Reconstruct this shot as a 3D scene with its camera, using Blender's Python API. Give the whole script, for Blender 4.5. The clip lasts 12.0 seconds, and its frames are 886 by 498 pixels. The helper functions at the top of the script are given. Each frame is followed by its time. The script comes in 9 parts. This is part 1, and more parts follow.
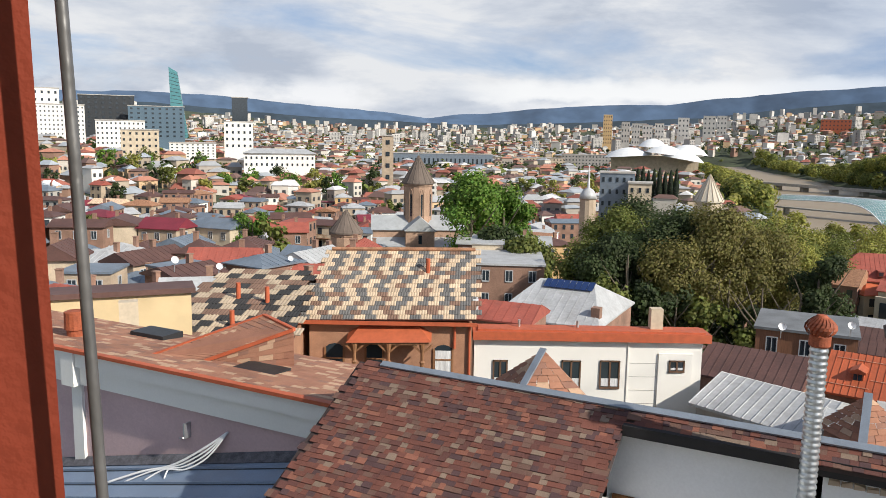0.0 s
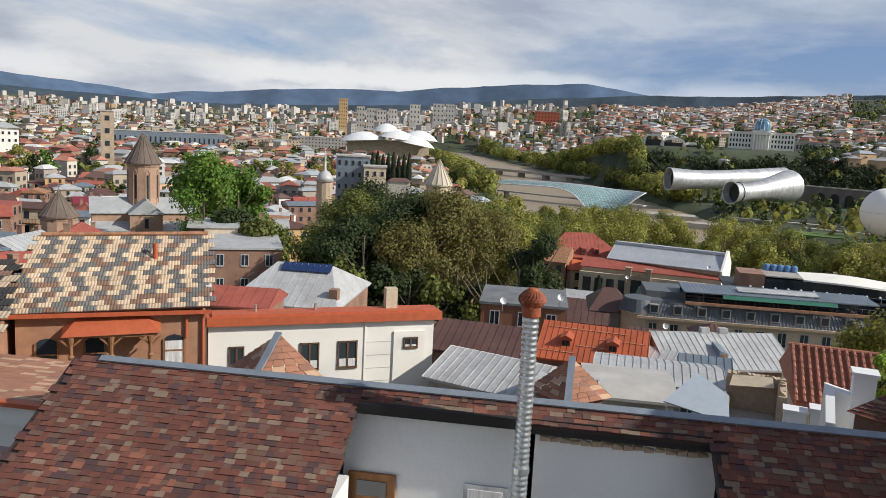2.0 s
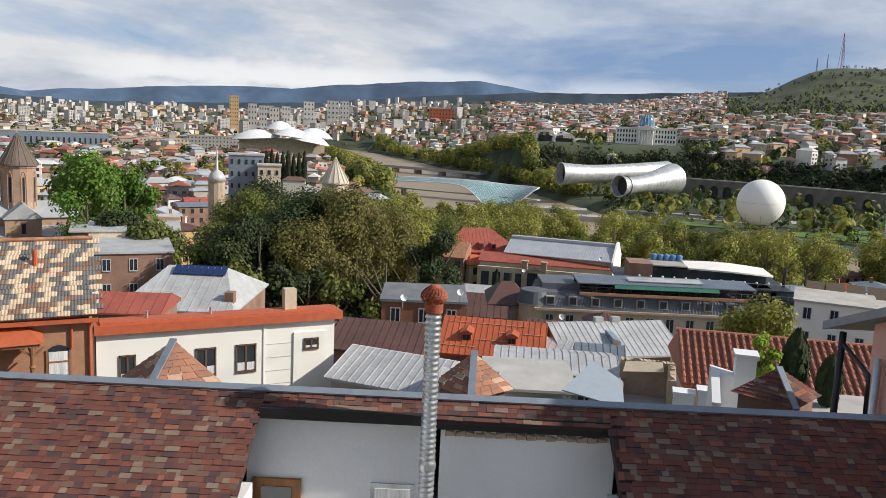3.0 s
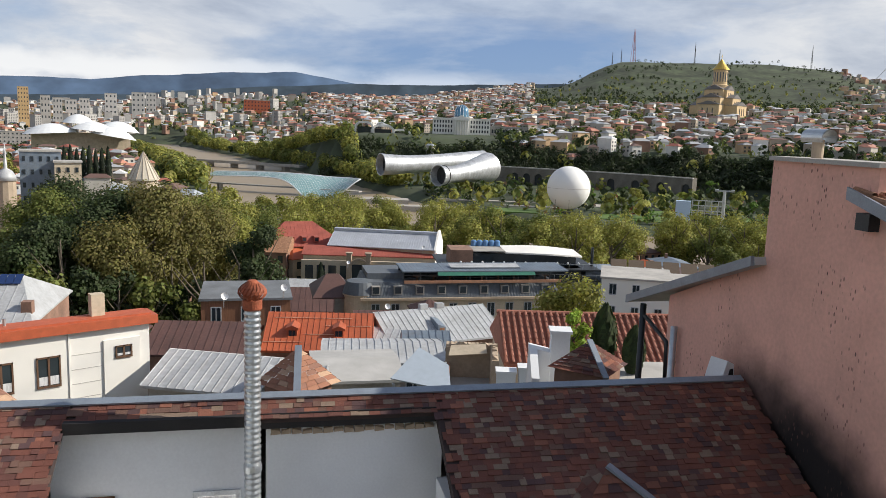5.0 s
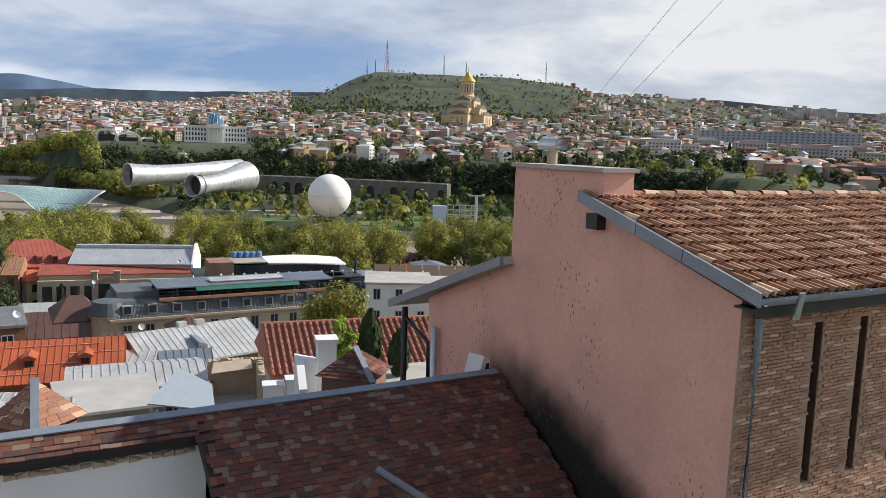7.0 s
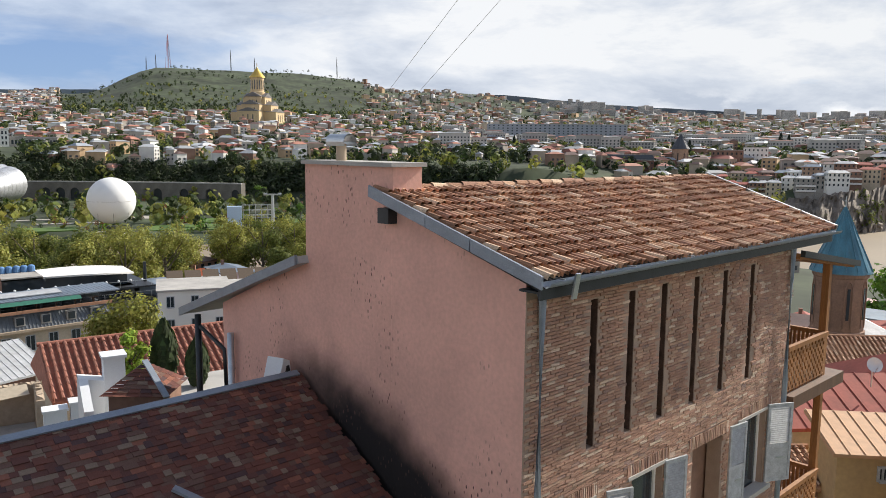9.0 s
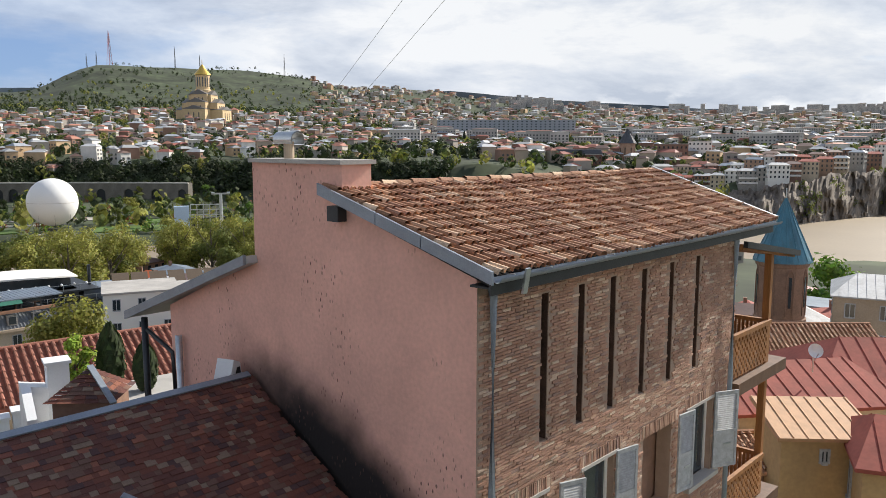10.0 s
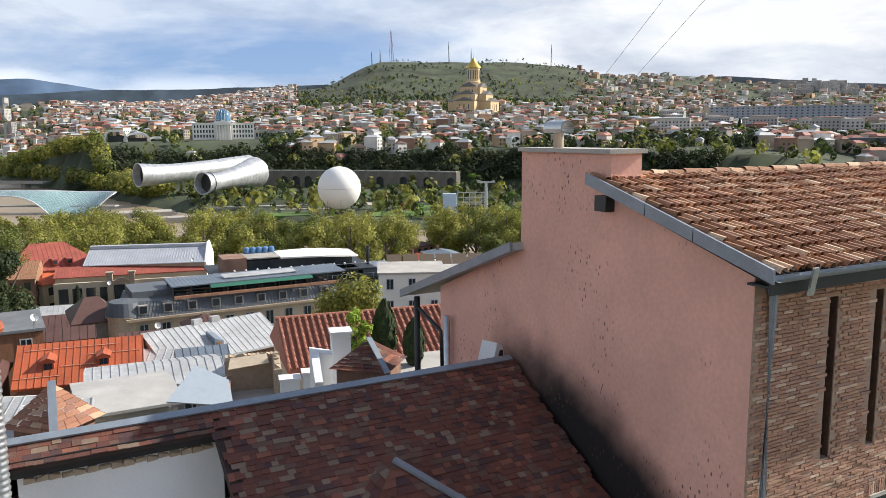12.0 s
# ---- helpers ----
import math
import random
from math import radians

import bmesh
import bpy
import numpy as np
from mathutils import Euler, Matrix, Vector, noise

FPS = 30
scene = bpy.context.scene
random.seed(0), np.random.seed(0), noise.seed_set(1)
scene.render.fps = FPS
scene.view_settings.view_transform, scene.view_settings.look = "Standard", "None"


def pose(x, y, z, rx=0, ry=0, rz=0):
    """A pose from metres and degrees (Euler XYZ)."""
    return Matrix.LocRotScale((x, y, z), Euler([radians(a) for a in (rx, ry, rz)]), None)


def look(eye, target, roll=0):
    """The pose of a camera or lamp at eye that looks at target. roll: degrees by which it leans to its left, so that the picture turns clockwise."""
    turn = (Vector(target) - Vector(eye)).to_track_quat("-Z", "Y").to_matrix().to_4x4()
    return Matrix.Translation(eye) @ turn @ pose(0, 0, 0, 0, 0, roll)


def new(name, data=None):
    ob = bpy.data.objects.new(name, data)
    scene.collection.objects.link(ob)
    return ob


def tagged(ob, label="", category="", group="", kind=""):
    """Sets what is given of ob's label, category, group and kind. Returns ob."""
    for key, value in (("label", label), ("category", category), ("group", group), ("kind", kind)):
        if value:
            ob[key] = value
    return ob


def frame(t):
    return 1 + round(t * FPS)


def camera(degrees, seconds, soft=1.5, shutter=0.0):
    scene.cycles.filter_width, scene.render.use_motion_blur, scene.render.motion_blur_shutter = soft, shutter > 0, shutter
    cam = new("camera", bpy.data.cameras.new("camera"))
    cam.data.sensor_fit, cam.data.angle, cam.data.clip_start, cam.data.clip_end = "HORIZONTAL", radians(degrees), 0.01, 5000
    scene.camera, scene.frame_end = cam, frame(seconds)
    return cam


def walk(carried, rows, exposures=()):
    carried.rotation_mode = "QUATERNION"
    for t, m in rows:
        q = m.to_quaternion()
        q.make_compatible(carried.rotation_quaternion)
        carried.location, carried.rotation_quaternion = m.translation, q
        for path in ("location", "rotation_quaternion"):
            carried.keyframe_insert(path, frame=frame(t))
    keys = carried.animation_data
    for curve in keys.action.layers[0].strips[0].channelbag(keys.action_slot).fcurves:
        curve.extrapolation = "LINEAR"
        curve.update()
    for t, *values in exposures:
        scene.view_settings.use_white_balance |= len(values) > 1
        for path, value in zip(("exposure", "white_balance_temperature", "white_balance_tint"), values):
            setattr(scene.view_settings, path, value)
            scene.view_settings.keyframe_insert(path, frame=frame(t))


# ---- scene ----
cam = camera(59.1, 12.0, soft=0.4)
# seconds, eye x y z, yaw, pitch, roll
ROWS = [
    (0, 0.000, 0.000, -0.000, 0.000, -8.148, -0.998),
    (0.5, 0.033, -0.018, -0.003, -2.182, -8.599, -1.081),
    (1, 0.083, 0.008, -0.020, -4.488, -8.822, -1.136),
    (1.5, 0.101, 0.034, -0.020, -11.699, -8.946, -2.165),
    (2, 0.077, 0.021, -0.015, -18.972, -8.759, -2.930),
    (2.5, 0.062, 0.033, -0.008, -23.258, -8.638, -2.964),
    (3, 0.045, 0.037, -0.005, -26.540, -8.605, -2.570),
    (5, 0.157, 0.088, -0.046, -39.625, -8.691, -2.002),
    (5.5, 0.187, 0.116, -0.057, -46.431, -8.444, -2.809),
    (6, 0.207, 0.106, -0.054, -50.927, -8.160, -2.933),
    (6.5, 0.211, 0.089, -0.041, -54.465, -7.817, -2.542),
    (7, 0.213, 0.074, -0.040, -57.018, -7.503, -1.948),
    (7.5, 0.215, 0.060, -0.031, -60.374, -7.288, -1.415),
    (9.5, 0.329, -0.019, -0.035, -74.335, -7.585, -0.367),
    (10, 0.329, -0.024, -0.031, -75.439, -7.691, -0.072),
    (10.5, 0.322, -0.015, -0.028, -75.580, -7.739, -0.021),
    (11, 0.319, 0.006, -0.026, -74.568, -7.886, -0.073),
    (11.5, 0.290, 0.040, -0.018, -67.300, -8.088, 0.327),
    (12, 0.289, 0.064, -0.041, -56.455, -8.387, 0.346),
]
walk(cam, [(t, pose(x, y, z, 90 + pitch, roll, yaw)) for t, x, y, z, yaw, pitch, roll in ROWS],
     [(0, 0.1), (1.0, -0.08), (1.8, -0.12), (2.5, -0.05), (5.2, 0.04), (6.2, 0.02), (7.5, 0.24), (9.3, 0.31), (11.2, 0.33), (12.0, 0.42)])

# ---- world, sun ----
SUN_AZ, SUN_EL = 124.5, 32.5
world = bpy.data.worlds.new("sky")
scene.world = world
world.use_nodes = True
wn, wl = world.node_tree.nodes, world.node_tree.links
wn.clear()


def wnode(kind, **kw):
    n = wn.new(kind)
    for k, val in kw.items():
        n.inputs[k].default_value = val
    return n


w_out = wn.new("ShaderNodeOutputWorld")
w_bg = wnode("ShaderNodeBackground", Strength=0.10)
w_sky = wn.new("ShaderNodeTexSky")
w_sky.sky_type = "NISHITA"
w_sky.sun_disc = False
w_sky.sun_elevation, w_sky.sun_rotation = radians(SUN_EL), radians(SUN_AZ)
w_sky.altitude, w_sky.dust_density, w_sky.ozone_density = 1800, 0.3, 4.0
w_co = wn.new("ShaderNodeTexCoord")


def wmap(scale, offset):
    m = wn.new("ShaderNodeMapping")
    m.inputs["Scale"].default_value, m.inputs["Location"].default_value = scale, offset
    wl.new(w_co.outputs["Generated"], m.inputs["Vector"])
    return m.outputs["Vector"]


def wnoise(vec, scale, detail, rough, twist=0.0):
    n = wnode("ShaderNodeTexNoise", Scale=scale, Detail=detail, Roughness=rough, Distortion=twist)
    wl.new(vec, n.inputs["Vector"])
    return n.outputs["Fac"]


def wramp(fac, stops):
    r = wn.new("ShaderNodeValToRGB")
    while len(r.color_ramp.elements) < len(stops):
        r.color_ramp.elements.new(0.5)
    for e, (p, c) in zip(r.color_ramp.elements, stops):
        e.position, e.color = p, (*c, 1) if isinstance(c, tuple) else (c, c, c, 1)
    wl.new(fac, r.inputs["Fac"])
    return r.outputs["Color"]


def wmix(fac, a, b):
    m = wn.new("ShaderNodeMixRGB")
    wl.new(fac, m.inputs["Fac"])
    for sock, val in ((m.inputs["Color1"], a), (m.inputs["Color2"], b)):
        if isinstance(val, tuple):
            sock.default_value = (*val, 1)
        else:
            wl.new(val, sock)
    return m.outputs["Color"]


def wmath(op, a, b):
    m = wn.new("ShaderNodeMath")
    m.operation = op
    for sock, val in zip(m.inputs, (a, b)):
        if isinstance(val, float):
            sock.default_value = val
        else:
            wl.new(val, sock)
    return m.outputs[0]


w_xyz = wn.new("ShaderNodeSeparateXYZ")
wl.new(w_co.outputs["Generated"], w_xyz.inputs[0])
height = w_xyz.outputs["Z"]
# broad layer, thinner in a belt above the horizon
belt = wramp(height, [(0.0, 0.5), (0.05, 0.47), (0.085, 0.37), (0.13, 0.40), (0.2, 0.54), (0.5, 0.5)])
layer = wmath("ADD", wnoise(wmap((1.0, 1.0, 4.0), (0.7, 0.2, 0.0)), 2.1, 9.0, 0.58, 0.3), wmath("SUBTRACT", belt, 0.5))
# the layer breaks up overhead
cover = wmath("MULTIPLY", wramp(layer, [(0.25, 0.0), (0.40, 1.0)]), wramp(height, [(0.24, 1.0), (0.48, 0.3)]))
shade = wramp(wnoise(wmap((1.0, 1.0, 3.2), (2.3, 1.1, 0.4)), 4.2, 8.0, 0.6, 0.2), [(0.34, (4.3, 4.8, 5.7)), (0.46, (5.7, 6.1, 6.8)), (0.58, (7.3, 7.45, 7.7))])
sky_clouds = wmix(cover, wmix(wramp(height, [(0.0, 0.75), (0.22, 0.5), (0.4, 0.0)]), w_sky.outputs["Color"], (3.6, 4.5, 6.2)), shade)
# bright heaps low over the hills
heap_at = wramp(height, [(0.028, 0.0), (0.042, 1.0), (0.058, 0.9), (0.075, 0.0)])
heap = wramp(wnoise(wmap((1.0, 1.0, 2.2), (0.3, 0.9, 0.1)), 7.0, 9.0, 0.55), [(0.47, 0.0), (0.58, 1.0)])
heaped = wmix(wmath("MULTIPLY", heap_at, heap), sky_clouds, (8.3, 8.4, 8.6))


def wdot(az, el):
    n = wn.new("ShaderNodeVectorMath")
    n.operation = "DOT_PRODUCT"
    n.inputs[1].default_value = (math.sin(radians(az)) * math.cos(radians(el)), math.cos(radians(az)) * math.cos(radians(el)), math.sin(radians(el)))
    wl.new(w_co.outputs["Generated"], n.inputs[0])
    return n.outputs["Value"]


def wtint(a, b):
    m = wn.new("ShaderNodeMixRGB")
    m.blend_type = "MULTIPLY"
    m.inputs["Fac"].default_value = 1.0
    wl.new(a, m.inputs["Color1"])
    wl.new(b, m.inputs["Color2"])
    return m.outputs["Color"]


bank = wramp(wdot(42, 3), [(0.93, (1.0, 1.0, 1.0)), (0.99, (0.70, 0.78, 0.9))])
# cloud lying along the mountain tops
lie = wmath("MULTIPLY", wramp(wmath("ADD", height, wmath("MULTIPLY", wnoise(wmap((1.0, 1.0, 1.6), (0.1, 0.4, 0.2)), 16.0, 6.0, 0.55), 0.03)), [(0.058, 0.0), (0.064, 1.0), (0.080, 0.9), (0.090, 0.0)]), wramp(wdot(17, 3.6), [(0.952, 0.0), (0.98, 1.0)]))
heaped = wmix(lie, heaped, (8.6, 8.7, 8.8))
glow = wramp(wdot(SUN_AZ + 25, SUN_EL), [(0.15, (0.64, 0.64, 0.64)), (0.62, (0.62, 0.62, 0.615)), (1.0, (1.0, 0.98, 0.95))])
bright = wn.new("ShaderNodeVectorMath")
bright.operation = "SCALE"
bright.inputs["Scale"].default_value = 1.6
wl.new(wtint(wtint(heaped, bank), glow), bright.inputs[0])
wl.new(bright.outputs["Vector"], w_bg.inputs["Color"])
wl.new(w_bg.outputs["Background"], w_out.inputs["Surface"])

sun = new("sun", bpy.data.lights.new("sun", "SUN"))
sun.data.energy, sun.data.angle, sun.data.color = 5.4, radians(0.6), (1.0, 0.93, 0.82)
sa, se = radians(SUN_AZ), radians(SUN_EL)
sun.matrix_world = look((60 * math.sin(sa) * math.cos(se), 60 * math.cos(sa) * math.cos(se), 60 * math.sin(se)), (0, 0, 0))

# ---- materials ----
MATS = {}


def mat(name, colour, rough=0.8, metal=0.0, vary=0.12, scale=3.0, fine=40.0, bump=0.15, dirt=0.0, dirt_colour=(0.05, 0.045, 0.04),
        piece=0.0, hue=0.0, ramp=None, stretch=(1, 1, 1)):
    """A surface with stains at one scale, grain at another, and a shift from piece to piece."""
    if name in MATS:
        return MATS[name]
    m = bpy.data.materials.new(name)
    MATS[name] = m
    m.use_nodes = True
    nt = m.node_tree
    nodes, links = nt.nodes, nt.links
    bsdf = nodes["Principled BSDF"]
    bsdf.inputs["Roughness"].default_value = rough
    bsdf.inputs["Metallic"].default_value = metal
    co = nodes.new("ShaderNodeTexCoord")
    mp = nodes.new("ShaderNodeMapping")
    mp.inputs["Scale"].default_value = stretch
    links.new(co.outputs["Object"], mp.inputs["Vector"])
    big = nodes.new("ShaderNodeTexNoise")
    big.inputs["Scale"].default_value, big.inputs["Detail"].default_value = scale, 5
    small = nodes.new("ShaderNodeTexNoise")
    small.inputs["Scale"].default_value, small.inputs["Detail"].default_value = fine, 3
    for n in (big, small):
        links.new(mp.outputs["Vector"], n.inputs["Vector"])
    if ramp or piece or hue:
        info, geo = nodes.new("ShaderNodeObjectInfo"), nodes.new("ShaderNodeNewGeometry")
        add = nodes.new("ShaderNodeMath")
        add.operation = "ADD"
        fr = nodes.new("ShaderNodeMath")
        fr.operation = "FRACT"
        links.new(info.outputs["Random"], add.inputs[0])
        links.new(geo.outputs["Random Per Island"], add.inputs[1])
        links.new(add.outputs[0], fr.inputs[0])
        chance = fr.outputs[0]
    base = None
    if ramp:
        r = nodes.new("ShaderNodeValToRGB")
        r.color_ramp.interpolation = "CONSTANT"
        while len(r.color_ramp.elements) < len(ramp):
            r.color_ramp.elements.new(0.5)
        for e, (p, c) in zip(r.color_ramp.elements, ramp):
            e.position, e.color = p, (*c, 1)
        links.new(chance, r.inputs["Fac"])
        base = r.outputs["Color"]
    hsv = nodes.new("ShaderNodeHueSaturation")
    if base:
        links.new(base, hsv.inputs["Color"])
    else:
        hsv.inputs["Color"].default_value = (*colour, 1)

    def remap(src, lo, hi, to):
        n = nodes.new("ShaderNodeMapRange")
        n.inputs["From Min"].default_value, n.inputs["From Max"].default_value = (0.3, 0.7) if src is not None else (0, 1)
        n.inputs["To Min"].default_value, n.inputs["To Max"].default_value = lo, hi
        links.new(src, n.inputs["Value"])
        return n
    v1 = remap(big.outputs["Fac"], 1 - vary, 1 + vary, None)
    v2 = remap(small.outputs["Fac"], 1 - vary * 0.6, 1 + vary * 0.6, None)
    mul = nodes.new("ShaderNodeMath")
    mul.operation = "MULTIPLY"
    links.new(v1.outputs[0], mul.inputs[0])
    links.new(v2.outputs[0], mul.inputs[1])
    val = mul.outputs[0]
    if piece:
        pr = nodes.new("ShaderNodeMapRange")
        pr.inputs["To Min"].default_value, pr.inputs["To Max"].default_value = 1 - piece, 1 + piece
        links.new(chance, pr.inputs["Value"])
        mul2 = nodes.new("ShaderNodeMath")
        mul2.operation = "MULTIPLY"
        links.new(val, mul2.inputs[0])
        links.new(pr.outputs[0], mul2.inputs[1])
        val = mul2.outputs[0]
    if hue:
        hr = nodes.new("ShaderNodeMapRange")
        hr.inputs["To Min"].default_value, hr.inputs["To Max"].default_value = 0.5 - hue, 0.5 + hue
        m7 = nodes.new("ShaderNodeMath")
        m7.operation = "MULTIPLY"
        m7.inputs[1].default_value = 7.31
        f7 = nodes.new("ShaderNodeMath")
        f7.operation = "FRACT"
        links.new(chance, m7.inputs[0])
        links.new(m7.outputs[0], f7.inputs[0])
        links.new(f7.outputs[0], hr.inputs["Value"])
        links.new(hr.outputs[0], hsv.inputs["Hue"])
    links.new(val, hsv.inputs["Value"])
    colour_out = hsv.outputs["Color"]
    if dirt:
        dn = nodes.new("ShaderNodeTexNoise")
        dn.inputs["Scale"].default_value, dn.inputs["Detail"].default_value, dn.inputs["Roughness"].default_value = scale * 1.7, 8, 0.65
        links.new(mp.outputs["Vector"], dn.inputs["Vector"])
        dr = nodes.new("ShaderNodeMapRange")
        dr.inputs["From Min"].default_value, dr.inputs["From Max"].default_value = 0.5, 0.75
        dr.inputs["To Max"].default_value = dirt
        links.new(dn.outputs["Fac"], dr.inputs["Value"])
        dm = nodes.new("ShaderNodeMixRGB")
        dm.inputs["Color2"].default_value = (*dirt_colour, 1)
        links.new(dr.outputs[0], dm.inputs["Fac"])
        links.new(colour_out, dm.inputs["Color1"])
        colour_out = dm.outputs["Color"]
    links.new(colour_out, bsdf.inputs["Base Color"])
    if bump:
        b = nodes.new("ShaderNodeBump")
        b.inputs["Strength"].default_value, b.inputs["Distance"].default_value = bump, 0.02
        links.new(small.outputs["Fac"], b.inputs["Height"])
        links.new(b.outputs["Normal"], bsdf.inputs["Normal"])
    return m


def glass_mat(name, colour=(0.03, 0.04, 0.05), rough=0.08):
    m = mat(name, colour, rough=rough, vary=0.2, scale=0.7, bump=0.02)
    m.node_tree.nodes["Principled BSDF"].inputs["Specular IOR Level"].default_value = 0.9
    return m


SHINGLE = mat("shingle", (0.14, 0.06, 0.045), 0.95, piece=0.18, vary=0.22, scale=1.2, fine=90, bump=0.5, ramp=[
    (0, (0.185, 0.068, 0.048)), (0.36, (0.125, 0.05, 0.04)), (0.56, (0.145, 0.08, 0.06)), (0.72, (0.21, 0.15, 0.11)), (0.81, (0.075, 0.04, 0.04)), (0.92, (0.215, 0.085, 0.055))])
SHINGLE_TAN = mat("shingle_tan", (0.3, 0.15, 0.09), 0.95, piece=0.15, vary=0.2, scale=1.2, fine=90, bump=0.4, ramp=[
    (0, (0.36, 0.175, 0.11)), (0.4, (0.30, 0.14, 0.09)), (0.65, (0.43, 0.28, 0.185)), (0.85, (0.23, 0.12, 0.085))])
ROOF_DECK = mat("roof_deck", (0.045, 0.03, 0.028), 0.95)
GREY_TRIM = mat("grey_metal_trim", (0.27, 0.31, 0.36), 0.5, 0.4, vary=0.1, dirt=0.2)
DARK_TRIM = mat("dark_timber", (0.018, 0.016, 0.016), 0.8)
WHITE_PLASTER = mat("white_plaster", (0.72, 0.73, 0.74), 0.85, vary=0.05, scale=0.6, fine=25, bump=0.1, dirt=0.08, dirt_colour=(0.4, 0.4, 0.4))
PINK_PLASTER = mat("pink_plaster", (0.60, 0.345, 0.275), 0.92, vary=0.09, scale=0.7, fine=14, bump=0.25, dirt=0.18, dirt_colour=(0.30, 0.16, 0.14))
MAUVE = mat("mauve_plaster", (0.53, 0.385, 0.39), 0.92, vary=0.07, scale=0.8, fine=18, bump=0.2, dirt=0.15, dirt_colour=(0.25, 0.16, 0.17))
BRICK = mat("brick", (0.22, 0.13, 0.095), 0.92, piece=0.13, vary=0.2, scale=2.0, fine=60, bump=0.5, dirt=0.25, ramp=[
    (0, (0.42, 0.245, 0.175)), (0.35, (0.46, 0.295, 0.21)), (0.6, (0.39, 0.225, 0.16)), (0.82, (0.52, 0.39, 0.30)), (0.93, (0.28, 0.18, 0.145))])
MORTAR = mat("mortar", (0.36, 0.265, 0.21), 0.95, bump=0.4)
CLAY = mat("clay_tile", (0.36, 0.17, 0.09), 0.9, piece=0.3, vary=0.3, scale=2.5, fine=40, bump=0.4, dirt=0.5, dirt_colour=(0.10, 0.07, 0.05), ramp=[
    (0, (0.42, 0.22, 0.125)), (0.3, (0.36, 0.18, 0.10)), (0.55, (0.48, 0.29, 0.18)), (0.78, (0.29, 0.15, 0.095)), (0.92, (0.53, 0.38, 0.26))])
CLAY_RED = mat("red_clay_tile", (0.28, 0.108, 0.07), 0.8, piece=0.3, vary=0.2, scale=2.5, bump=0.3, dirt=0.3)
BLUE_ROOF = mat("blue_grey_sheet", (0.22, 0.29, 0.40), 0.45, 0.1, vary=0.12, scale=0.8, dirt=0.25, dirt_colour=(0.3, 0.3, 0.32))
RED_TRIM = mat("red_painted_trim", (0.45, 0.10, 0.04), 0.6, vary=0.12, dirt=0.15)
OXBLOOD = mat("oxblood_paint", (0.25, 0.045, 0.022), 0.55, vary=0.08, fine=120, bump=0.1)
GALV = mat("galvanised_steel", (0.55, 0.58, 0.6), 0.35, 0.85, vary=0.12, scale=4, bump=0.05, dirt=0.15, dirt_colour=(0.25, 0.25, 0.26))
RUST = mat("rusty_copper_paint", (0.30, 0.075, 0.03), 0.7, vary=0.25, scale=8, bump=0.3)
TILES = {k: mat(k + "_tile", c, 0.85, piece=0.12, vary=0.16, scale=1.5, fine=30, bump=0.3, dirt=0.15) for k, c in
         (("cream", (0.52, 0.40, 0.28)), ("slate", (0.13, 0.126, 0.122)), ("umber", (0.20, 0.12, 0.085)), ("clay", (0.25, 0.165, 0.12)), ("charcoal", (0.035, 0.034, 0.034)), ("sand", (0.44, 0.35, 0.25)))}
HOUSE_TILE = TILES["clay"]
TERRACOTTA_WALL = mat("terracotta_brickwork", (0.36, 0.19, 0.115), 0.9, vary=0.16, scale=1.2, fine=22, bump=0.3, dirt=0.2)
WHITE_WALL = mat("white_render", (0.80, 0.78, 0.73), 0.85, vary=0.03, scale=0.5, fine=20, bump=0.05, dirt=0.06, dirt_colour=(0.5, 0.48, 0.44))
WOOD = mat("orange_timber", (0.31, 0.135, 0.042), 0.6, vary=0.25, scale=6, stretch=(1, 1, 0.15))
GREY_WOOD = mat("weathered_grey_paint", (0.42, 0.44, 0.46), 0.75, vary=0.2, scale=6, dirt=0.35, dirt_colour=(0.2, 0.18, 0.16))
GLASS = glass_mat("window_glass")
BROWN_WOOD = mat("brown_timber", (0.25, 0.12, 0.055), 0.65, vary=0.25, scale=6, stretch=(1, 1, 0.15))
DARK_WOOD = mat("dark_brown_timber", (0.13, 0.07, 0.04), 0.6, vary=0.2, scale=6, stretch=(1, 1, 0.15))
STONE = mat("pale_tuff", (0.42, 0.33, 0.24), 0.9, vary=0.15, scale=0.4, fine=6, bump=0.2, dirt=0.2)
GOLD = mat("gilded_roof", (0.75, 0.5, 0.12), 0.35, 0.8, vary=0.08)
ASPHALT = mat("asphalt", (0.06, 0.06, 0.06), 0.9)
WATER = mat("river_water", (0.27, 0.205, 0.125), 0.45, vary=0.06, scale=0.02, fine=0.6, bump=0.05)
BALLOON_SKIN = mat("balloon_skin", (0.82, 0.82, 0.80), 0.6, vary=0.02, bump=0)
SHEET = mat("zinc_sheet", (0.45, 0.46, 0.465), 0.55, 0.15, vary=0.14, scale=0.5, fine=4, bump=0.05, dirt=0.35, dirt_colour=(0.2, 0.17, 0.15))
SHEET_PALE = mat("pale_zinc", (0.46, 0.48, 0.52), 0.5, 0.2, vary=0.1, scale=0.4, fine=4, bump=0.05, dirt=0.2, dirt_colour=(0.3, 0.3, 0.32))
SHEET_BLUE = mat("blue_zinc_sheet", (0.194, 0.238, 0.288), 0.5, 0.3, vary=0.15, scale=0.5, fine=4, bump=0.05, dirt=0.35, dirt_colour=(0.22, 0.17, 0.14))
SHEET_BROWN = mat("brown_sheet", (0.115, 0.06, 0.05), 0.6, 0.1, vary=0.2, scale=0.5, fine=5, bump=0.05, dirt=0.3)
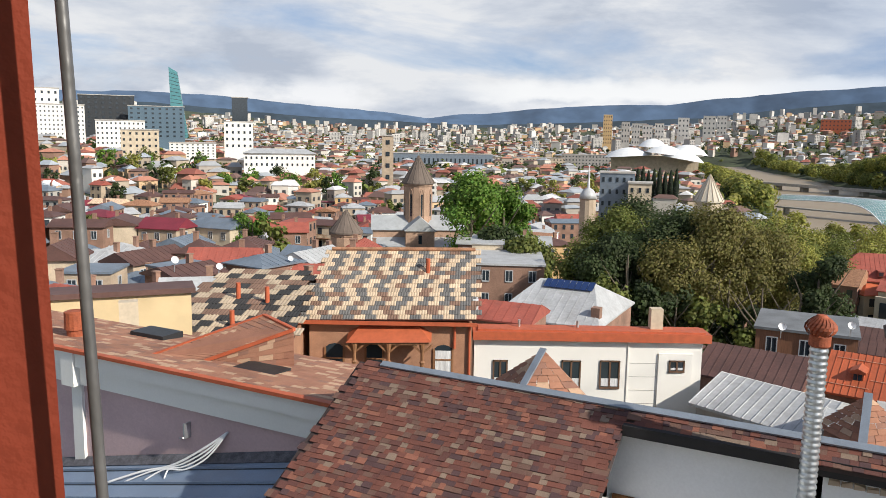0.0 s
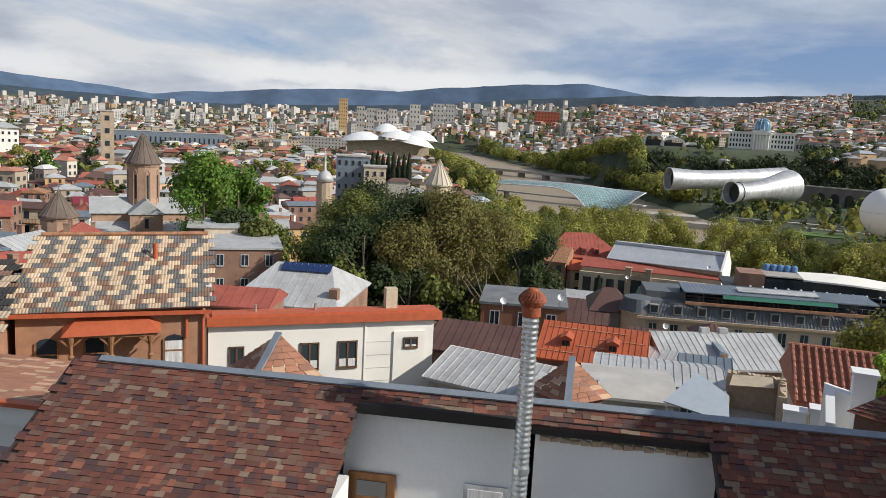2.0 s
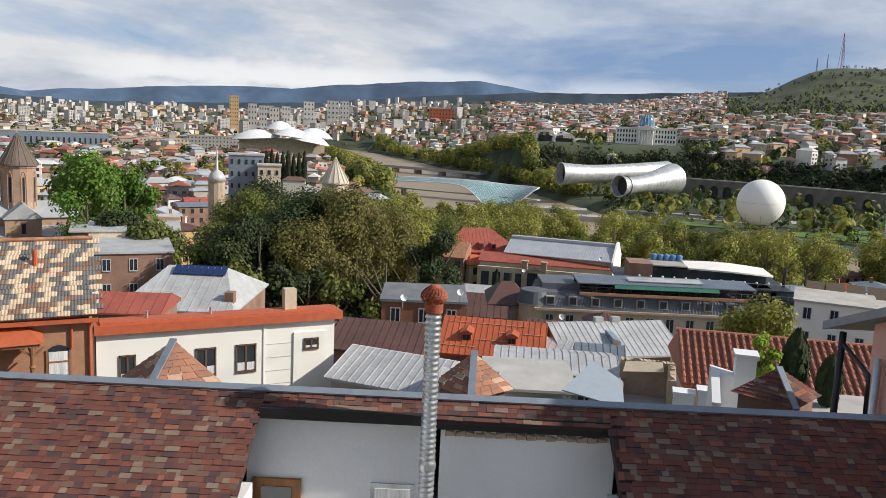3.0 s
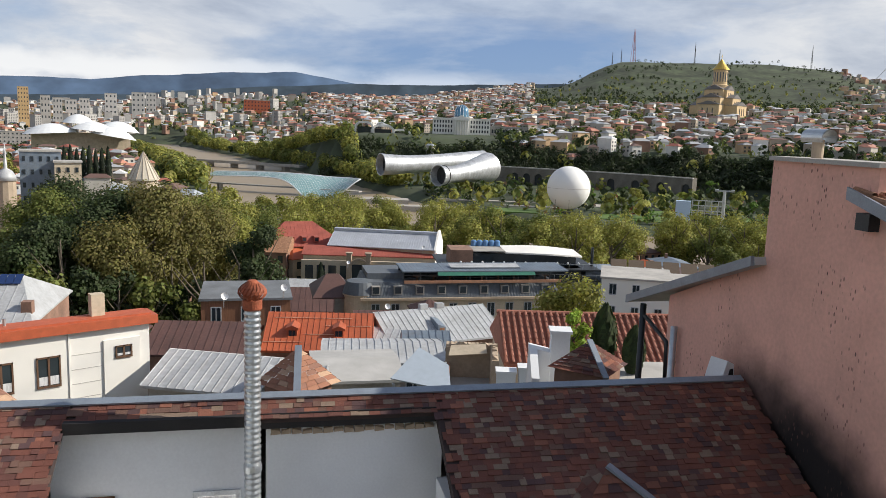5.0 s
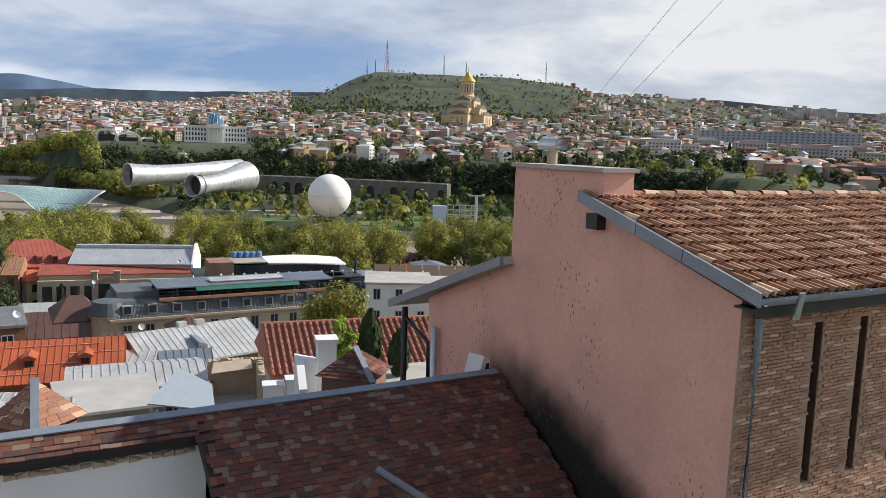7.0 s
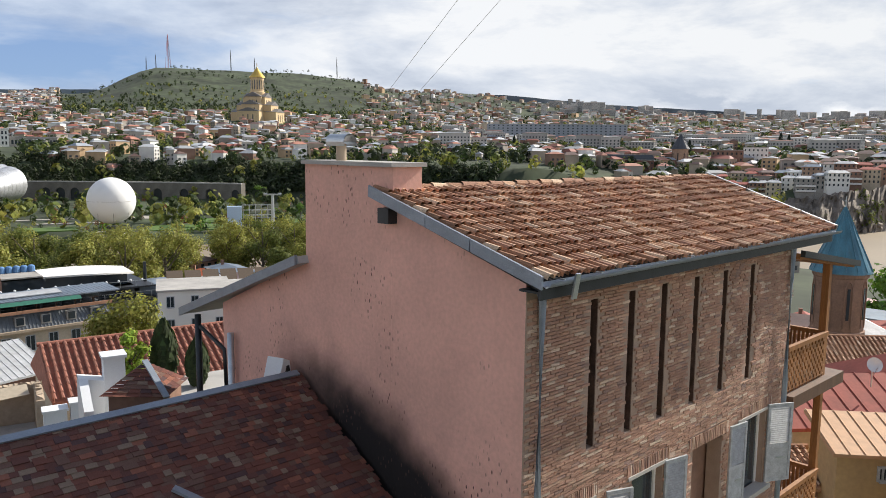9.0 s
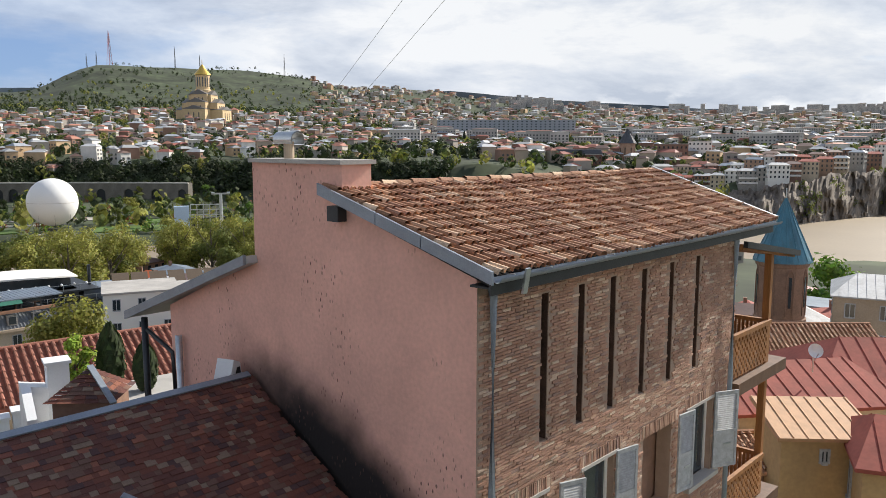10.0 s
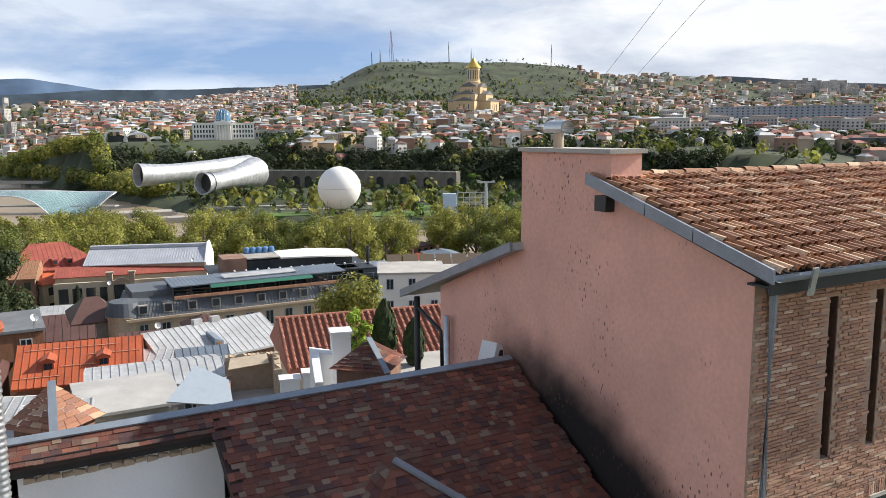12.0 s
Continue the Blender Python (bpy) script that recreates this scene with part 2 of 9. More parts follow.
SHEET_ORANGE = mat("orange_sheet", (0.42, 0.10, 0.04), 0.6, 0.0, vary=0.15, scale=0.5, fine=5, bump=0.05, dirt=0.25, dirt_colour=(0.2, 0.06, 0.03))
SHEET_RED = mat("red_sheet", (0.33, 0.085, 0.06), 0.85, 0.0, vary=0.18, scale=0.5, fine=5, bump=0.05, dirt=0.25)
SHEET_MAROON = mat("maroon_sheet", (0.21, 0.03, 0.045), 0.5, 0.1, vary=0.15, scale=0.5, fine=5, bump=0.05)
CREAM = mat("cream_wall", (0.55, 0.46, 0.34), 0.9, vary=0.14, scale=0.3, fine=5, dirt=0.25)
OCHRE = mat("ochre_wall", (0.52, 0.35, 0.17), 0.9, vary=0.12, scale=0.4, fine=6, dirt=0.15)
GREY_WALL = mat("grey_wall", (0.36, 0.34, 0.31), 0.9, vary=0.15, scale=0.3, fine=5, dirt=0.3)
OLD_BRICK = mat("old_brick_wall", (0.27, 0.16, 0.115), 0.92, vary=0.22, scale=0.4, fine=6, bump=0.3, dirt=0.3)
CONCRETE = mat("concrete", (0.42, 0.40, 0.37), 0.9, vary=0.15, scale=0.5, dirt=0.25)
STEEL_DARK = mat("dark_steel", (0.05, 0.055, 0.06), 0.5, 0.6)
CURTAIN = mat("curtain", (0.62, 0.62, 0.62), 0.9, vary=0.25, scale=6, stretch=(1, 1, 0.1))


def leaf_mat(name, colour, hue=0.02):
    """Leaves that let some light through."""
    m = mat(name, colour, 0.75, vary=0.3, scale=0.35, fine=3.0, bump=0.0, piece=0.35, hue=hue)
    nodes, links = m.node_tree.nodes, m.node_tree.links
    bsdf = nodes["Principled BSDF"]
    tr = nodes.new("ShaderNodeBsdfTranslucent")
    links.new(bsdf.inputs["Base Color"].links[0].from_socket, tr.inputs["Color"])
    mx = nodes.new("ShaderNodeMixShader")
    mx.inputs["Fac"].default_value = 0.4
    links.new(bsdf.outputs[0], mx.inputs[1])
    links.new(tr.outputs[0], mx.inputs[2])
    links.new(mx.outputs[0], nodes["Material Output"].inputs["Surface"])
    return m


LEAF = leaf_mat("plane_leaves", (0.15, 0.175, 0.038))
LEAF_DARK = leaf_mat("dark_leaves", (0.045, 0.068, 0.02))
LEAF_BRIGHT = leaf_mat("spring_leaves", (0.12, 0.22, 0.03))
# darkened leaf colour that holds the shade of the wooded cliff slope
LEAF_SHADED = leaf_mat("shaded_leaves", (0.032, 0.046, 0.017))
LEAF_SPRING = leaf_mat("yellow_green_leaves", (0.30, 0.40, 0.05))
LEAF_OLIVE = leaf_mat("olive_leaves", (0.29, 0.29, 0.06))
CYPRESS = leaf_mat("cypress_leaves", (0.018, 0.032, 0.014))
LEAF_PLANE = leaf_mat("shady_plane_leaves", (0.17, 0.155, 0.042))
BARK = mat("bark", (0.14, 0.115, 0.085), 0.95, vary=0.25, scale=4, bump=0.4)


def sooty(name, colour, centre, reach, soot_shade):
    """Plaster with soot and painted shade spreading from one place, and small dark pock marks."""
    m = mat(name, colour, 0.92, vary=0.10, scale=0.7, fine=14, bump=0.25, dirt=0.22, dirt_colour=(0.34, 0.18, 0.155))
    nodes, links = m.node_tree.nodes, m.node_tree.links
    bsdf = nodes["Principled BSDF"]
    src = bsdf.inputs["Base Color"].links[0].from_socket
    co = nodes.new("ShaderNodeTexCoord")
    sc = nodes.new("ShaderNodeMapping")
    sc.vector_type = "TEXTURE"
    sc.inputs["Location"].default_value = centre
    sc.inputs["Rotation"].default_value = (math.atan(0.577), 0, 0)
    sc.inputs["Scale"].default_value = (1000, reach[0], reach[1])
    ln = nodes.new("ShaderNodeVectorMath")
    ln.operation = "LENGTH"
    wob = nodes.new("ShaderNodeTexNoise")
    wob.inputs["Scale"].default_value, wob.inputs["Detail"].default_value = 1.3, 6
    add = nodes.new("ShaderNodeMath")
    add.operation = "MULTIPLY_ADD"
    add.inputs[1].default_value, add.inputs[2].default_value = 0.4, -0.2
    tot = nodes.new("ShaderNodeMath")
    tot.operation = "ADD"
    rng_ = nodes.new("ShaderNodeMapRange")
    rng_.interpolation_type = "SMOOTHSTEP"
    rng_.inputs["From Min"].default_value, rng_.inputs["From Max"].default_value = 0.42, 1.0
    rng_.inputs["To Min"].default_value, rng_.inputs["To Max"].default_value = soot_shade, 0.0
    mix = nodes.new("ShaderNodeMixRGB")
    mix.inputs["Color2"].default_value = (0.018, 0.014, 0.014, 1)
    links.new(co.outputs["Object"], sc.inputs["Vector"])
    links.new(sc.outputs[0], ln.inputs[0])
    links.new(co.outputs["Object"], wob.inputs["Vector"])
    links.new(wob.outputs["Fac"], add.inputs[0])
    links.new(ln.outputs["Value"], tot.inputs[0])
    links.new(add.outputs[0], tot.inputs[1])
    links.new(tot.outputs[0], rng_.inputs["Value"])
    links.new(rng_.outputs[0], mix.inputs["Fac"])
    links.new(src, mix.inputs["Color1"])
    # pock marks, gathered in patches
    v = nodes.new("ShaderNodeTexVoronoi")
    v.inputs["Scale"].default_value = 9.0
    pr = nodes.new("ShaderNodeMapRange")
    pr.inputs["From Min"].default_value, pr.inputs["From Max"].default_value = 0.15, 0.25
    pr.inputs["To Min"].default_value, pr.inputs["To Max"].default_value = 1.0, 0.0
    big = nodes.new("ShaderNodeTexNoise")
    big.inputs["Scale"].default_value = 0.9
    br = nodes.new("ShaderNodeMapRange")
    br.inputs["From Min"].default_value, br.inputs["From Max"].default_value = 0.52, 0.66
    mu = nodes.new("ShaderNodeMath")
    mu.operation = "MULTIPLY"
    st = nodes.new("ShaderNodeMapping")
    st.inputs["Scale"].default_value = (1, 1.6, 0.7)
    links.new(co.outputs["Object"], st.inputs["Vector"])
    links.new(st.outputs["Vector"], v.inputs["Vector"])
    links.new(co.outputs["Object"], big.inputs["Vector"])
    links.new(v.outputs["Distance"], pr.inputs["Value"])
    links.new(big.outputs["Fac"], br.inputs["Value"])
    links.new(pr.outputs[0], mu.inputs[0])
    links.new(br.outputs[0], mu.inputs[1])
    mix2 = nodes.new("ShaderNodeMixRGB")
    mix2.inputs["Color2"].default_value = (0.12, 0.06, 0.05, 1)
    links.new(mu.outputs[0], mix2.inputs["Fac"])
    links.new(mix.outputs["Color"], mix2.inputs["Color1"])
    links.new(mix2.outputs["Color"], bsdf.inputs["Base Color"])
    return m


# soot and the contact shade along the roof line, both put into the colour
GABLE_PLASTER = sooty("soot_shaded_pink_plaster", (0.75, 0.43, 0.345), (8.3, 9.3, -5.8), (4.6, 1.55), 1.0)

# ---- builders ----
NEAR = pose(0, 0, 0, 0, 0, -27.6)          # the near block's own axes: u along its ridge, v away


def pol(az, d, z=0.0):
    """A place by bearing in degrees, distance and height."""
    return Vector((d * math.sin(radians(az)), d * math.cos(radians(az)), z))


class Mesh:
    """Collects faces for one mesh."""

    def __init__(self):
        self.v, self.f = [], []

    def poly(self, *pts):
        n = len(self.v)
        self.v += [tuple(p) for p in pts]
        self.f.append(tuple(range(n, n + len(pts))))
        return self

    def hexa(self, b, t):
        """A solid between two quads."""
        n = len(self.v)
        self.v += [tuple(p) for p in (*b, *t)]
        self.f += [tuple(n + i for i in q) for q in ((3, 2, 1, 0), (4, 5, 6, 7), (0, 1, 5, 4), (1, 2, 6, 5), (2, 3, 7, 6), (3, 0, 4, 7))]
        return self

    def box(self, x0, x1, y0, y1, z0, z1):
        return self.hexa([(x0, y0, z0), (x1, y0, z0), (x1, y1, z0), (x0, y1, z0)], [(x0, y0, z1), (x1, y0, z1), (x1, y1, z1), (x0, y1, z1)])

    def beam(self, a, b, w=0.1, h=0.1):
        a, b = Vector(a), Vector(b)
        d = (b - a).normalized()
        s = d.cross(Vector((0, 0, 1)))
        s = Vector((1, 0, 0)) if s.length < 1e-3 else s.normalized()
        t = s.cross(d).normalized()
        q = [s * (w / 2 * i) + t * (h / 2 * j) for i, j in ((-1, -1), (1, -1), (1, 1), (-1, 1))]
        return self.hexa([a + k for k in q], [b + k for k in q])

    def slab(self, quad, thick):
        """A plate of that thickness below a quad."""
        a, b, c, d = [Vector(p) for p in quad]
        n = (b - a).cross(d - a).normalized() * thick
        return self.hexa([a - n, b - n, c - n, d - n], [a, b, c, d])

    def lathe(self, prof, n=24, c=(0, 0), turn=0.0, caps=True):
        base = len(self.v)
        for r, z in prof:
            for i in range(n):
                a = 2 * math.pi * (i + turn) / n
                self.v.append((c[0] + r * math.cos(a), c[1] + r * math.sin(a), z))
        for k in range(len(prof) - 1):
            for i in range(n):
                j = (i + 1) % n
                self.f.append((base + k * n + i, base + k * n + j, base + k * n + n + j, base + k * n + n + i))
        if caps:
            if prof[0][0] > 1e-4:
                self.f.append(tuple(base + i for i in reversed(range(n))))
            if prof[-1][0] > 1e-4:
                self.f.append(tuple(base + (len(prof) - 1) * n + i for i in range(n)))
        return self

    def tube(self, path, r, n=8):
        """A round tube along a path."""
        pts = [Vector(p) for p in path]
        base = len(self.v)
        for i, p in enumerate(pts):
            d = (pts[min(i + 1, len(pts) - 1)] - pts[max(i - 1, 0)]).normalized()
            s = d.cross(Vector((0, 0, 1)))
            s = Vector((1, 0, 0)) if s.length < 1e-3 else s.normalized()
            t = s.cross(d)
            rr = r[i] if isinstance(r, (list, tuple)) else r
            for k in range(n):
                a = 2 * math.pi * k / n
                self.v.append(tuple(p + (s * math.cos(a) + t * math.sin(a)) * rr))
        for i in range(len(pts) - 1):
            for k in range(n):
                j = (k + 1) % n
                self.f.append((base + i * n + k, base + i * n + j, base + i * n + n + j, base + i * n + n + k))
        self.f.append(tuple(base + k for k in reversed(range(n))))
        self.f.append(tuple(base + (len(pts) - 1) * n + k for k in range(n)))
        return self

    def moved(self, m):
        self.v = [tuple(m @ Vector(p)) for p in self.v]
        return self

    def join(self, other, m=None):
        n = len(self.v)
        self.v += [tuple(m @ Vector(p)) for p in other.v] if m else other.v
        self.f += [tuple(n + i for i in f) for f in other.f]
        return self

    def data(self, name, material, smooth=False):
        me = bpy.data.meshes.new(name)
        me.from_pydata(self.v, [], self.f)
        me.materials.append(material)
        if smooth:
            me.polygons.foreach_set("use_smooth", [True] * len(me.polygons))
        me.update()
        return me


def part(name, mesh, material, parent, label="", smooth=False, m=None):
    """One mesh object under a thing or a part."""
    ob = new(name, mesh.data(name, material, smooth) if isinstance(mesh, Mesh) else mesh)
    ob.parent = parent
    if m is not None:
        ob.matrix_basis = m
    return tagged(ob, label)


def thing(name, label, category, group="", m=None, kind=""):
    ob = new(name)
    ob.empty_display_size = 0.2
    if m is not None:
        ob.matrix_basis = m
    return tagged(ob, label, category, group, kind)


def solid(name, mesh, material, label, category, group="", m=None, kind="", smooth=False):
    """A thing that is one mesh."""
    ob = new(name, mesh.data(name, material, smooth))
    if m is not None:
        ob.matrix_basis = m
    return tagged(ob, label, category, group, kind)


def lerp(a, b, t):
    return a + (b - a) * t


def table(rows, x):
    """Straight interpolation in rows of (x, y)."""
    if x <= rows[0][0]:
        return rows[0][1]
    for (x0, y0), (x1, y1) in zip(rows, rows[1:]):
        if x <= x1:
            return lerp(y0, y1, (x - x0) / (x1 - x0))
    return rows[-1][1]

# ---- near block: the shingled house in front ----
RU0, RU1, RV, RZ = -7.96, 8.14, 12.0, -4.2      # ridge ends, ridge line
SL = 0.577                                       # fall of its slope


def slope_z(v):
    return RZ - (RV - v) * SL


near_house = thing("shingled_house", "house with red-brown shingle roof and white plaster recess walls", "house", m=NEAR)
G0 = -19.0                                       # street level below the near houses
body = Mesh()
body.box(RU0 + 0.35, -2.95, 6.2, 15.6, G0, -8.2)
body.box(RU0 + 0.35, RU1 - 0.2, 12.0, 15.6, -8.2, -6.4)
part("wall", body, WHITE_PLASTER, near_house)
# slopes: left field, narrow strip over the recess, right field, back
for quad, th in (
        ([(RU0, 6.3, slope_z(6.3) - 0.02), (-2.86, 6.3, slope_z(6.3) - 0.02), (-2.86, RV, RZ - 0.02), (RU0, RV, RZ - 0.02)], 0.16),
        ([(2.6, 6.3, slope_z(6.3) - 0.02), (RU1, 6.3, slope_z(6.3) - 0.02), (RU1, RV, RZ - 0.02), (2.6, RV, RZ - 0.02)], 0.16),
        ([(-2.86, 11.62, slope_z(11.62) - 0.02), (2.6, 11.62, slope_z(11.62) - 0.02), (2.6, RV, RZ - 0.02), (-2.86, RV, RZ - 0.02)], 0.12),
        ([(RU0, RV, RZ - 0.02), (RU1, RV, RZ - 0.02), (RU1, 16.2, RZ - 2.45), (RU0, 16.2, RZ - 2.45)], 0.16)):
    part("roof_deck", Mesh().slab(quad, th), ROOF_DECK, near_house)
for b6 in ((-3.1, -0.16, 11.86, 12.0, -9.0, -4.46), (-0.02, 2.75, 11.84, 12.0, -9.0, -4.60), (2.62, 2.78, 8.0, 11.6, -9.0, -5.5), (-3.1, -2.94, 8.0, 11.6, -9.0, -5.6)):
    part("recess_wall", Mesh().box(*b6), WHITE_PLASTER, near_house)
fascia = Mesh().box(-2.84, -0.1, 11.58, 11.86, -4.53, -4.36)
fascia.box(-0.1, 2.6, 11.66, 11.86, -4.60, -4.36)
part("fascia", fascia, DARK_TRIM, near_house, "dark timber eave board")
part("ridge_strip", Mesh().slab([(RU0 + 0.5, RV - 0.10, RZ + 0.01), (RU1, RV - 0.10, RZ + 0.01), (RU1, RV + 0.02, RZ + 0.065), (RU0 + 0.5, RV + 0.02, RZ + 0.065)], 0.03)
     .slab([(RU0 + 0.5, RV + 0.02, RZ + 0.065), (RU1, RV + 0.02, RZ + 0.065), (RU1, RV + 0.16, RZ - 0.02), (RU0 + 0.5, RV + 0.16, RZ - 0.02)], 0.03), GREY_TRIM, near_house, "blue-grey metal ridge strip")
rw = part("door", Mesh().box(-3.0, -2.22, 11.80, 11.86, -7.6, -5.62), WOOD, near_house, "varnished orange wooden door")
part("door_pane", Mesh().box(-2.85, -2.36, 11.78, 11.80, -6.0, -5.74), GLASS, rw)
wd = part("window", Mesh().box(-1.10, -0.40, 11.81, 11.86, -6.9, -5.62), GREY_WOOD, near_house)
part("curtain", Mesh().box(-1.03, -0.47, 11.79, 11.81, -6.9, -5.69), CURTAIN, wd)
court = tagged(new("courtyard_floor", Mesh().box(-3, 8.2, 3.5, 11.6, -9.2, -9.0).data("courtyard_floor", CONCRETE)), "grey concrete courtyard floor", "floor", kind="structure")
court.matrix_basis = NEAR

# ---- flue pipe ----
flue = thing("flue_pipe", "ribbed galvanised flue pipe with a rusty red turbine cowl", "chimney pipe", m=NEAR @ pose(-0.206, 11.43, 0) @ Matrix.Scale(1.03, 4))
prof = []
z = -9.0
while z < -2.62:
    prof += [(0.106, z), (0.120, z + 0.022), (0.120, z + 0.046), (0.106, z + 0.068)]
    z += 0.085
part("pipe", Mesh().lathe(prof, 24), GALV, flue, smooth=True)
part("collar", Mesh().lathe([(0.125, -5.0), (0.13, -4.98), (0.13, -4.9), (0.125, -4.88)], 24), GALV, flue)
part("neck", Mesh().lathe([(0.118, -2.62), (0.135, -2.6), (0.135, -2.48), (0.10, -2.45)], 24), RUST, flue)
for i in range(20):
    a0 = 2 * math.pi * i / 20
    cowl = Mesh()
    row = []
    for k in range(7):
        s = k / 6
        r = 0.185 * math.sin(math.pi * (0.22 + 0.72 * s)) + 0.01
        zz = -2.47 + 0.27 * s
        row.append((a0 + 0.7 * s, r, zz))
    for (aa, r0, z0), (ab, r1, z1) in zip(row, row[1:]):
        w = 0.2
        cowl.poly((r0 * math.cos(aa), r0 * math.sin(aa), z0), (r0 * 1.05 * math.cos(aa + w), r0 * 1.05 * math.sin(aa + w), z0),
                  (r1 * 1.05 * math.cos(ab + w), r1 * 1.05 * math.sin(ab + w), z1), (r1 * math.cos(ab), r1 * math.sin(ab), z1))
    part("vane", cowl, RUST, flue)
part("cowl_core", Mesh().lathe([(0.10, -2.46), (0.155, -2.38), (0.15, -2.3), (0.06, -2.2), (0.0, -2.19)], 20), RUST, flue)

# ---- the pink house ----
pink = thing("pink_house", "tall house with pink plaster gable, brick front and clay tile roof", "house", m=NEAR)
PU, PV, PE = 8.3, 6.75, 17.2
gable = Mesh()
n = len(gable.v)
outline = [(PV, -13.0), (PV, -1.85), (9.5, -1.02), (9.5, -1.3), (11.9, -2.1), (15.0, -3.35), (15.0, -13.0)]
gable.v += [(PU, a, b) for a, b in outline] + [(PU + 0.3, a, b) for a, b in outline]
gable.f.append(tuple(range(7)))
gable.f.append(tuple(reversed(range(7, 14))))
for i in range(7):
    j = (i + 1) % 7
    gable.f.append((i, i + 7, j + 7, j))
part("gable_wall", gable, GABLE_PLASTER, pink, "weathered pink plaster gable with dark soot and painted corner shade")
part("core_wall", Mesh().box(PU + 0.3, PE - 0.02, PV + 0.34, 15.0, -13.0, -3.6), OLD_BRICK, pink)
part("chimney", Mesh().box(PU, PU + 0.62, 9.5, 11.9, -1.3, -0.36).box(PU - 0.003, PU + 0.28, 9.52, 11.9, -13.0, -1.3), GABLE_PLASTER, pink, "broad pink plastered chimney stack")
part("chimney_cap", Mesh().box(PU - 0.08, PU + 0.68, 9.44, 11.92, -0.36, -0.29), CONCRETE, pink)
cap = part("flue_stub", Mesh().lathe([(0.09, -0.3), (0.09, 0.0)], 16, (PU + 0.2, 11.1)), STONE, pink)
hood = Mesh()
for s in (0, 1):
    rr = 0.14 - 0.012 * s
    for i in range(16):
        a, b = math.pi * (i - 2) / 12, math.pi * (i - 1) / 12
        q = [(PU + 0.2 + rr * math.cos(t), y, 0.03 + rr * math.sin(t)) for t, y in ((a, 10.85), (b, 10.85), (b, 11.36), (a, 11.36))]
        hood.poly(*q)
part("flue_hood", hood, GALV, pink, "half-round galvanised hood", smooth=True)
part("wall_vent", Mesh().box(PU - 0.18, PU, 9.40, 9.66, -1.24, -1.0), STEEL_DARK, pink)
E0, E1 = 8.08, 18.3
ev0, rv0, ez, rz = 6.35, 9.75, -1.70, -0.68
rdeck = Mesh().slab([(E0 + 0.06, ev0, ez - 0.09), (E1, ev0, ez - 0.09), (E1 + 0.7, rv0, rz - 0.09), (E0 + 0.06, rv0, rz - 0.09)], 0.1)
rdeck.slab([(PU + 0.63, rv0, rz - 0.09), (E1 + 0.7, rv0, rz - 0.09), (E1 + 0.7, 12.9, -2.3), (PU + 0.63, 12.9, -2.3)], 0.1)
part("roof_deck", rdeck, DARK_TRIM, pink)
for a, b in ((0, 0.36), (0.365, 0.62), (0.625, 1.0)):
    p0, p1 = (lerp(ev0 - 0.03, rv0 + 0.1, a), lerp(ez, rz, a)), (lerp(ev0 - 0.03, rv0 + 0.1, b), lerp(ez, rz, b))
    verge = Mesh().hexa([(E0, p0[0], p0[1] - 0.15), (E0 + 0.04, p0[0], p0[1] - 0.15), (E0 + 0.04, p1[0], p1[1] - 0.15), (E0, p1[0], p1[1] - 0.15)],
               [(E0, p0[0], p0[1] + 0.03), (E0 + 0.04, p0[0], p0[1] + 0.03), (E0 + 0.04, p1[0], p1[1] + 0.03), (E0, p1[0], p1[1] + 0.03)])
    part("verge_board", verge, GREY_TRIM, pink, "dented blue-grey metal verge flashing")
gut = Mesh()
for i in range(8):
    a, b = math.pi + math.pi * i / 8, math.pi + math.pi * (i + 1) / 8
    gut.poly(*[(u, ev0 - 0.07 + 0.075 * math.cos(t), ez - 0.05 + 0.075 * math.sin(t)) for u, t in ((E0 + 0.05, a), (E0 + 0.05, b), (E1 + 0.1, b), (E1 + 0.1, a))])
part("gutter", gut, GREY_TRIM, pink, "half-round grey metal gutter", smooth=True)
part("eave_board", Mesh().box(E0 + 0.05, E1, ev0 + 0.02, ev0 + 0.06, ez - 0.30, ez - 0.10).box(E0 + 0.05, E1, ev0 + 0.06, PV - 0.02, ez - 0.22, ez - 0.19), STEEL_DARK, pink)
brk = Mesh().slab([(8.62, ev0 - 0.16, ez + 0.03), (8.72, ev0 - 0.16, ez + 0.03), (8.72, ev0 - 0.1, ez - 0.32), (8.62, ev0 - 0.1, ez - 0.32)], 0.03)
part("gutter_hopper", brk, GALV, pink)
for uu in (8.55, 16.98):
    part("downpipe", Mesh().tube([(uu, PV - 0.02, ez - 0.22), (uu, PV - 0.09, ez - 0.4), (uu, PV - 0.09, -5.0), (uu, PV - 0.09, -13)], 0.055, 12), GREY_TRIM, pink, smooth=True)
part("far_verge", Mesh().beam((E1 + 0.06, ev0 - 0.03, ez + 0.0), (E1 + 0.76, rv0 + 0.05, rz + 0.02), 0.07, 0.12), GALV, pink, "pale metal verge flashing")
for i in range(12):
    part("gutter_bracket", Mesh().box(8.4 + i * 0.85, 8.43 + i * 0.85, ev0 - 0.155, ev0 + 0.02, ez - 0.035, ez - 0.02), GALV, pink)
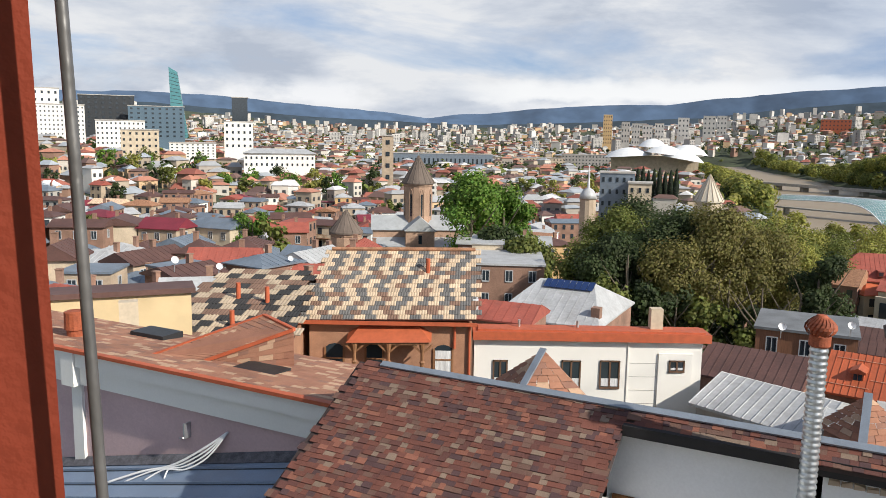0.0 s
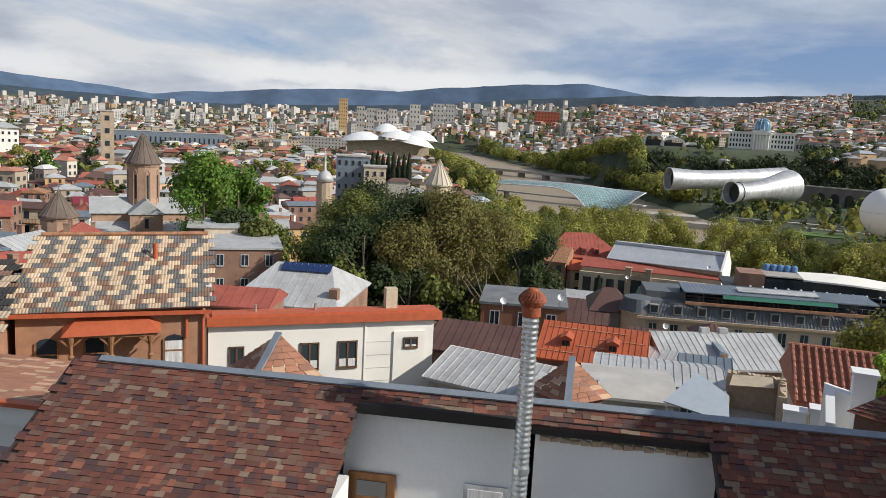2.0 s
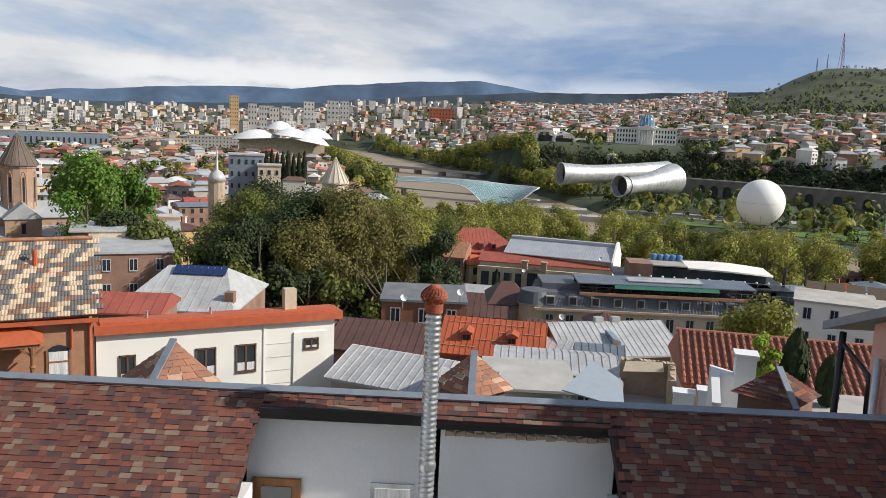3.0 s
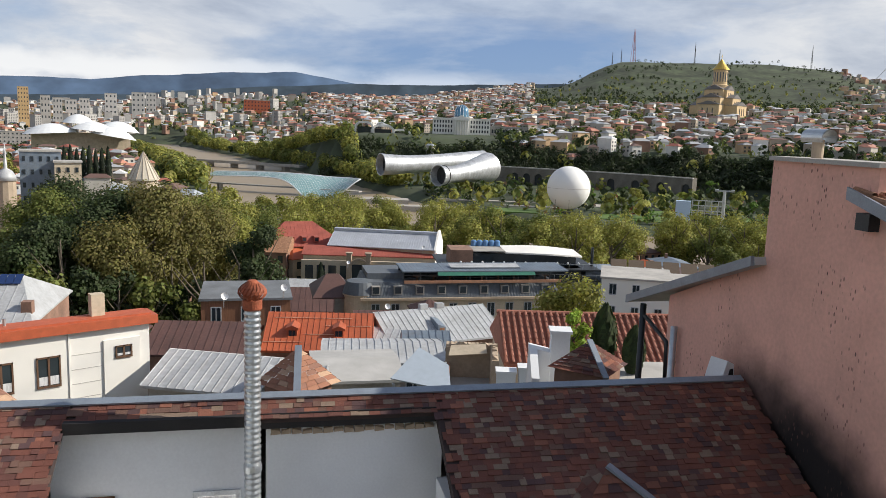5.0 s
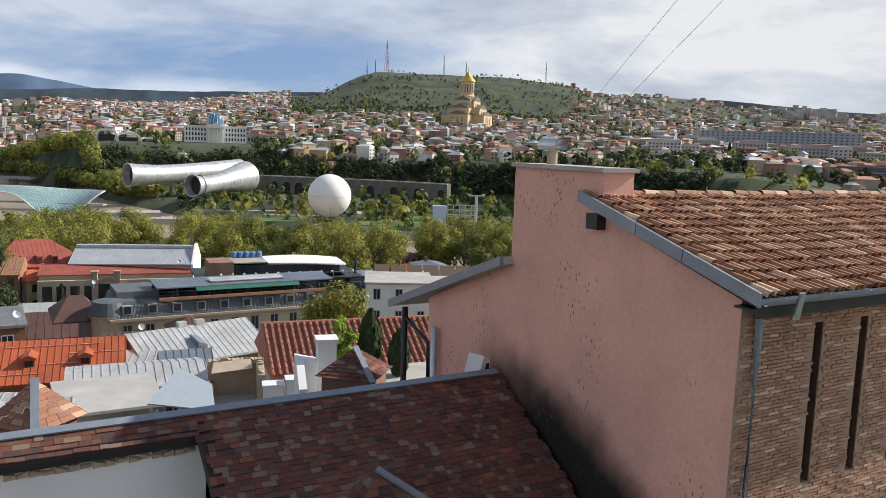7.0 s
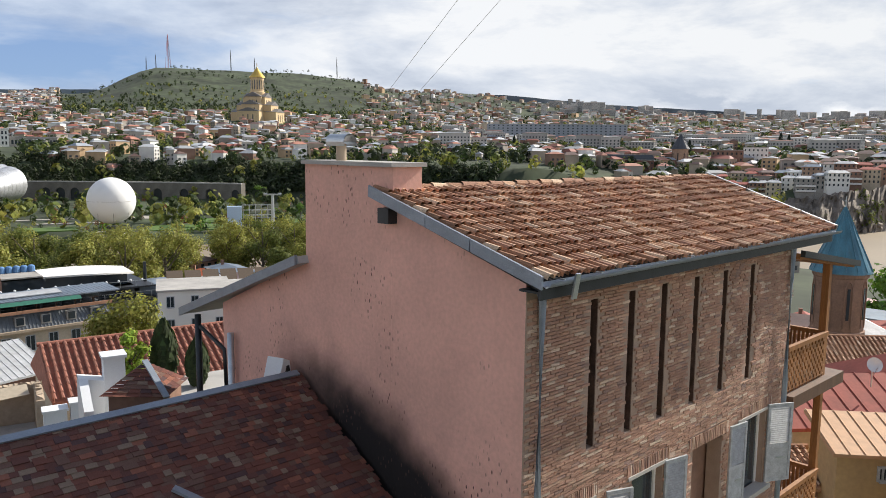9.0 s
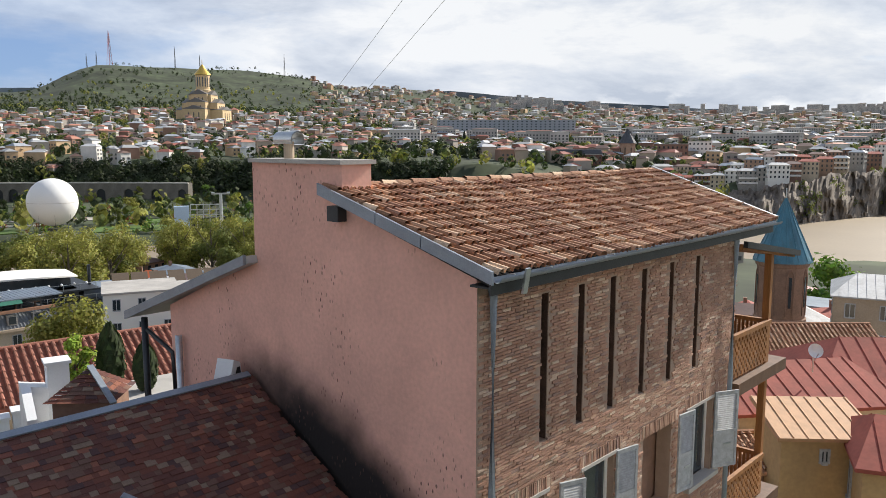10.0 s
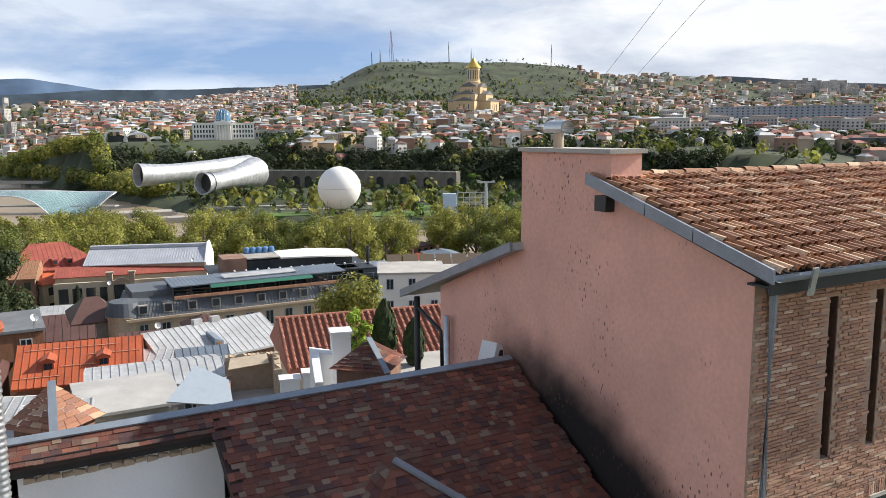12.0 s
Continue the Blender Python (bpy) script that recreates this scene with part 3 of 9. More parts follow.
# rear wing with its own sloping edge
part("rear_verge", Mesh().hexa([(PU - 0.28, 11.86, -2.16), (PU - 0.22, 11.86, -2.16), (PU - 0.22, 16.5, -3.84), (PU - 0.28, 16.5, -3.84)],
     [(PU - 0.28, 11.86, -1.98), (PU - 0.22, 11.86, -1.98), (PU - 0.22, 16.5, -3.66), (PU - 0.28, 16.5, -3.66)]), GREY_TRIM, pink)
part("rear_roof", Mesh().slab([(PU - 0.22, 11.86, -2.0), (E1 + 0.7, 11.86, -2.0), (E1 + 0.7, 16.5, -3.68), (PU - 0.22, 16.5, -3.68)], 0.14), SHEET, pink)
part("rear_downpipe", Mesh().tube([(PU - 0.1, 15.95, -3.75), (PU - 0.1, 15.95, -8)], 0.07, 10).tube([(PU - 0.1, 15.85, -4.0), (PU - 0.02, 14.95, -4.35), (PU - 0.02, 14.9, -5.2)], 0.045, 8), STEEL_DARK, pink, smooth=True)
part("rear_soil_pipe", Mesh().tube([(PU - 0.12, 14.5, -3.9), (PU - 0.12, 14.5, -8)], 0.07, 10), GALV, pink, smooth=True)
# brick front: backing with slots and windows left open
SLOTS = [9.91, 10.94, 11.93, 13.03, 14.12, 15.27]
WINS = [(8.75, 9.98), (11.15, 12.12), (15.12, 16.3)]   # openings of the lower storey
holes = [(s - 0.095, s + 0.095, -4.58, -2.26) for s in SLOTS] + [(a, b, -7.1, -5.42) for a, b in WINS] + [(13.2, 14.35, -7.1, -5.5)]
us = sorted({PU + 0.3, PE, *[h[0] for h in holes], *[h[1] for h in holes]})
zs = sorted({-13.0, -1.9, *[h[2] for h in holes], *[h[3] for h in holes]})
for a, b in zip(us, us[1:]):
    z0 = None
    for c, d in zip(zs, zs[1:]):
        if any(h[0] <= (a + b) / 2 <= h[1] and h[2] <= (c + d) / 2 <= h[3] for h in holes):
            if z0 is not None:
                part("wall_pier", Mesh().box(a, b, PV, PV + 0.3, z0, c), MORTAR, pink)
            z0 = None
        elif z0 is None:
            z0 = c
    if z0 is not None:
        part("wall_pier", Mesh().box(a, b, PV, PV + 0.3, z0, zs[-1]), MORTAR, pink)
# near-black backing paints the shade at the back of the slots
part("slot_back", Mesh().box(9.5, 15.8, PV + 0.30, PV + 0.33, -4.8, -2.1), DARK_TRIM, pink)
for a, b in WINS:
    w = part("window", Mesh().box(a, a + 0.07, PV + 0.12, PV + 0.2, -7.1, -5.42).box(b - 0.07, b, PV + 0.12, PV + 0.2, -7.1, -5.42).box(a, b, PV + 0.12, PV + 0.2, -5.5, -5.42), WHITE_PLASTER, pink)
    part("pane", Mesh().box(a + 0.07, b - 0.07, PV + 0.15, PV + 0.17, -7.1, -5.5), GLASS, w)
    part("lintel_strip", Mesh().box(a - 0.15, b + 0.1, PV - 0.045, PV + 0.1, -5.44, -5.38), CONCRETE, pink)
part("window_sill", Mesh().box(15.0, 16.45, PV - 0.14, PV + 0.12, -7.18, -7.08), CONCRETE, pink)


def shutter(u0, width, z0, z1, turn):
    m = NEAR @ pose(u0, PV - 0.05, 0, 0, 0, turn)
    sh = thing("window_shutter", "weathered grey louvred wooden window shutter, standing open", "shutter", "louvred shutters of the brick front", m=m)
    f = Mesh().box(0, 0.06, -0.02, 0.02, z0, z1).box(width - 0.06, width, -0.02, 0.02, z0, z1)
    for zz in (z0, lerp(z0, z1, 0.45), z1 - 0.07):
        f.box(0.06, width - 0.06, -0.02, 0.02, zz, zz + 0.07)
    f.box(0.06, width - 0.06, -0.008, 0.008, z0 + 0.07, lerp(z0, z1, 0.45))
    part("frame", f, GREY_WOOD, sh)
    zz = lerp(z0, z1, 0.45) + 0.09
    while zz < z1 - 0.08:
        part("slat", Mesh().hexa([(0.06, -0.018, zz), (width - 0.06, -0.018, zz), (width - 0.06, 0.014, zz + 0.025), (0.06, 0.014, zz + 0.025)],
             [(0.06, -0.018, zz + 0.008), (width - 0.06, -0.018, zz + 0.008), (width - 0.06, 0.014, zz + 0.033), (0.06, 0.014, zz + 0.033)]), GREY_WOOD, sh)
        zz += 0.045
    part("latch", Mesh().box(width * 0.4, width * 0.75, -0.035, -0.02, lerp(z0, z1, 0.3), lerp(z0, z1, 0.3) + 0.03), GALV, sh)


shutter(10.35, 0.5, -7.0, -5.40, -22)
shutter(12.14, 0.55, -7.0, -5.40, -12)
shutter(14.6, 0.55, -7.05, -5.40, -8)
shutter(16.32, 0.62, -7.05, -5.34, -28)

# wooden balconies on the far end of the pink house
balc = thing("wooden_balcony", "two-storey carved orange timber balcony with pierced panels", "balcony", m=NEAR)
BU = 19.5
part("canopy", Mesh().slab([(17.2, 6.6, -2.2), (20.6, 6.6, -2.72), (20.6, 10.5, -2.72), (17.2, 10.5, -2.2)], 0.12), WOOD, balc)
part("canopy_trim", Mesh().beam((17.2, 6.55, -2.2), (20.7, 6.55, -2.74), 0.1, 0.14), STEEL_DARK, balc)
for vv in (6.75, 10.2):
    part("post", Mesh().box(BU - 0.1, BU + 0.06, vv, vv + 0.16, -10.5, -2.6), WOOD, balc)
for zf in (-5.35, -8.75):
    part("floor_slab", Mesh().box(17.22, BU + 0.75, 6.55, 10.5, zf - 0.28, zf), DARK_WOOD, balc)
    part("rail", Mesh().box(17.22, BU, 6.70, 6.80, zf + 0.98, zf + 1.08), WOOD, balc)
    part("side_rail", Mesh().box(BU - 0.06, BU + 0.04, 6.9, 10.4, zf + 0.98, zf + 1.08), WOOD, balc)
    pan = Mesh()
    nx = 22
    for i in range(nx):
        x0 = 17.24 + i * 0.1
        for k in range(9):
            if (i + k) % 2 == 0:
                pan.box(x0, x0 + 0.085, 6.73, 6.75, zf + 0.08 + k * 0.1, zf + 0.08 + k * 0.1 + 0.088)
        pan.box(x0 - 0.015, x0, 6.73, 6.75, zf + 0.02, zf + 0.98)
    for k in range(10):
        pan.box(17.24, BU - 0.08, 6.73, 6.75, zf + 0.065 + k * 0.1, zf + 0.08 + k * 0.1)
    part("pierced_panel", pan, WOOD, balc)
    side = Mesh()
    for k in range(34):
        side.box(BU - 0.02, BU, 6.95 + k * 0.1, 6.95 + k * 0.1 + 0.066, zf + 0.02, zf + 0.98)
    part("pierced_side", side, WOOD, balc)

# ---- mauve house and blue roof ----
mauve = thing("mauve_house", "low house with mauve plaster, white cornice boards and red roof edge", "house", m=NEAR)
MV, MU = 12.3, -16.35
part("wall", Mesh().box(MU, -8.6, MV, MV + 0.35, -12.0, -5.3).box(MU - 9.0, MU, MV + 0.0, MV + 0.35, -12.0, -5.3), MAUVE, mauve)
part("corner_trim", Mesh().box(MU - 0.2, MU + 0.16, MV - 0.08, MV, -8.6, -6.08).box(MU - 0.24, MU + 0.2, MV - 0.32, MV, -6.1, -5.26), WHITE_WALL, mauve)
co = Mesh()
for z0, z1, o in ((-6.08, -5.62, 0.14), (-5.61, -5.24, 0.26)):
    co.box(MU - 9, -8.4, MV - o, MV + 0.02, z0, z1)
part("cornice", co, WHITE_WALL, mauve, "white painted sheet cornice")
part("roof_edge", Mesh().box(MU - 9, -8.2, MV - 0.36, MV - 0.2, -5.24, -5.16), RED_TRIM, mauve)
roof_m = Mesh().slab([(MU - 9, MV - 0.2, -5.2), (-8.2, MV - 0.2, -5.2), (-8.2, 15.2, -5.52), (MU - 9, 15.2, -5.52)], 0.1)
part("roof", roof_m, ROOF_DECK, mauve)
part("pane", Mesh().box(-18.6, -17.85, MV - 0.02, MV + 0.01, -7.6, -6.55), GLASS, mauve)
def blue_z(u, v):
    return -5.95 + (u + 7.0) * 0.2316 - (MV - v) * 0.36


blue = solid("blue_sheet_roof", Mesh().slab([(-26, 6.5, blue_z(-26, 6.5)), (-7.0, 6.5, blue_z(-7, 6.5)), (-7.0, MV, blue_z(-7, MV)), (-26, MV, blue_z(-26, MV))], 0.12), BLUE_ROOF,
             "blue-grey seamed sheet roof below the mauve wall", "roof", m=NEAR)
for i in range(13):
    v = MV - 0.35 - i * 0.45
    part("seam", Mesh().beam((-26, v, blue_z(-26, v) + 0.02), (-7.0, v, blue_z(-7.0, v) + 0.02), 0.035, 0.06), STEEL_DARK if i % 3 == 9 else BLUE_ROOF, blue)
    part("seam_gap", Mesh().beam((-26, v - 0.03, blue_z(-26, v - 0.03) + 0.006), (-7.0, v - 0.03, blue_z(-7.0, v - 0.03) + 0.006), 0.03, 0.012), STEEL_DARK, blue)
part("wall_flashing", Mesh().slab([(-26, MV - 0.22, blue_z(-26, MV - 0.22) + 0.03), (-7.0, MV - 0.22, blue_z(-7, MV - 0.22) + 0.03), (-7.0, MV - 0.02, blue_z(-7, MV) + 0.12), (-26, MV - 0.02, blue_z(-26, MV) + 0.12)], 0.02), mat("tarry_flashing", (0.10, 0.10, 0.115), 0.9, vary=0.4, scale=6, bump=0.4), blue)

# ---- the house that the camera stands at ----
home = thing("camera_house", "tall plastered house behind the balcony where the view is taken", "house", m=NEAR)
part("wall", Mesh().box(-1.25, 6.0, -10, -0.7, G0, 2.6), CREAM, home)
part("balcony_floor", Mesh().box(-1.25, 6.0, -0.7, 0.75, -1.65, -1.45), CONCRETE, home)

# white cowl behind the ridge, beside the gable
cowl = thing("roof_cowl", "white painted roof cowl with a dark opening behind the ridge", "roof vent", m=NEAR @ pose(7.92, 12.32, -4.42, 0, 0, 20))
part("hood", Mesh().hexa([(-0.2, -0.16, 0), (0.22, -0.16, 0), (0.22, 0.2, 0), (-0.2, 0.2, 0)], [(-0.02, -0.16, 0.5), (0.16, -0.16, 0.42), (0.16, 0.2, 0.42), (-0.02, 0.2, 0.5)]), WHITE_PLASTER, cowl)
part("opening", Mesh().hexa([(0.0, -0.175, 0.16), (0.17, -0.175, 0.14), (0.17, -0.16, 0.14), (0.0, -0.16, 0.16)], [(0.06, -0.175, 0.34), (0.13, -0.175, 0.34), (0.13, -0.16, 0.34), (0.06, -0.16, 0.34)]), DARK_TRIM, cowl)

# ---- oxblood post and steel rod of the balcony where the camera stands ----
solid("balcony_post", Mesh().hexa([(-0.34, 0.27, -1.45), (-0.122, 0.294, -1.45), (-0.155, 0.36, -1.45), (-0.34, 0.36, -1.45)], [(-0.37, 0.27, 1.2), (-0.1747, 0.294, 1.2), (-0.2173, 0.36, 1.2), (-0.37, 0.36, 1.2)]),
      OXBLOOD, "oxblood painted balcony post", "post")
solid("steel_rod", Mesh().tube([(-0.148, 0.272, 0.55), (-0.1292, 0.272, 0.0433), (-0.1278, 0.272, 0.006), (-0.1263, 0.272, -0.041), (-0.1247, 0.272, -0.086), (-0.1231, 0.272, -0.134), (-0.107, 0.272, -0.6), (-0.08, 0.272, -1.45)], 0.0021, 10),
      mat("bare_steel", (0.16, 0.16, 0.16), 0.45, 0.5, vary=0.2, scale=30), "thin bare steel rod beside the post", "rod", smooth=True)

# ---- ground, river, hills ----
PROFILES = {
    -75: [(0, -19), (60, -19), (170, -24), (300, -30), (600, -12), (1200, 0), (2500, 60), (4900, 200)],
    -28: [(0, -19), (60, -20), (170, -26), (300, -31), (600, -14), (1200, -8), (2500, 40), (3800, 120), (4900, 150)],
    -5: [(0, -19), (60, -20), (170, -28), (300, -36), (800, -36), (2000, -22), (3200, 25), (4900, 60)],
    12: [(0, -19), (60, -21), (170, -31), (300, -40), (800, -40), (1600, -36), (2600, 10), (4900, 70)],
    25: [(0, -19), (60, -22), (150, -36), (300, -43), (1300, -43), (1700, -20), (2600, 60), (3200, 100), (4900, 120)],
    34: [(0, -19), (60, -24), (150, -38), (300, -43), (690, -42), (750, -8), (900, -5), (1500, 20), (2600, 90), (4900, 100)],
    47: [(0, -19), (60, -25), (150, -38), (300, -43), (655, -42), (700, -12), (900, -4), (1500, 30), (2300, 95), (3000, 172), (3400, 100)],
    52.5: [(0, -19), (60, -25), (150, -38), (300, -43), (630, -42), (675, -14), (900, 0), (1450, 36), (2200, 95), (3000, 268), (3500, 150)],
    58: [(0, -19), (60, -25), (150, -38), (300, -43), (600, -42), (645, -14), (900, 4), (1450, 42), (2200, 95), (3000, 262), (3500, 150)],
    64: [(0, -19), (60, -25), (150, -38), (300, -43), (570, -42), (610, -14), (900, 0), (1450, 32), (2200, 90), (3000, 272), (3500, 150)],
    70: [(0, -19), (60, -25), (150, -38), (300, -43), (545, -42), (580, -14), (900, 0), (1450, 22), (2200, 85), (3100, 215), (3500, 150)],
    78: [(0, -19), (60, -25), (150, -38), (300, -43), (520, -43), (545, -14), (900, -2), (1400, 10), (2400, 80), (3200, 172), (4900, 170)],
    90: [(0, -19), (60, -25), (150, -38), (300, -43), (560, -45), (578, -34), (640, -19), (900, -3), (1400, 10), (2400, 70), (3200, 132), (4900, 140)],
    98: [(0, -19), (60, -25), (150, -38), (300, -43), (508, -45), (530, -28), (580, -18), (900, -4), (1400, 9), (2400, 65), (3200, 121), (4900, 130)],
    103: [(0, -19), (60, -25), (150, -36), (300, -43), (595, -46), (625, -15), (900, -5), (1400, 8), (2400, 60), (3200, 112), (4900, 120)],
    140: [(0, -19), (60, -25), (150, -36), (300, -40), (900, -20), (2400, 40), (4900, 120)],
}
RIVER = [(19, 1600), (22.5, 1050), (25.5, 800), (29.5, 560), (34, 420), (42, 345), (52, 320), (65, 335), (80, 390), (92, 425), (98, 415), (103, 458), (108, 540), (114, 760)]
RIVER_XY = [pol(a, d).to_2d() for a, d in RIVER]
RIVER_Z = -47.0


def river_distance(x, y):
    p = Vector((x, y))
    best = 1e9
    for a, b in zip(RIVER_XY, RIVER_XY[1:]):
        ab = b - a
        t = max(0, min(1, (p - a).dot(ab) / ab.length_squared))
        best = min(best, (a + ab * t - p).length)
    # the river widens downstream
    return best - 30 * max(0.0, min(1.0, (math.degrees(math.atan2(x, y)) - 90) / 8)) if x > 0 else best


def ground_z(x, y):
    az, r = math.degrees(math.atan2(x, y)), math.hypot(x, y)
    keys = sorted(PROFILES)
    if az < keys[0] or az > keys[-1]:
        z = table(PROFILES[keys[0] if az < keys[0] and az > -120 else keys[-1]], r)
    else:
        k = max(i for i, a in enumerate(keys) if a <= az)
        k = min(k, len(keys) - 2)
        t = (az - keys[k]) / (keys[k + 1] - keys[k])
        t = t * t * (3 - 2 * t)
        z = lerp(table(PROFILES[keys[k]], r), table(PROFILES[keys[k + 1]], r), t)
    if r > 1500:
        q = min(1, (r - 1500) / 1200)
        z += q * (26 * noise.fractal(Vector((x / 700, y / 700, 3)), 1, 2, 4) + 8 * noise.noise(Vector((x / 160, y / 160, 7))))
    w = river_distance(x, y)
    if w < 75:
        z = min(z, lerp(-54, -43, max(0, min(1, (w - 50) / 12))))
    return z


land = Mesh()
rings = [0, 25, 45, 60, 80, 100, 125, 150, 180, 210, 240, 265, 285, 300, 315, 330, 345, 360, 375, 390, 405, 420, 440, 460, 480, 500, 515, 530, 545, 560, 575, 590, 605, 620,
         635, 650, 665, 680, 700, 720, 750, 800, 860, 930, 1010, 1100, 1200, 1320, 1450, 1600, 1750, 1900, 2050, 2200, 2350, 2500, 2650, 2800, 2950, 3100, 3250, 3400, 3600, 3900, 4300, 4850]
azs = [a * 1.0 for a in range(-60, 126)] + [a * 6.0 for a in range(21, 50)]
for r in rings:
    for a in azs:
        p = pol(a, r)
        land.v.append((p.x, p.y, ground_z(p.x, p.y)))
na = len(azs)
for i in range(len(rings) - 1):
    for j in range(na):
        k = (j + 1) % na
        land.f.append((i * na + j, i * na + k, (i + 1) * na + k, (i + 1) * na + j))
GRASS = mat("scrub_and_earth", (0.046, 0.060, 0.028), 0.95, vary=0.6, scale=0.012, fine=0.06, bump=0.0, dirt=0.7, dirt_colour=(0.032, 0.046, 0.02))
solid("ground", land, GRASS, "sloping green and earthy ground under the whole city", "ground", kind="structure", smooth=True)
wv = Mesh()
L, R = [], []
for i, p in enumerate(RIVER_XY):
    d = (RIVER_XY[min(i + 1, len(RIVER_XY) - 1)] - RIVER_XY[max(i - 1, 0)]).normalized()
    s = Vector((-d.y, d.x)) * (110 if i > 8 else 80)
    L.append((*(p + s), RIVER_Z))
    R.append((*(p - s), RIVER_Z))
for i in range(len(L) - 1):
    wv.poly(L[i], R[i], R[i + 1], L[i + 1])
solid("river", wv, WATER, "broad muddy brown river between stone embankments", "river", kind="structure")

# distant ranges, with the haze of distance put into their blue colours
RANGE = mat("hazed_far_range", (0.07, 0.115, 0.19), 1.0, vary=0.25, scale=0.002, fine=0.012, bump=0.0)
RANGE_NEAR = mat("hazed_near_range", (0.035, 0.055, 0.075), 1.0, vary=0.3, scale=0.004, fine=0.02, bump=0.0)


def mountain(name, d, rows, material, label, rough=8, depth=380):
    mm = Mesh()
    a0, a1 = rows[0][0], rows[-1][0]
    steps = int((a1 - a0) * 3)
    for k in range(6):
        for i in range(steps + 1):
            a = lerp(a0, a1, i / steps)
            top = d * math.tan(radians(table(rows, a))) + rough * noise.fractal(Vector((a * 0.35, d * 0.01, 0)), 1, 2, 5)
            s = k / 5
            zz = lerp(-80, top, 1 - (1 - s) ** 1.3) + (1 - s) * s * 90 * noise.fractal(Vector((a * 0.5, s * 2, d)), 1, 2, 4)
            mm.v.append(tuple(pol(a, d - depth * (1 - s), zz)))
    for k in range(5):
        for i in range(steps):
            n = steps + 1
            mm.f.append((k * n + i, k * n + i + 1, (k + 1) * n + i + 1, (k + 1) * n + i))
    solid(name, mm, material, label, "mountain", kind="structure", smooth=True)


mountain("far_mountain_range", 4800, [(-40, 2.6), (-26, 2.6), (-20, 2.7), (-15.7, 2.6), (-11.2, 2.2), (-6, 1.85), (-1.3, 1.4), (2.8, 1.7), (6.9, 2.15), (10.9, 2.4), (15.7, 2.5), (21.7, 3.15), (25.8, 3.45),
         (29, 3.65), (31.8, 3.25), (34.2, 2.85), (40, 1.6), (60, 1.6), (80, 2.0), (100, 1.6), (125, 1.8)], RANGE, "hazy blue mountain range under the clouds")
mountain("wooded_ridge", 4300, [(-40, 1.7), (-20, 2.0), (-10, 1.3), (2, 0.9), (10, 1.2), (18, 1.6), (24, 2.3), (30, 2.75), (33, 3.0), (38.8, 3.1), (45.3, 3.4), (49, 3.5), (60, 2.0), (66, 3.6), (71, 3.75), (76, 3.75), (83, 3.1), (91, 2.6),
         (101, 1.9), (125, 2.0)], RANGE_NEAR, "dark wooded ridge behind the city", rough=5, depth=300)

# ---- houses of the town ----
WALLS = [CREAM, OLD_BRICK, GREY_WALL, OCHRE, STONE, OLD_BRICK, CREAM, WHITE_WALL]
ROOFS = [SHEET, SHEET_BLUE, SHEET_RED, SHEET_BROWN, SHEET_BLUE, SHEET_ORANGE, SHEET, SHEET_MAROON, SHEET_BROWN, SHEET_RED]
WORDS = {SHEET: "grey sheet", CLAY: "worn clay tile", SHEET_BLUE: "blue-grey sheet", SHEET_RED: "faded red sheet", SHEET_BROWN: "brown sheet", SHEET_ORANGE: "orange-red sheet", SHEET_MAROON: "maroon sheet", CLAY_RED: "red clay tile",
         CREAM: "cream", OLD_BRICK: "old brick", GREY_WALL: "grey plaster", OCHRE: "ochre", STONE: "pale stone", WHITE_WALL: "white", CONCRETE: "concrete"}
WINDOW_MESH = {}


def window_data(w, h):
    key = (round(w, 1), round(h, 1))
    if key not in WINDOW_MESH:
        f = Mesh()
        t = 0.09
        f.box(-w / 2, -w / 2 + t, -0.05, 0.05, 0, h).box(w / 2 - t, w / 2, -0.05, 0.05, 0, h).box(-w / 2 + t, w / 2 - t, -0.05, 0.05, h - t, h).box(-w / 2 + t, w / 2 - t, -0.09, 0.05, -0.05, t).box(-0.04, 0.04, -0.04, 0.04, t, h - t)
        g = Mesh().box(-w / 2 + t, w / 2 - t, -0.01, 0.03, t, h - t)
        WINDOW_MESH[key] = (f.data("window", GREY_WOOD), g.data("pane", GLASS))
    return WINDOW_MESH[key]


def add_window(parent, x, y, z, w, h, turn):
    f, g = window_data(w, h)
    ob = part("window", f, None, parent, m=pose(x, y, z, 0, 0, turn))
    part("pane", g, None, ob)
    return ob


def gable_roof(w, d, z, rise, over=0.4, hip=0.0, thick=0.15):
    """A pitched roof with its ridge along x; hip: how far the ridge ends draw in."""
    m = Mesh()
    x0, x1, y0, y1 = -w / 2 - over, w / 2 + over, -d / 2 - over, d / 2 + over
    a, b, c, e = (x0, y0, z), (x1, y0, z), (x1, y1, z), (x0, y1, z)
    p, q = (x0 + hip, 0, z + rise), (x1 - hip, 0, z + rise)
    n = len(m.v)
    m.v += [a, b, c, e, p, q] + [(v[0], v[1], v[2] - thick) for v in (a, b, c, e)]
    m.f += [(0, 1, 5, 4), (2, 3, 4, 5), (3, 0, 4), (1, 2, 5), (9, 8, 7, 6), (0, 6, 7, 1), (1, 7, 8, 2), (2, 8, 9, 3), (3, 9, 6, 0)]
    return m


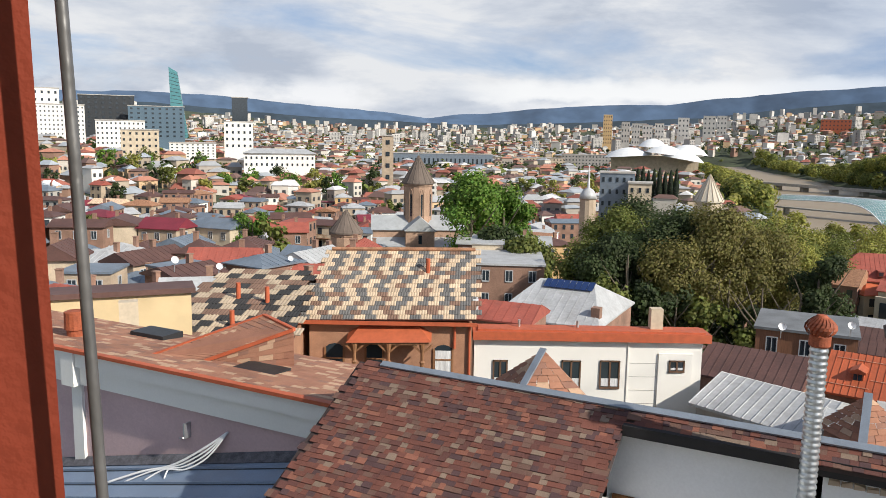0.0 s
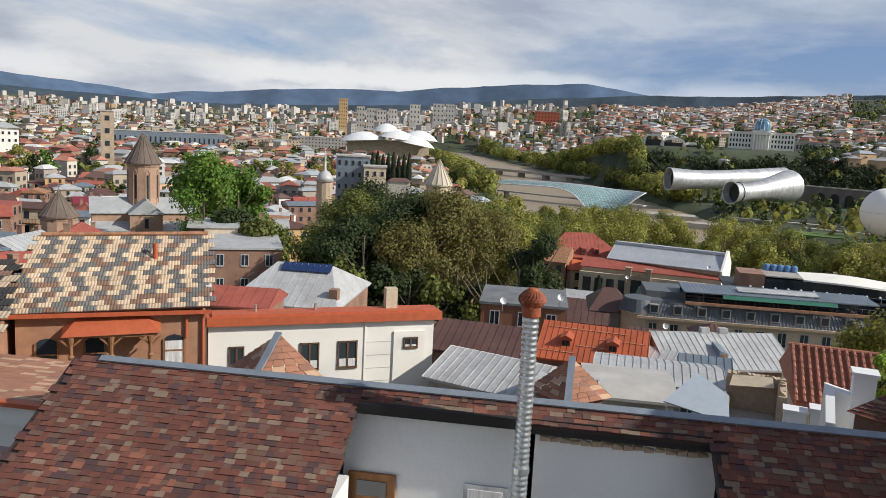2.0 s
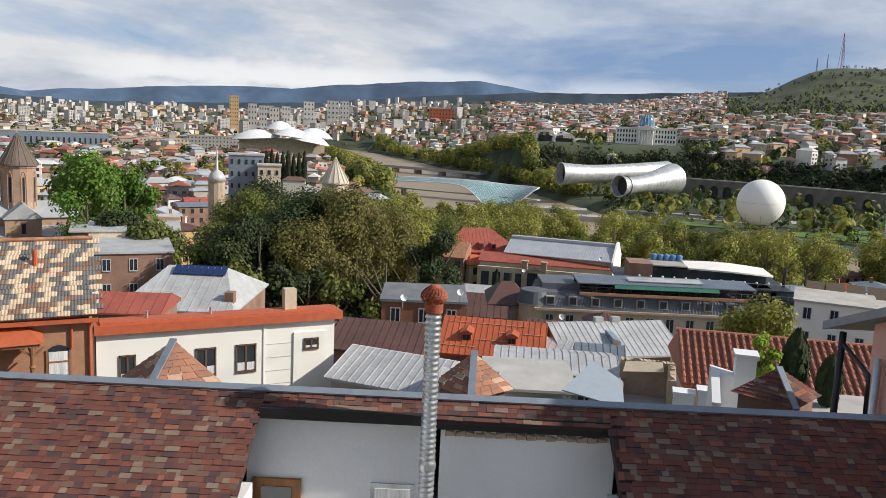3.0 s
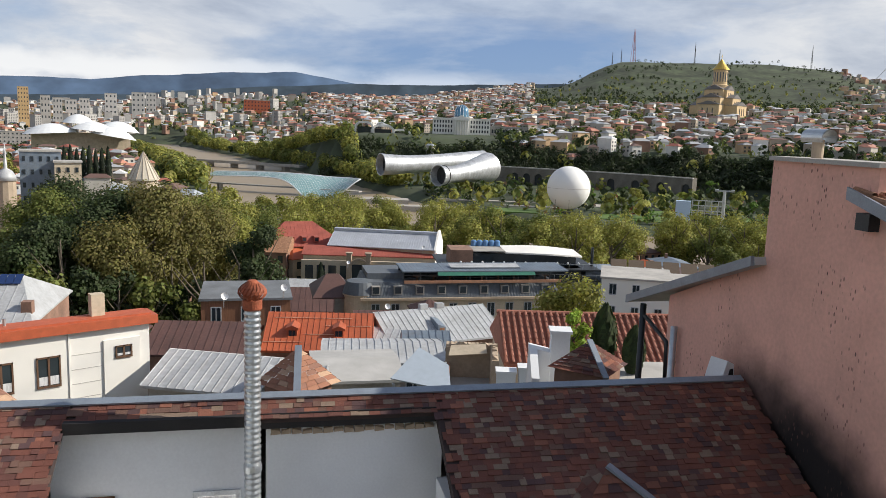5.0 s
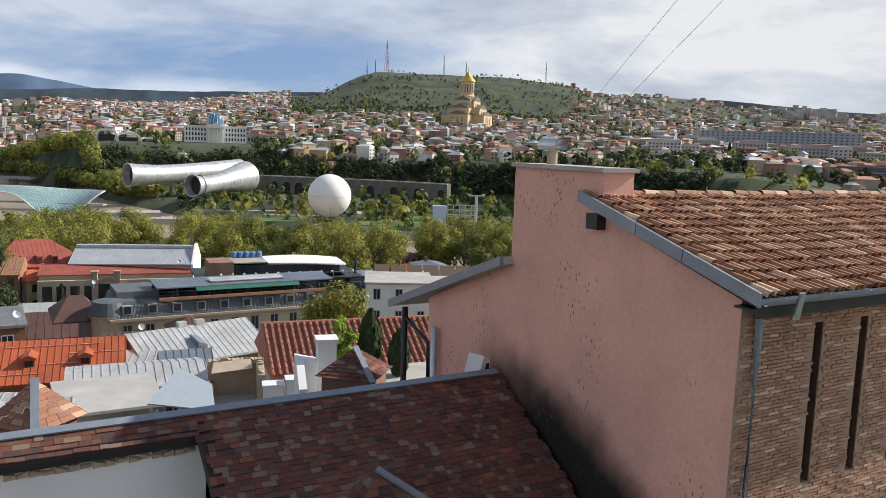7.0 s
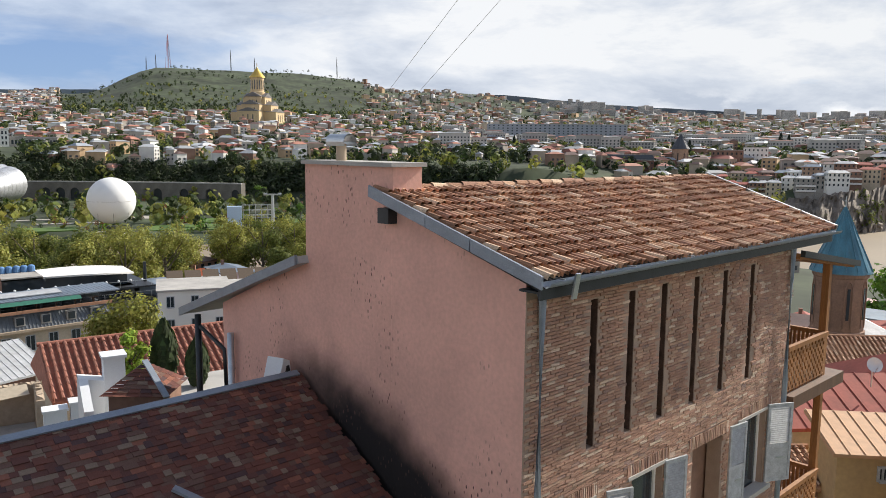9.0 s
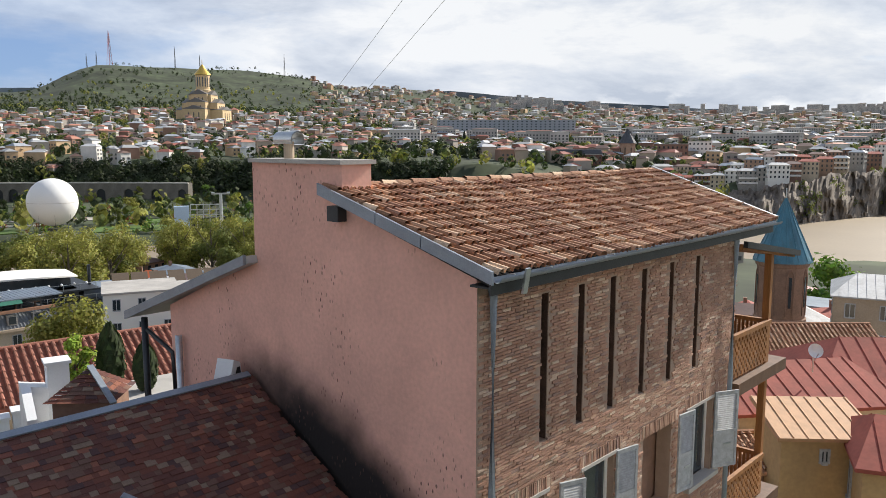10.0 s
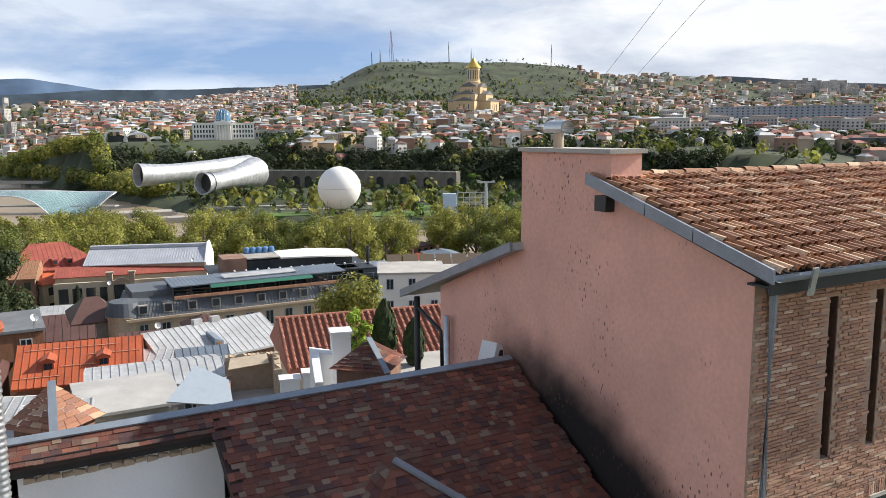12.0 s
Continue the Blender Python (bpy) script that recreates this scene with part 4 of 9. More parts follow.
def seams(w, d, z, rise, over, step, hip=0.0):
    m = Mesh()
    k = int((w + 2 * over) / step)
    for i in range(k + 1):
        x = -w / 2 - over + (w + 2 * over) * i / k
        e = min(x + w / 2 + over, w / 2 + over - x)
        s = 1.0 if hip <= 0 else min(1.0, e / hip)
        if s < 0.12:
            continue
        for sg in (-1, 1):
            y0 = sg * (d / 2 + over)
            m.beam((x, y0, z + 0.015), (x, y0 * (1 - s), z + rise * s + 0.015), 0.04, 0.05)
    return m


def house(x, y, w, d, h, yaw, roof, wall, rise=2.0, hip=0.0, base=None, windows=True, group="houses of the old town", storeys=None, seam=0.0, name="house", label=None, chimney=True, over=0.4):
    z = ground_z(x, y) if base is None else base
    hs = thing(name, label or f"{WORDS.get(wall, 'plaster')} house with a {WORDS.get(roof, 'sheet')} roof", "house", group, m=pose(x, y, z, 0, 0, yaw))
    part("wall", Mesh().box(-w / 2, w / 2, -d / 2, d / 2, -6, h), wall, hs)
    if rise > 0.4:
        # gable ends
        part("roof", gable_roof(w, d, h + 0.1, rise, over, hip), roof, hs)
        if hip < 0.1:
            for sg in (-1, 1):
                gx = sorted((sg * w / 2, sg * (w / 2 - 0.2)))
                gb = Mesh()
                gb.v += [(xx, yy, zz) for xx in gx for yy, zz in ((-d / 2, h), (d / 2, h), (0, h + rise * 0.86))]
                gb.f += [(0, 2, 1), (3, 4, 5), (0, 1, 4, 3), (1, 2, 5, 4), (2, 0, 3, 5)]
                part("gable", gb, wall, hs)
    else:
        part("roof", Mesh().box(-w / 2 - 0.2, w / 2 + 0.2, -d / 2 - 0.2, d / 2 + 0.2, h, h + 0.25), roof, hs)
    if seam:
        part("roof_seams", seams(w, d, h + 0.1, rise, over, seam, hip), roof, hs)
    if windows and math.hypot(x, y) > 165:
        few = Mesh()
        for s in range(max(1, int(h / 3.2))):
            zz = h - 3.0 * (s + 1) + 0.9
            k = max(1, int(w / 2.4))
            for i in range(k):
                xx = -w / 2 + w * (i + 0.5) / k
                few.box(xx - 0.5, xx + 0.5, -d / 2 - 0.06, -d / 2, zz, zz + 1.5)
            k = max(1, int(d / 3.0))
            for i in range(k):
                yy = -d / 2 + d * (i + 0.5) / k
                for sg in (-1, 1):
                    few.box(*sorted((sg * w / 2, sg * (w / 2 + 0.06))), yy - 0.5, yy + 0.5, zz, zz + 1.5)
        tagged(part("glazing", few, GLASS, hs), kind="stuff")
    elif windows:
        n = storeys or max(1, int(h / 3.2))
        for s in range(n):
            zz = h - 3.0 * (n - s) + 0.9
            k = max(1, int(w / 2.6))
            for i in range(k):
                add_window(hs, -w / 2 + w * (i + 0.5) / k, -d / 2 - 0.03, zz, 1.0, 1.5, 0)
            k = max(1, int(d / 4.2))
            for i in range(k):
                yy = -d / 2 + d * (i + 0.5) / k
                sg = 1 if x < 0 else -1
                add_window(hs, sg * (w / 2 + 0.03), yy, zz, 1.0, 1.5, 90 * sg)
    if windows and math.hypot(x, y) < 240 and int(x * 7 + y * 13) % 3 == 0 and w > 5:
        bz = h - 3.0
        part("balcony_floor", Mesh().box(-w * 0.42, w * 0.3, -d / 2 - 1.2, -d / 2, bz - 0.15, bz), BROWN_WOOD, hs)
        rail = Mesh().box(-w * 0.42, w * 0.3, -d / 2 - 1.2, -d / 2 - 1.12, bz + 0.9, bz + 0.98)
        for k in range(int(w * 0.72 / 0.3)):
            rail.box(-w * 0.42 + k * 0.3, -w * 0.42 + k * 0.3 + 0.06, -d / 2 - 1.19, -d / 2 - 1.13, bz, bz + 0.9)
        part("balcony_rail", rail, BROWN_WOOD, hs, "brown timber balcony rail")
    if chimney and rise > 0.4:
        cx = w * 0.22
        part("chimney", Mesh().box(cx - 0.3, cx + 0.3, 0.6, 1.2, h, h + rise + 0.9).box(cx - 0.36, cx + 0.36, 0.54, 1.26, h + rise + 0.9, h + rise + 1.0), OLD_BRICK, hs)
    return hs


# places that are kept clear for named buildings and trees: bearing, distance, radius
CLEAR = [(-3, 47, 22), (-12, 45, 20), (10, 46, 15), (-2, 165, 22), (3, 140, 14), (8, 78, 14), (18, 112, 30), (30, 60, 16), (42, 58, 16), (50, 52, 16), (40, 95, 26), (37, 135, 30), (47, 130, 26),
         (24, 128, 22), (28, 70, 12), (34, 75, 12), (99, 75, 16), (100, 45, 16), (102, 32, 14), (-9, 130, 8), (5, 100, 14), (22, 68, 12)]


def is_clear(x, y, r):
    for a, d, q in CLEAR:
        p = pol(a, d)
        if math.hypot(p.x - x, p.y - y) < q + r:
            return False
    return True


rng = random.Random(11)
placed = []


def scatter(count, az0, az1, d0, d1, seam=False, power=1.0, roofs=ROOFS, walls=WALLS, low=1.0):
    tries = done = 0
    while done < count and tries < count * 40:
        tries += 1
        az = rng.uniform(az0, az1)
        d = (rng.uniform(d0 ** power, d1 ** power)) ** (1 / power)
        p = pol(az, d)
        w, dd = rng.uniform(7, 13) * low, rng.uniform(6, 8.5) * low
        r = math.hypot(w, dd) * 0.46
        if not is_clear(p.x, p.y, r) or river_distance(p.x, p.y) < 80 + r or any(math.hypot(p.x - a, p.y - b) < (r + c) * 0.86 for a, b, c in placed):
            continue
        placed.append((p.x, p.y, r))
        yaw = rng.choice([8, 8, 98, -20, 60, -8, 84]) + rng.uniform(-6, 6)
        roof = rng.choice(roofs)
        hip = rng.choice([0, 0, 3.0, 4.0])
        rise = rng.uniform(0.9, 1.8) if rng.random() > 0.15 else 0.3
        house(p.x, p.y, w, dd, rng.uniform(5.5, 10.5) * low, yaw, roof, rng.choice(walls), rise=rise, hip=hip, seam=0.9 if seam and rise > 0.4 else 0.0)
        done += 1


scatter(62, -34, -5, 68, 140, True, low=0.74, roofs=[SHEET, SHEET_BLUE, SHEET_BROWN, SHEET_BROWN, SHEET_BLUE, SHEET_RED, SHEET_BLUE, SHEET], walls=[OLD_BRICK, STONE, GREY_WALL, OLD_BRICK, CREAM])
MIXED = [SHEET, SHEET_BLUE, SHEET_BROWN, SHEET_RED, SHEET, SHEET_BLUE, SHEET_MAROON, SHEET_BROWN, SHEET, CLAY]
scatter(85, -34, 8, 150, 240, low=0.85, roofs=MIXED)
scatter(110, -34, 8, 240, 360, low=0.85, roofs=MIXED)
scatter(22, 3, 30, 165, 330)
scatter(26, 20, 62, 70, 235)
scatter(20, 92, 116, 60, 165)

# ---- the far town, past counting ----
FAR_WALL = mat("far_walls", (0.5, 0.42, 0.33), 0.9, vary=0.12, scale=0.05, fine=0.3, bump=0, piece=0.2, ramp=[
    (0, (0.48, 0.40, 0.31)), (0.22, (0.30, 0.18, 0.13)), (0.40, (0.55, 0.51, 0.45)), (0.56, (0.34, 0.30, 0.26)), (0.70, (0.50, 0.35, 0.21)), (0.86, (0.64, 0.62, 0.58))])
FAR_ROOF = mat("far_roofs", (0.3, 0.2, 0.2), 0.7, vary=0.12, scale=0.05, fine=0.3, bump=0, piece=0.2, ramp=[
    (0, (0.40, 0.41, 0.42)), (0.22, (0.30, 0.10, 0.07)), (0.38, (0.15, 0.09, 0.075)), (0.56, (0.31, 0.34, 0.37)), (0.72, (0.38, 0.17, 0.115)), (0.9, (0.5, 0.5, 0.5))])
FAR_PANE = mat("far_panes", (0.05, 0.055, 0.06), 0.3, bump=0)
BLOCK = mat("far_blocks", (0.50, 0.48, 0.45), 0.9, vary=0.1, scale=0.05, fine=0.3, bump=0, piece=0.2)
fw, fr, fp = Mesh(), Mesh(), Mesh()


def far_house(x, y, w, d, h, yaw, rise, panes):
    z = ground_z(x, y)
    c, s = math.cos(yaw), math.sin(yaw)

    def P(a, b, zz):
        return (x + a * c - b * s, y + a * s + b * c, z + zz)
    n = len(fw.v)
    fw.v += [P(-w, -d, -8), P(w, -d, -8), P(w, d, -8), P(-w, d, -8), P(-w, -d, h), P(w, -d, h), P(w, d, h), P(-w, d, h)]
    fw.f += [(n, n + 1, n + 5, n + 4), (n + 1, n + 2, n + 6, n + 5), (n + 2, n + 3, n + 7, n + 6), (n + 3, n, n + 4, n + 7)]
    n = len(fr.v)
    o = 0.6
    fr.v += [P(-w - o, -d - o, h), P(w + o, -d - o, h), P(w + o, d + o, h), P(-w - o, d + o, h), P(-w * 0.6, 0, h + rise), P(w * 0.6, 0, h + rise)]
    fr.f += [(n, n + 1, n + 5, n + 4), (n + 2, n + 3, n + 4, n + 5), (n + 3, n, n + 4), (n + 1, n + 2, n + 5)]
    if panes:
        sides = [((-w, -d - 0.12), (w, -d - 0.12)), ((w + 0.12, -d), (w + 0.12, d)), ((-w - 0.12, d), (-w - 0.12, -d))]
        for (a0, b0), (a1, b1) in sides:
            ln = math.hypot(a1 - a0, b1 - b0)
            k = max(2, int(ln / 3.2))
            for st in range(max(1, int(h / 3.2))):
                for i in range(k):
                    t0, t1 = (i + 0.28) / k, (i + 0.72) / k
                    zz = st * 3.1 + 1.0
                    m = len(fp.v)
                    fp.v += [P(lerp(a0, a1, t0), lerp(b0, b1, t0), zz), P(lerp(a0, a1, t1), lerp(b0, b1, t1), zz), P(lerp(a0, a1, t1), lerp(b0, b1, t1), zz + 1.6), P(lerp(a0, a1, t0), lerp(b0, b1, t0), zz + 1.6)]
                    fp.f.append((m, m + 1, m + 2, m + 3))


PARK = [(40.9, 800, 58), (40.9, 760, 50), (44, 800, 45), (35, 760, 45), (40.9, 850, 66), (43.5, 850, 40), (35, 820, 52), (58.66, 1420, 80), (58.66, 1330, 60), (49, 440, 170), (40, 560, 150), (33, 600, 120), (58, 430, 120), (66, 450, 90)]
frng = random.Random(5)


def far_town(count, az0, az1, d0, d1, size, keep=lambda az, d: True):
    done = tries = 0
    while done < count and tries < count * 10:
        tries += 1
        az, d = frng.uniform(az0, az1), math.sqrt(frng.uniform(d0 * d0, d1 * d1))
        p = pol(az, d)
        if river_distance(p.x, p.y) < 95 or not keep(az, d) or any(math.hypot(p.x - pol(a, b).x, p.y - pol(a, b).y) < r for a, b, r in PARK):
            continue
        z0 = ground_z(p.x, p.y)
        if abs(ground_z(p.x + 12, p.y) - z0) + abs(ground_z(p.x, p.y + 12) - z0) > 9:
            continue
        w = frng.uniform(0.7, 1.5) * size
        far_house(p.x, p.y, w, w * frng.uniform(0.55, 0.9), frng.choice([4, 5, 6, 7, 9, 11]) * (1.0 if d < 900 else 1.15), frng.uniform(0, 3.14), frng.uniform(1.2, 2.6), d < 1300)
        done += 1


far_town(1000, -36, 26, 340, 800, 4.6)
far_town(2000, -36, 34, 800, 2000, 6)
far_town(2000, -38, 45, 1900, 3300, 8)
far_town(900, 30, 108, 640, 1100, 5)
far_town(2000, 30, 112, 1000, 2000, 6, lambda az, d: not (46 < az < 70 and d > 1800))
far_town(1300, 30, 46, 1900, 3000, 7)
far_town(1500, 66, 115, 1900, 3200, 8)
far_town(130, 78, 104, 590, 760, 6)
far_town(40, 86, 97, 300, 400, 7)
town = fw
fw = Mesh()
# taller blocks
for _ in range(330):
    az, d = frng.uniform(-30, 28), frng.uniform(1700, 3600)
    p = pol(az, d)
    if river_distance(p.x, p.y) > 110:
        far_house(p.x, p.y, frng.uniform(5, 13), 6, frng.uniform(14, 32), frng.uniform(0, 3), 0.5, d < 2600)
for _ in range(170):
    az, d = frng.uniform(79, 112), frng.uniform(2700, 3250)
    p = pol(az, d)
    far_house(p.x, p.y, frng.choice((7, 9, 12, 26)), 7, frng.choice((13, 16, 22, 34)), radians(-az) + frng.uniform(-0.3, 0.3), 0.5, True)
for _ in range(90):
    az, d = frng.uniform(72, 110), frng.uniform(800, 1700)
    p = pol(az, d)
    far_house(p.x, p.y, frng.uniform(9, 16), 6, frng.uniform(11, 19), radians(-az) + frng.uniform(-0.4, 0.4), 0.6, True)
blocks = fw
tagged(new("far_town_blocks", blocks.data("far_town_blocks", BLOCK)), "pale apartment blocks of the distant town", "houses", kind="stuff")
fw = town
tagged(new("far_town_walls", fw.data("far_town_walls", FAR_WALL)), "crowded pale and brick walls of the distant town", "houses", kind="stuff")
tagged(new("far_town_roofs", fr.data("far_town_roofs", FAR_ROOF)), "grey, red and brown roofs of the distant town", "roofs", kind="stuff")
tagged(new("far_town_windows", fp.data("far_town_windows", FAR_PANE)), "small dark windows of the distant town", "windows", kind="stuff")

# ---- trees ----
CROWNS = {}


def crown_mesh(kind, seed, rx, rz, leaves, size, material, clumps=14):
    """Small tilted leaf sprays gathered in clumps, with gaps between them."""
    key = (kind, seed)
    if key in CROWNS:
        return CROWNS[key]
    r = random.Random(seed)
    m = Mesh()
    centres = []
    for i in range(clumps):
        a, h = r.uniform(0, 6.283), r.uniform(-0.75, 0.95)
        q = math.sqrt(max(0.05, 1 - h * h)) * r.uniform(0.35, 0.82)
        centres.append((Vector((math.cos(a) * q * rx, math.sin(a) * q * rx, h * rz * 0.8)), r.uniform(0.28, 0.46) * rx))
    for _ in range(leaves):
        c, cr = r.choice(centres)
        d = Vector((r.gauss(0, 1), r.gauss(0, 1), r.gauss(0, 0.8)))
        d.normalize()
        p = c + d * cr * (r.uniform(0.45, 1.08))
        n = (d + Vector((r.uniform(-0.7, 0.7), r.uniform(-0.7, 0.7), r.uniform(-0.2, 0.9)))).normalized()
        s = n.cross(Vector((0.3, 0.2, 1))).normalized()
        t = n.cross(s)
        w = size * r.uniform(0.55, 1.3)
        m.poly(p - s * w - t * w * 0.4, p + s * w * 0.2 - t * w, p + s * w + t * w * 0.3, p - s * w * 0.1 + t * w * 0.9)
    CROWNS[key] = m.data("crown", material)
    return CROWNS[key]


def trunk_mesh(key, h, r0, spread):
    if ("trunk", key) in CROWNS:
        return CROWNS[("trunk", key)]
    r = random.Random(hash(key) % 1000 if isinstance(key, int) else len(str(key)))
    m = Mesh()
    m.tube([(0, 0, -3), (0, 0, h * 0.3), (0.1 * r0, 0.2 * r0, h * 0.62), (0.3 * r0, 0.1, h * 0.9)], [r0, r0 * 0.85, r0 * 0.55, r0 * 0.2], 8)
    for i in range(7):
        a = i * 0.9 + r.uniform(0, 0.5)
        z = h * r.uniform(0.3, 0.6)
        m.tube([(0, 0, z), (math.cos(a) * spread * 0.4, math.sin(a) * spread * 0.4, z + h * 0.18), (math.cos(a) * spread * 0.75, math.sin(a) * spread * 0.75, z + h * 0.36)],
               [r0 * 0.45, r0 * 0.28, r0 * 0.08], 6)
    CROWNS[("trunk", key)] = m.data("trunk", BARK)
    return CROWNS[("trunk", key)]


def tree(x, y, height, rx, kind=0, material=LEAF, leaves=1100, size=0.55, z=None, label="leafy broad-crowned tree in spring green", group="broadleaf trees", name="tree", clumps=14):
    """A broadleaf tree; kinds with the same numbers share their meshes."""
    base = ground_z(x, y) if z is None else z
    t = thing(name, label, "tree", group, m=pose(x, y, base, 0, 0, (x * 37 + y * 17) % 360))
    rz = height * 0.42
    part("trunk", trunk_mesh(int(height * 10 + kind), height * 0.9, height * 0.022, rx), None, t)
    cm = crown_mesh((material.name, int(height), int(rx * 10), kind), kind + int(height), rx, rz, leaves, size, material, clumps)
    part("crown", cm, None, t, m=pose(0, 0, height * 0.57))
    return t


def cypress(x, y, height, r, z=None, leaf=CYPRESS):
    base = ground_z(x, y) if z is None else z
    t = thing("cypress_tree", "slim dark green cypress tree", "tree", "cypresses", m=pose(x, y, base, 0, 0, (x * 13) % 360))
    key = ("cyp", round(height), round(r, 1), leaf.name)
    if key not in CROWNS:
        g = random.Random(3)
        m = Mesh()
        for _ in range(1800):
            s = g.random() ** 1.2
            rr = r * (math.sin(math.pi * min(1, 0.12 + 0.86 * s)) ** 0.7) * g.uniform(0.7, 1.05)
            a = g.uniform(0, 6.283)
            p = Vector((rr * math.cos(a), rr * math.sin(a), height * (0.04 + 0.96 * s)))
            k = 0.075 * height ** 0.5 * g.uniform(0.6, 1.2)
            o = Vector((math.cos(a), math.sin(a), 0.3))
            q = o.cross(Vector((0, 0, 1))).normalized()
            m.poly(p - q * k, p + q * k + o * k * 0.3, p + Vector((0, 0, k * 2.4)) - o * k * 0.3)
        CROWNS[key] = m.data("crown", leaf)
    part("trunk", Mesh().lathe([(r * 0.25, -2), (r * 0.2, height * 0.7), (0.02, height * 0.95)], 8), BARK, t)
    part("crown", CROWNS[key], None, t)
    return t


# the great planes behind the white house
for a, d, h, rx, mt, k in [(13.0, 118, 17, 6.2, LEAF, 1), (16.0, 108, 19, 6.4, LEAF_DARK, 2), (19.5, 104, 20, 6.6, LEAF_PLANE, 3), (22.5, 112, 19, 7.0, LEAF_PLANE, 4), (14.6, 126, 19, 7.4, LEAF_DARK, 5),
                           (18.0, 128, 20, 7.4, LEAF_PLANE, 6), (10.5, 100, 12, 5.4, LEAF, 7), (21.5, 135, 20, 7.6, LEAF, 8), (24.5, 150, 19, 7.4, LEAF_OLIVE, 9), (26.2, 170, 19, 7.4, LEAF, 10), (12.0, 96, 13, 5.4, LEAF_DARK, 11), (17, 96, 14, 6, LEAF_PLANE, 12)]:
    p = pol(a, d)
    tree(p.x, p.y, h, rx, k, mt, leaves=21000, size=0.16, label="tall dense plane tree with olive-green crown", group="plane trees of the garden", clumps=22)
for a, d, h, rx, mt, k in [(2.2, 140, 22, 7.5, LEAF_BRIGHT, 21), (4.6, 150, 20, 6.5, LEAF_BRIGHT, 22), (4.0, 118, 12, 5, LEAF_DARK, 23), (6.0, 112, 11, 5, LEAF, 24)]:
    p = pol(a, d)
    tree(p.x, p.y, h, rx, k, mt, leaves=14000, size=0.25, label="vivid fresh-green tree beside the church", clumps=20)
trng = random.Random(8)


def grove(count, az0, az1, d0, d1, hmin, hmax, mats, leaves=900, size=0.5, wet=False):
    done = tries = 0
    while done < count and tries < count * 20:
        tries += 1
        p = pol(trng.uniform(az0, az1), trng.uniform(d0, d1))
        if river_distance(p.x, p.y) < 72 or any(math.hypot(p.x - a, p.y - b) < c * 0.8 for a, b, c in placed) or (p.length < 240 and (-9 < math.degrees(math.atan2(p.x, p.y)) < 9)):
            continue
        h = trng.choice([hmin, (hmin + hmax) / 2, hmax])
        mt = trng.choice(mats)
        tree(p.x, p.y, h, h * 0.36, trng.randint(0, 2), mt, leaves, size)
        done += 1


grove(85, 31, 68, 190, 270, 14, 21, [LEAF, LEAF_OLIVE, LEAF_OLIVE, LEAF_OLIVE], 4200, 0.25)
grove(46, -12, 13, 400, 500, 12, 17, [LEAF, LEAF_DARK, LEAF_BRIGHT, LEAF_OLIVE], 420, 0.6)
grove(26, -30, -12, 380, 540, 11, 16, [LEAF, LEAF_BRIGHT, LEAF_OLIVE], 420, 0.6)
grove(34, 33, 64, 400, 640, 7, 13, [LEAF, LEAF_BRIGHT, LEAF_DARK, LEAF_OLIVE], 2200, 0.26)
grove(34, 22, 33, 200, 330, 14, 20, [LEAF, LEAF_OLIVE, LEAF_OLIVE], 3600, 0.27)
grove(30, -34, 20, 130, 420, 8, 13, [LEAF, LEAF_DARK, LEAF_BRIGHT], 420)
# woods too far to count
def is_open(az, d):
    return not (38 < az < 43.6 and 740 < d < 900) and not (33 < az < 37 and 740 < d < 870) and not (56.4 < az < 61 and 1250 < d < 1480)


wood_leaves = {LEAF_SHADED: Mesh(), LEAF_DARK: Mesh(), LEAF_OLIVE: Mesh(), LEAF: Mesh()}


def clump(x, y, h, mt, n=26, leaf=1.0):
    m = wood_leaves[mt]
    z = ground_z(x, y)
    for _ in range(n):
        d = Vector((trng.gauss(0, 1), trng.gauss(0, 1), trng.gauss(0, 1))).normalized()
        p = Vector((x, y, z + h * 0.5)) + Vector((d.x * h * 0.42, d.y * h * 0.42, d.z * h * 0.5))
        s = d.cross(Vector((0.2, 0.1, 1))).normalized()
        t = d.cross(s)
        d *= trng.uniform(0.75, 1.1) if leaf < 1 else 1.0
        p = Vector((x, y, z + h * 0.5)) + Vector((d.x * h * 0.42, d.y * h * 0.42, d.z * h * 0.5))
        w = h * leaf * trng.uniform(0.12, 0.24)
        m.poly(p - s * w, p - t * w, p + s * w, p + t * w)


for _ in range(4200):
    az, d = trng.uniform(-36, 46), trng.uniform(700, 2900)
    p = pol(az, d)
    if river_distance(p.x, p.y) > 66 and is_open(az, d):
        clump(p.x, p.y, trng.uniform(7, 12), trng.choice([LEAF_DARK, LEAF_DARK, LEAF]), 14)
for _ in range(7600):
    az = trng.uniform(-36, 112)
    d = trng.uniform(420, 2600)
    p = pol(az, d)
    if river_distance(p.x, p.y) > 66 and is_open(az, d):
        clump(p.x, p.y, trng.uniform(5, 11), trng.choice([LEAF_DARK, LEAF_OLIVE, LEAF, LEAF_DARK]), 20)
for _ in range(4200):
    az, d = trng.uniform(30, 112), trng.uniform(700, 2300)
    p = pol(az, d)
    if river_distance(p.x, p.y) > 66 and is_open(az, d):
        clump(p.x, p.y, trng.uniform(6, 11), trng.choice([LEAF_DARK, LEAF_SHADED, LEAF_DARK, LEAF]), 14)
for _ in range(3600):
    az, d = trng.uniform(64, 112), trng.uniform(620, 1700)
    p = pol(az, d)
    if river_distance(p.x, p.y) > 66 and is_open(az, d):
        clump(p.x, p.y, trng.uniform(6, 11), trng.choice([LEAF_DARK, LEAF_SHADED, LEAF_SHADED, LEAF]), 24)
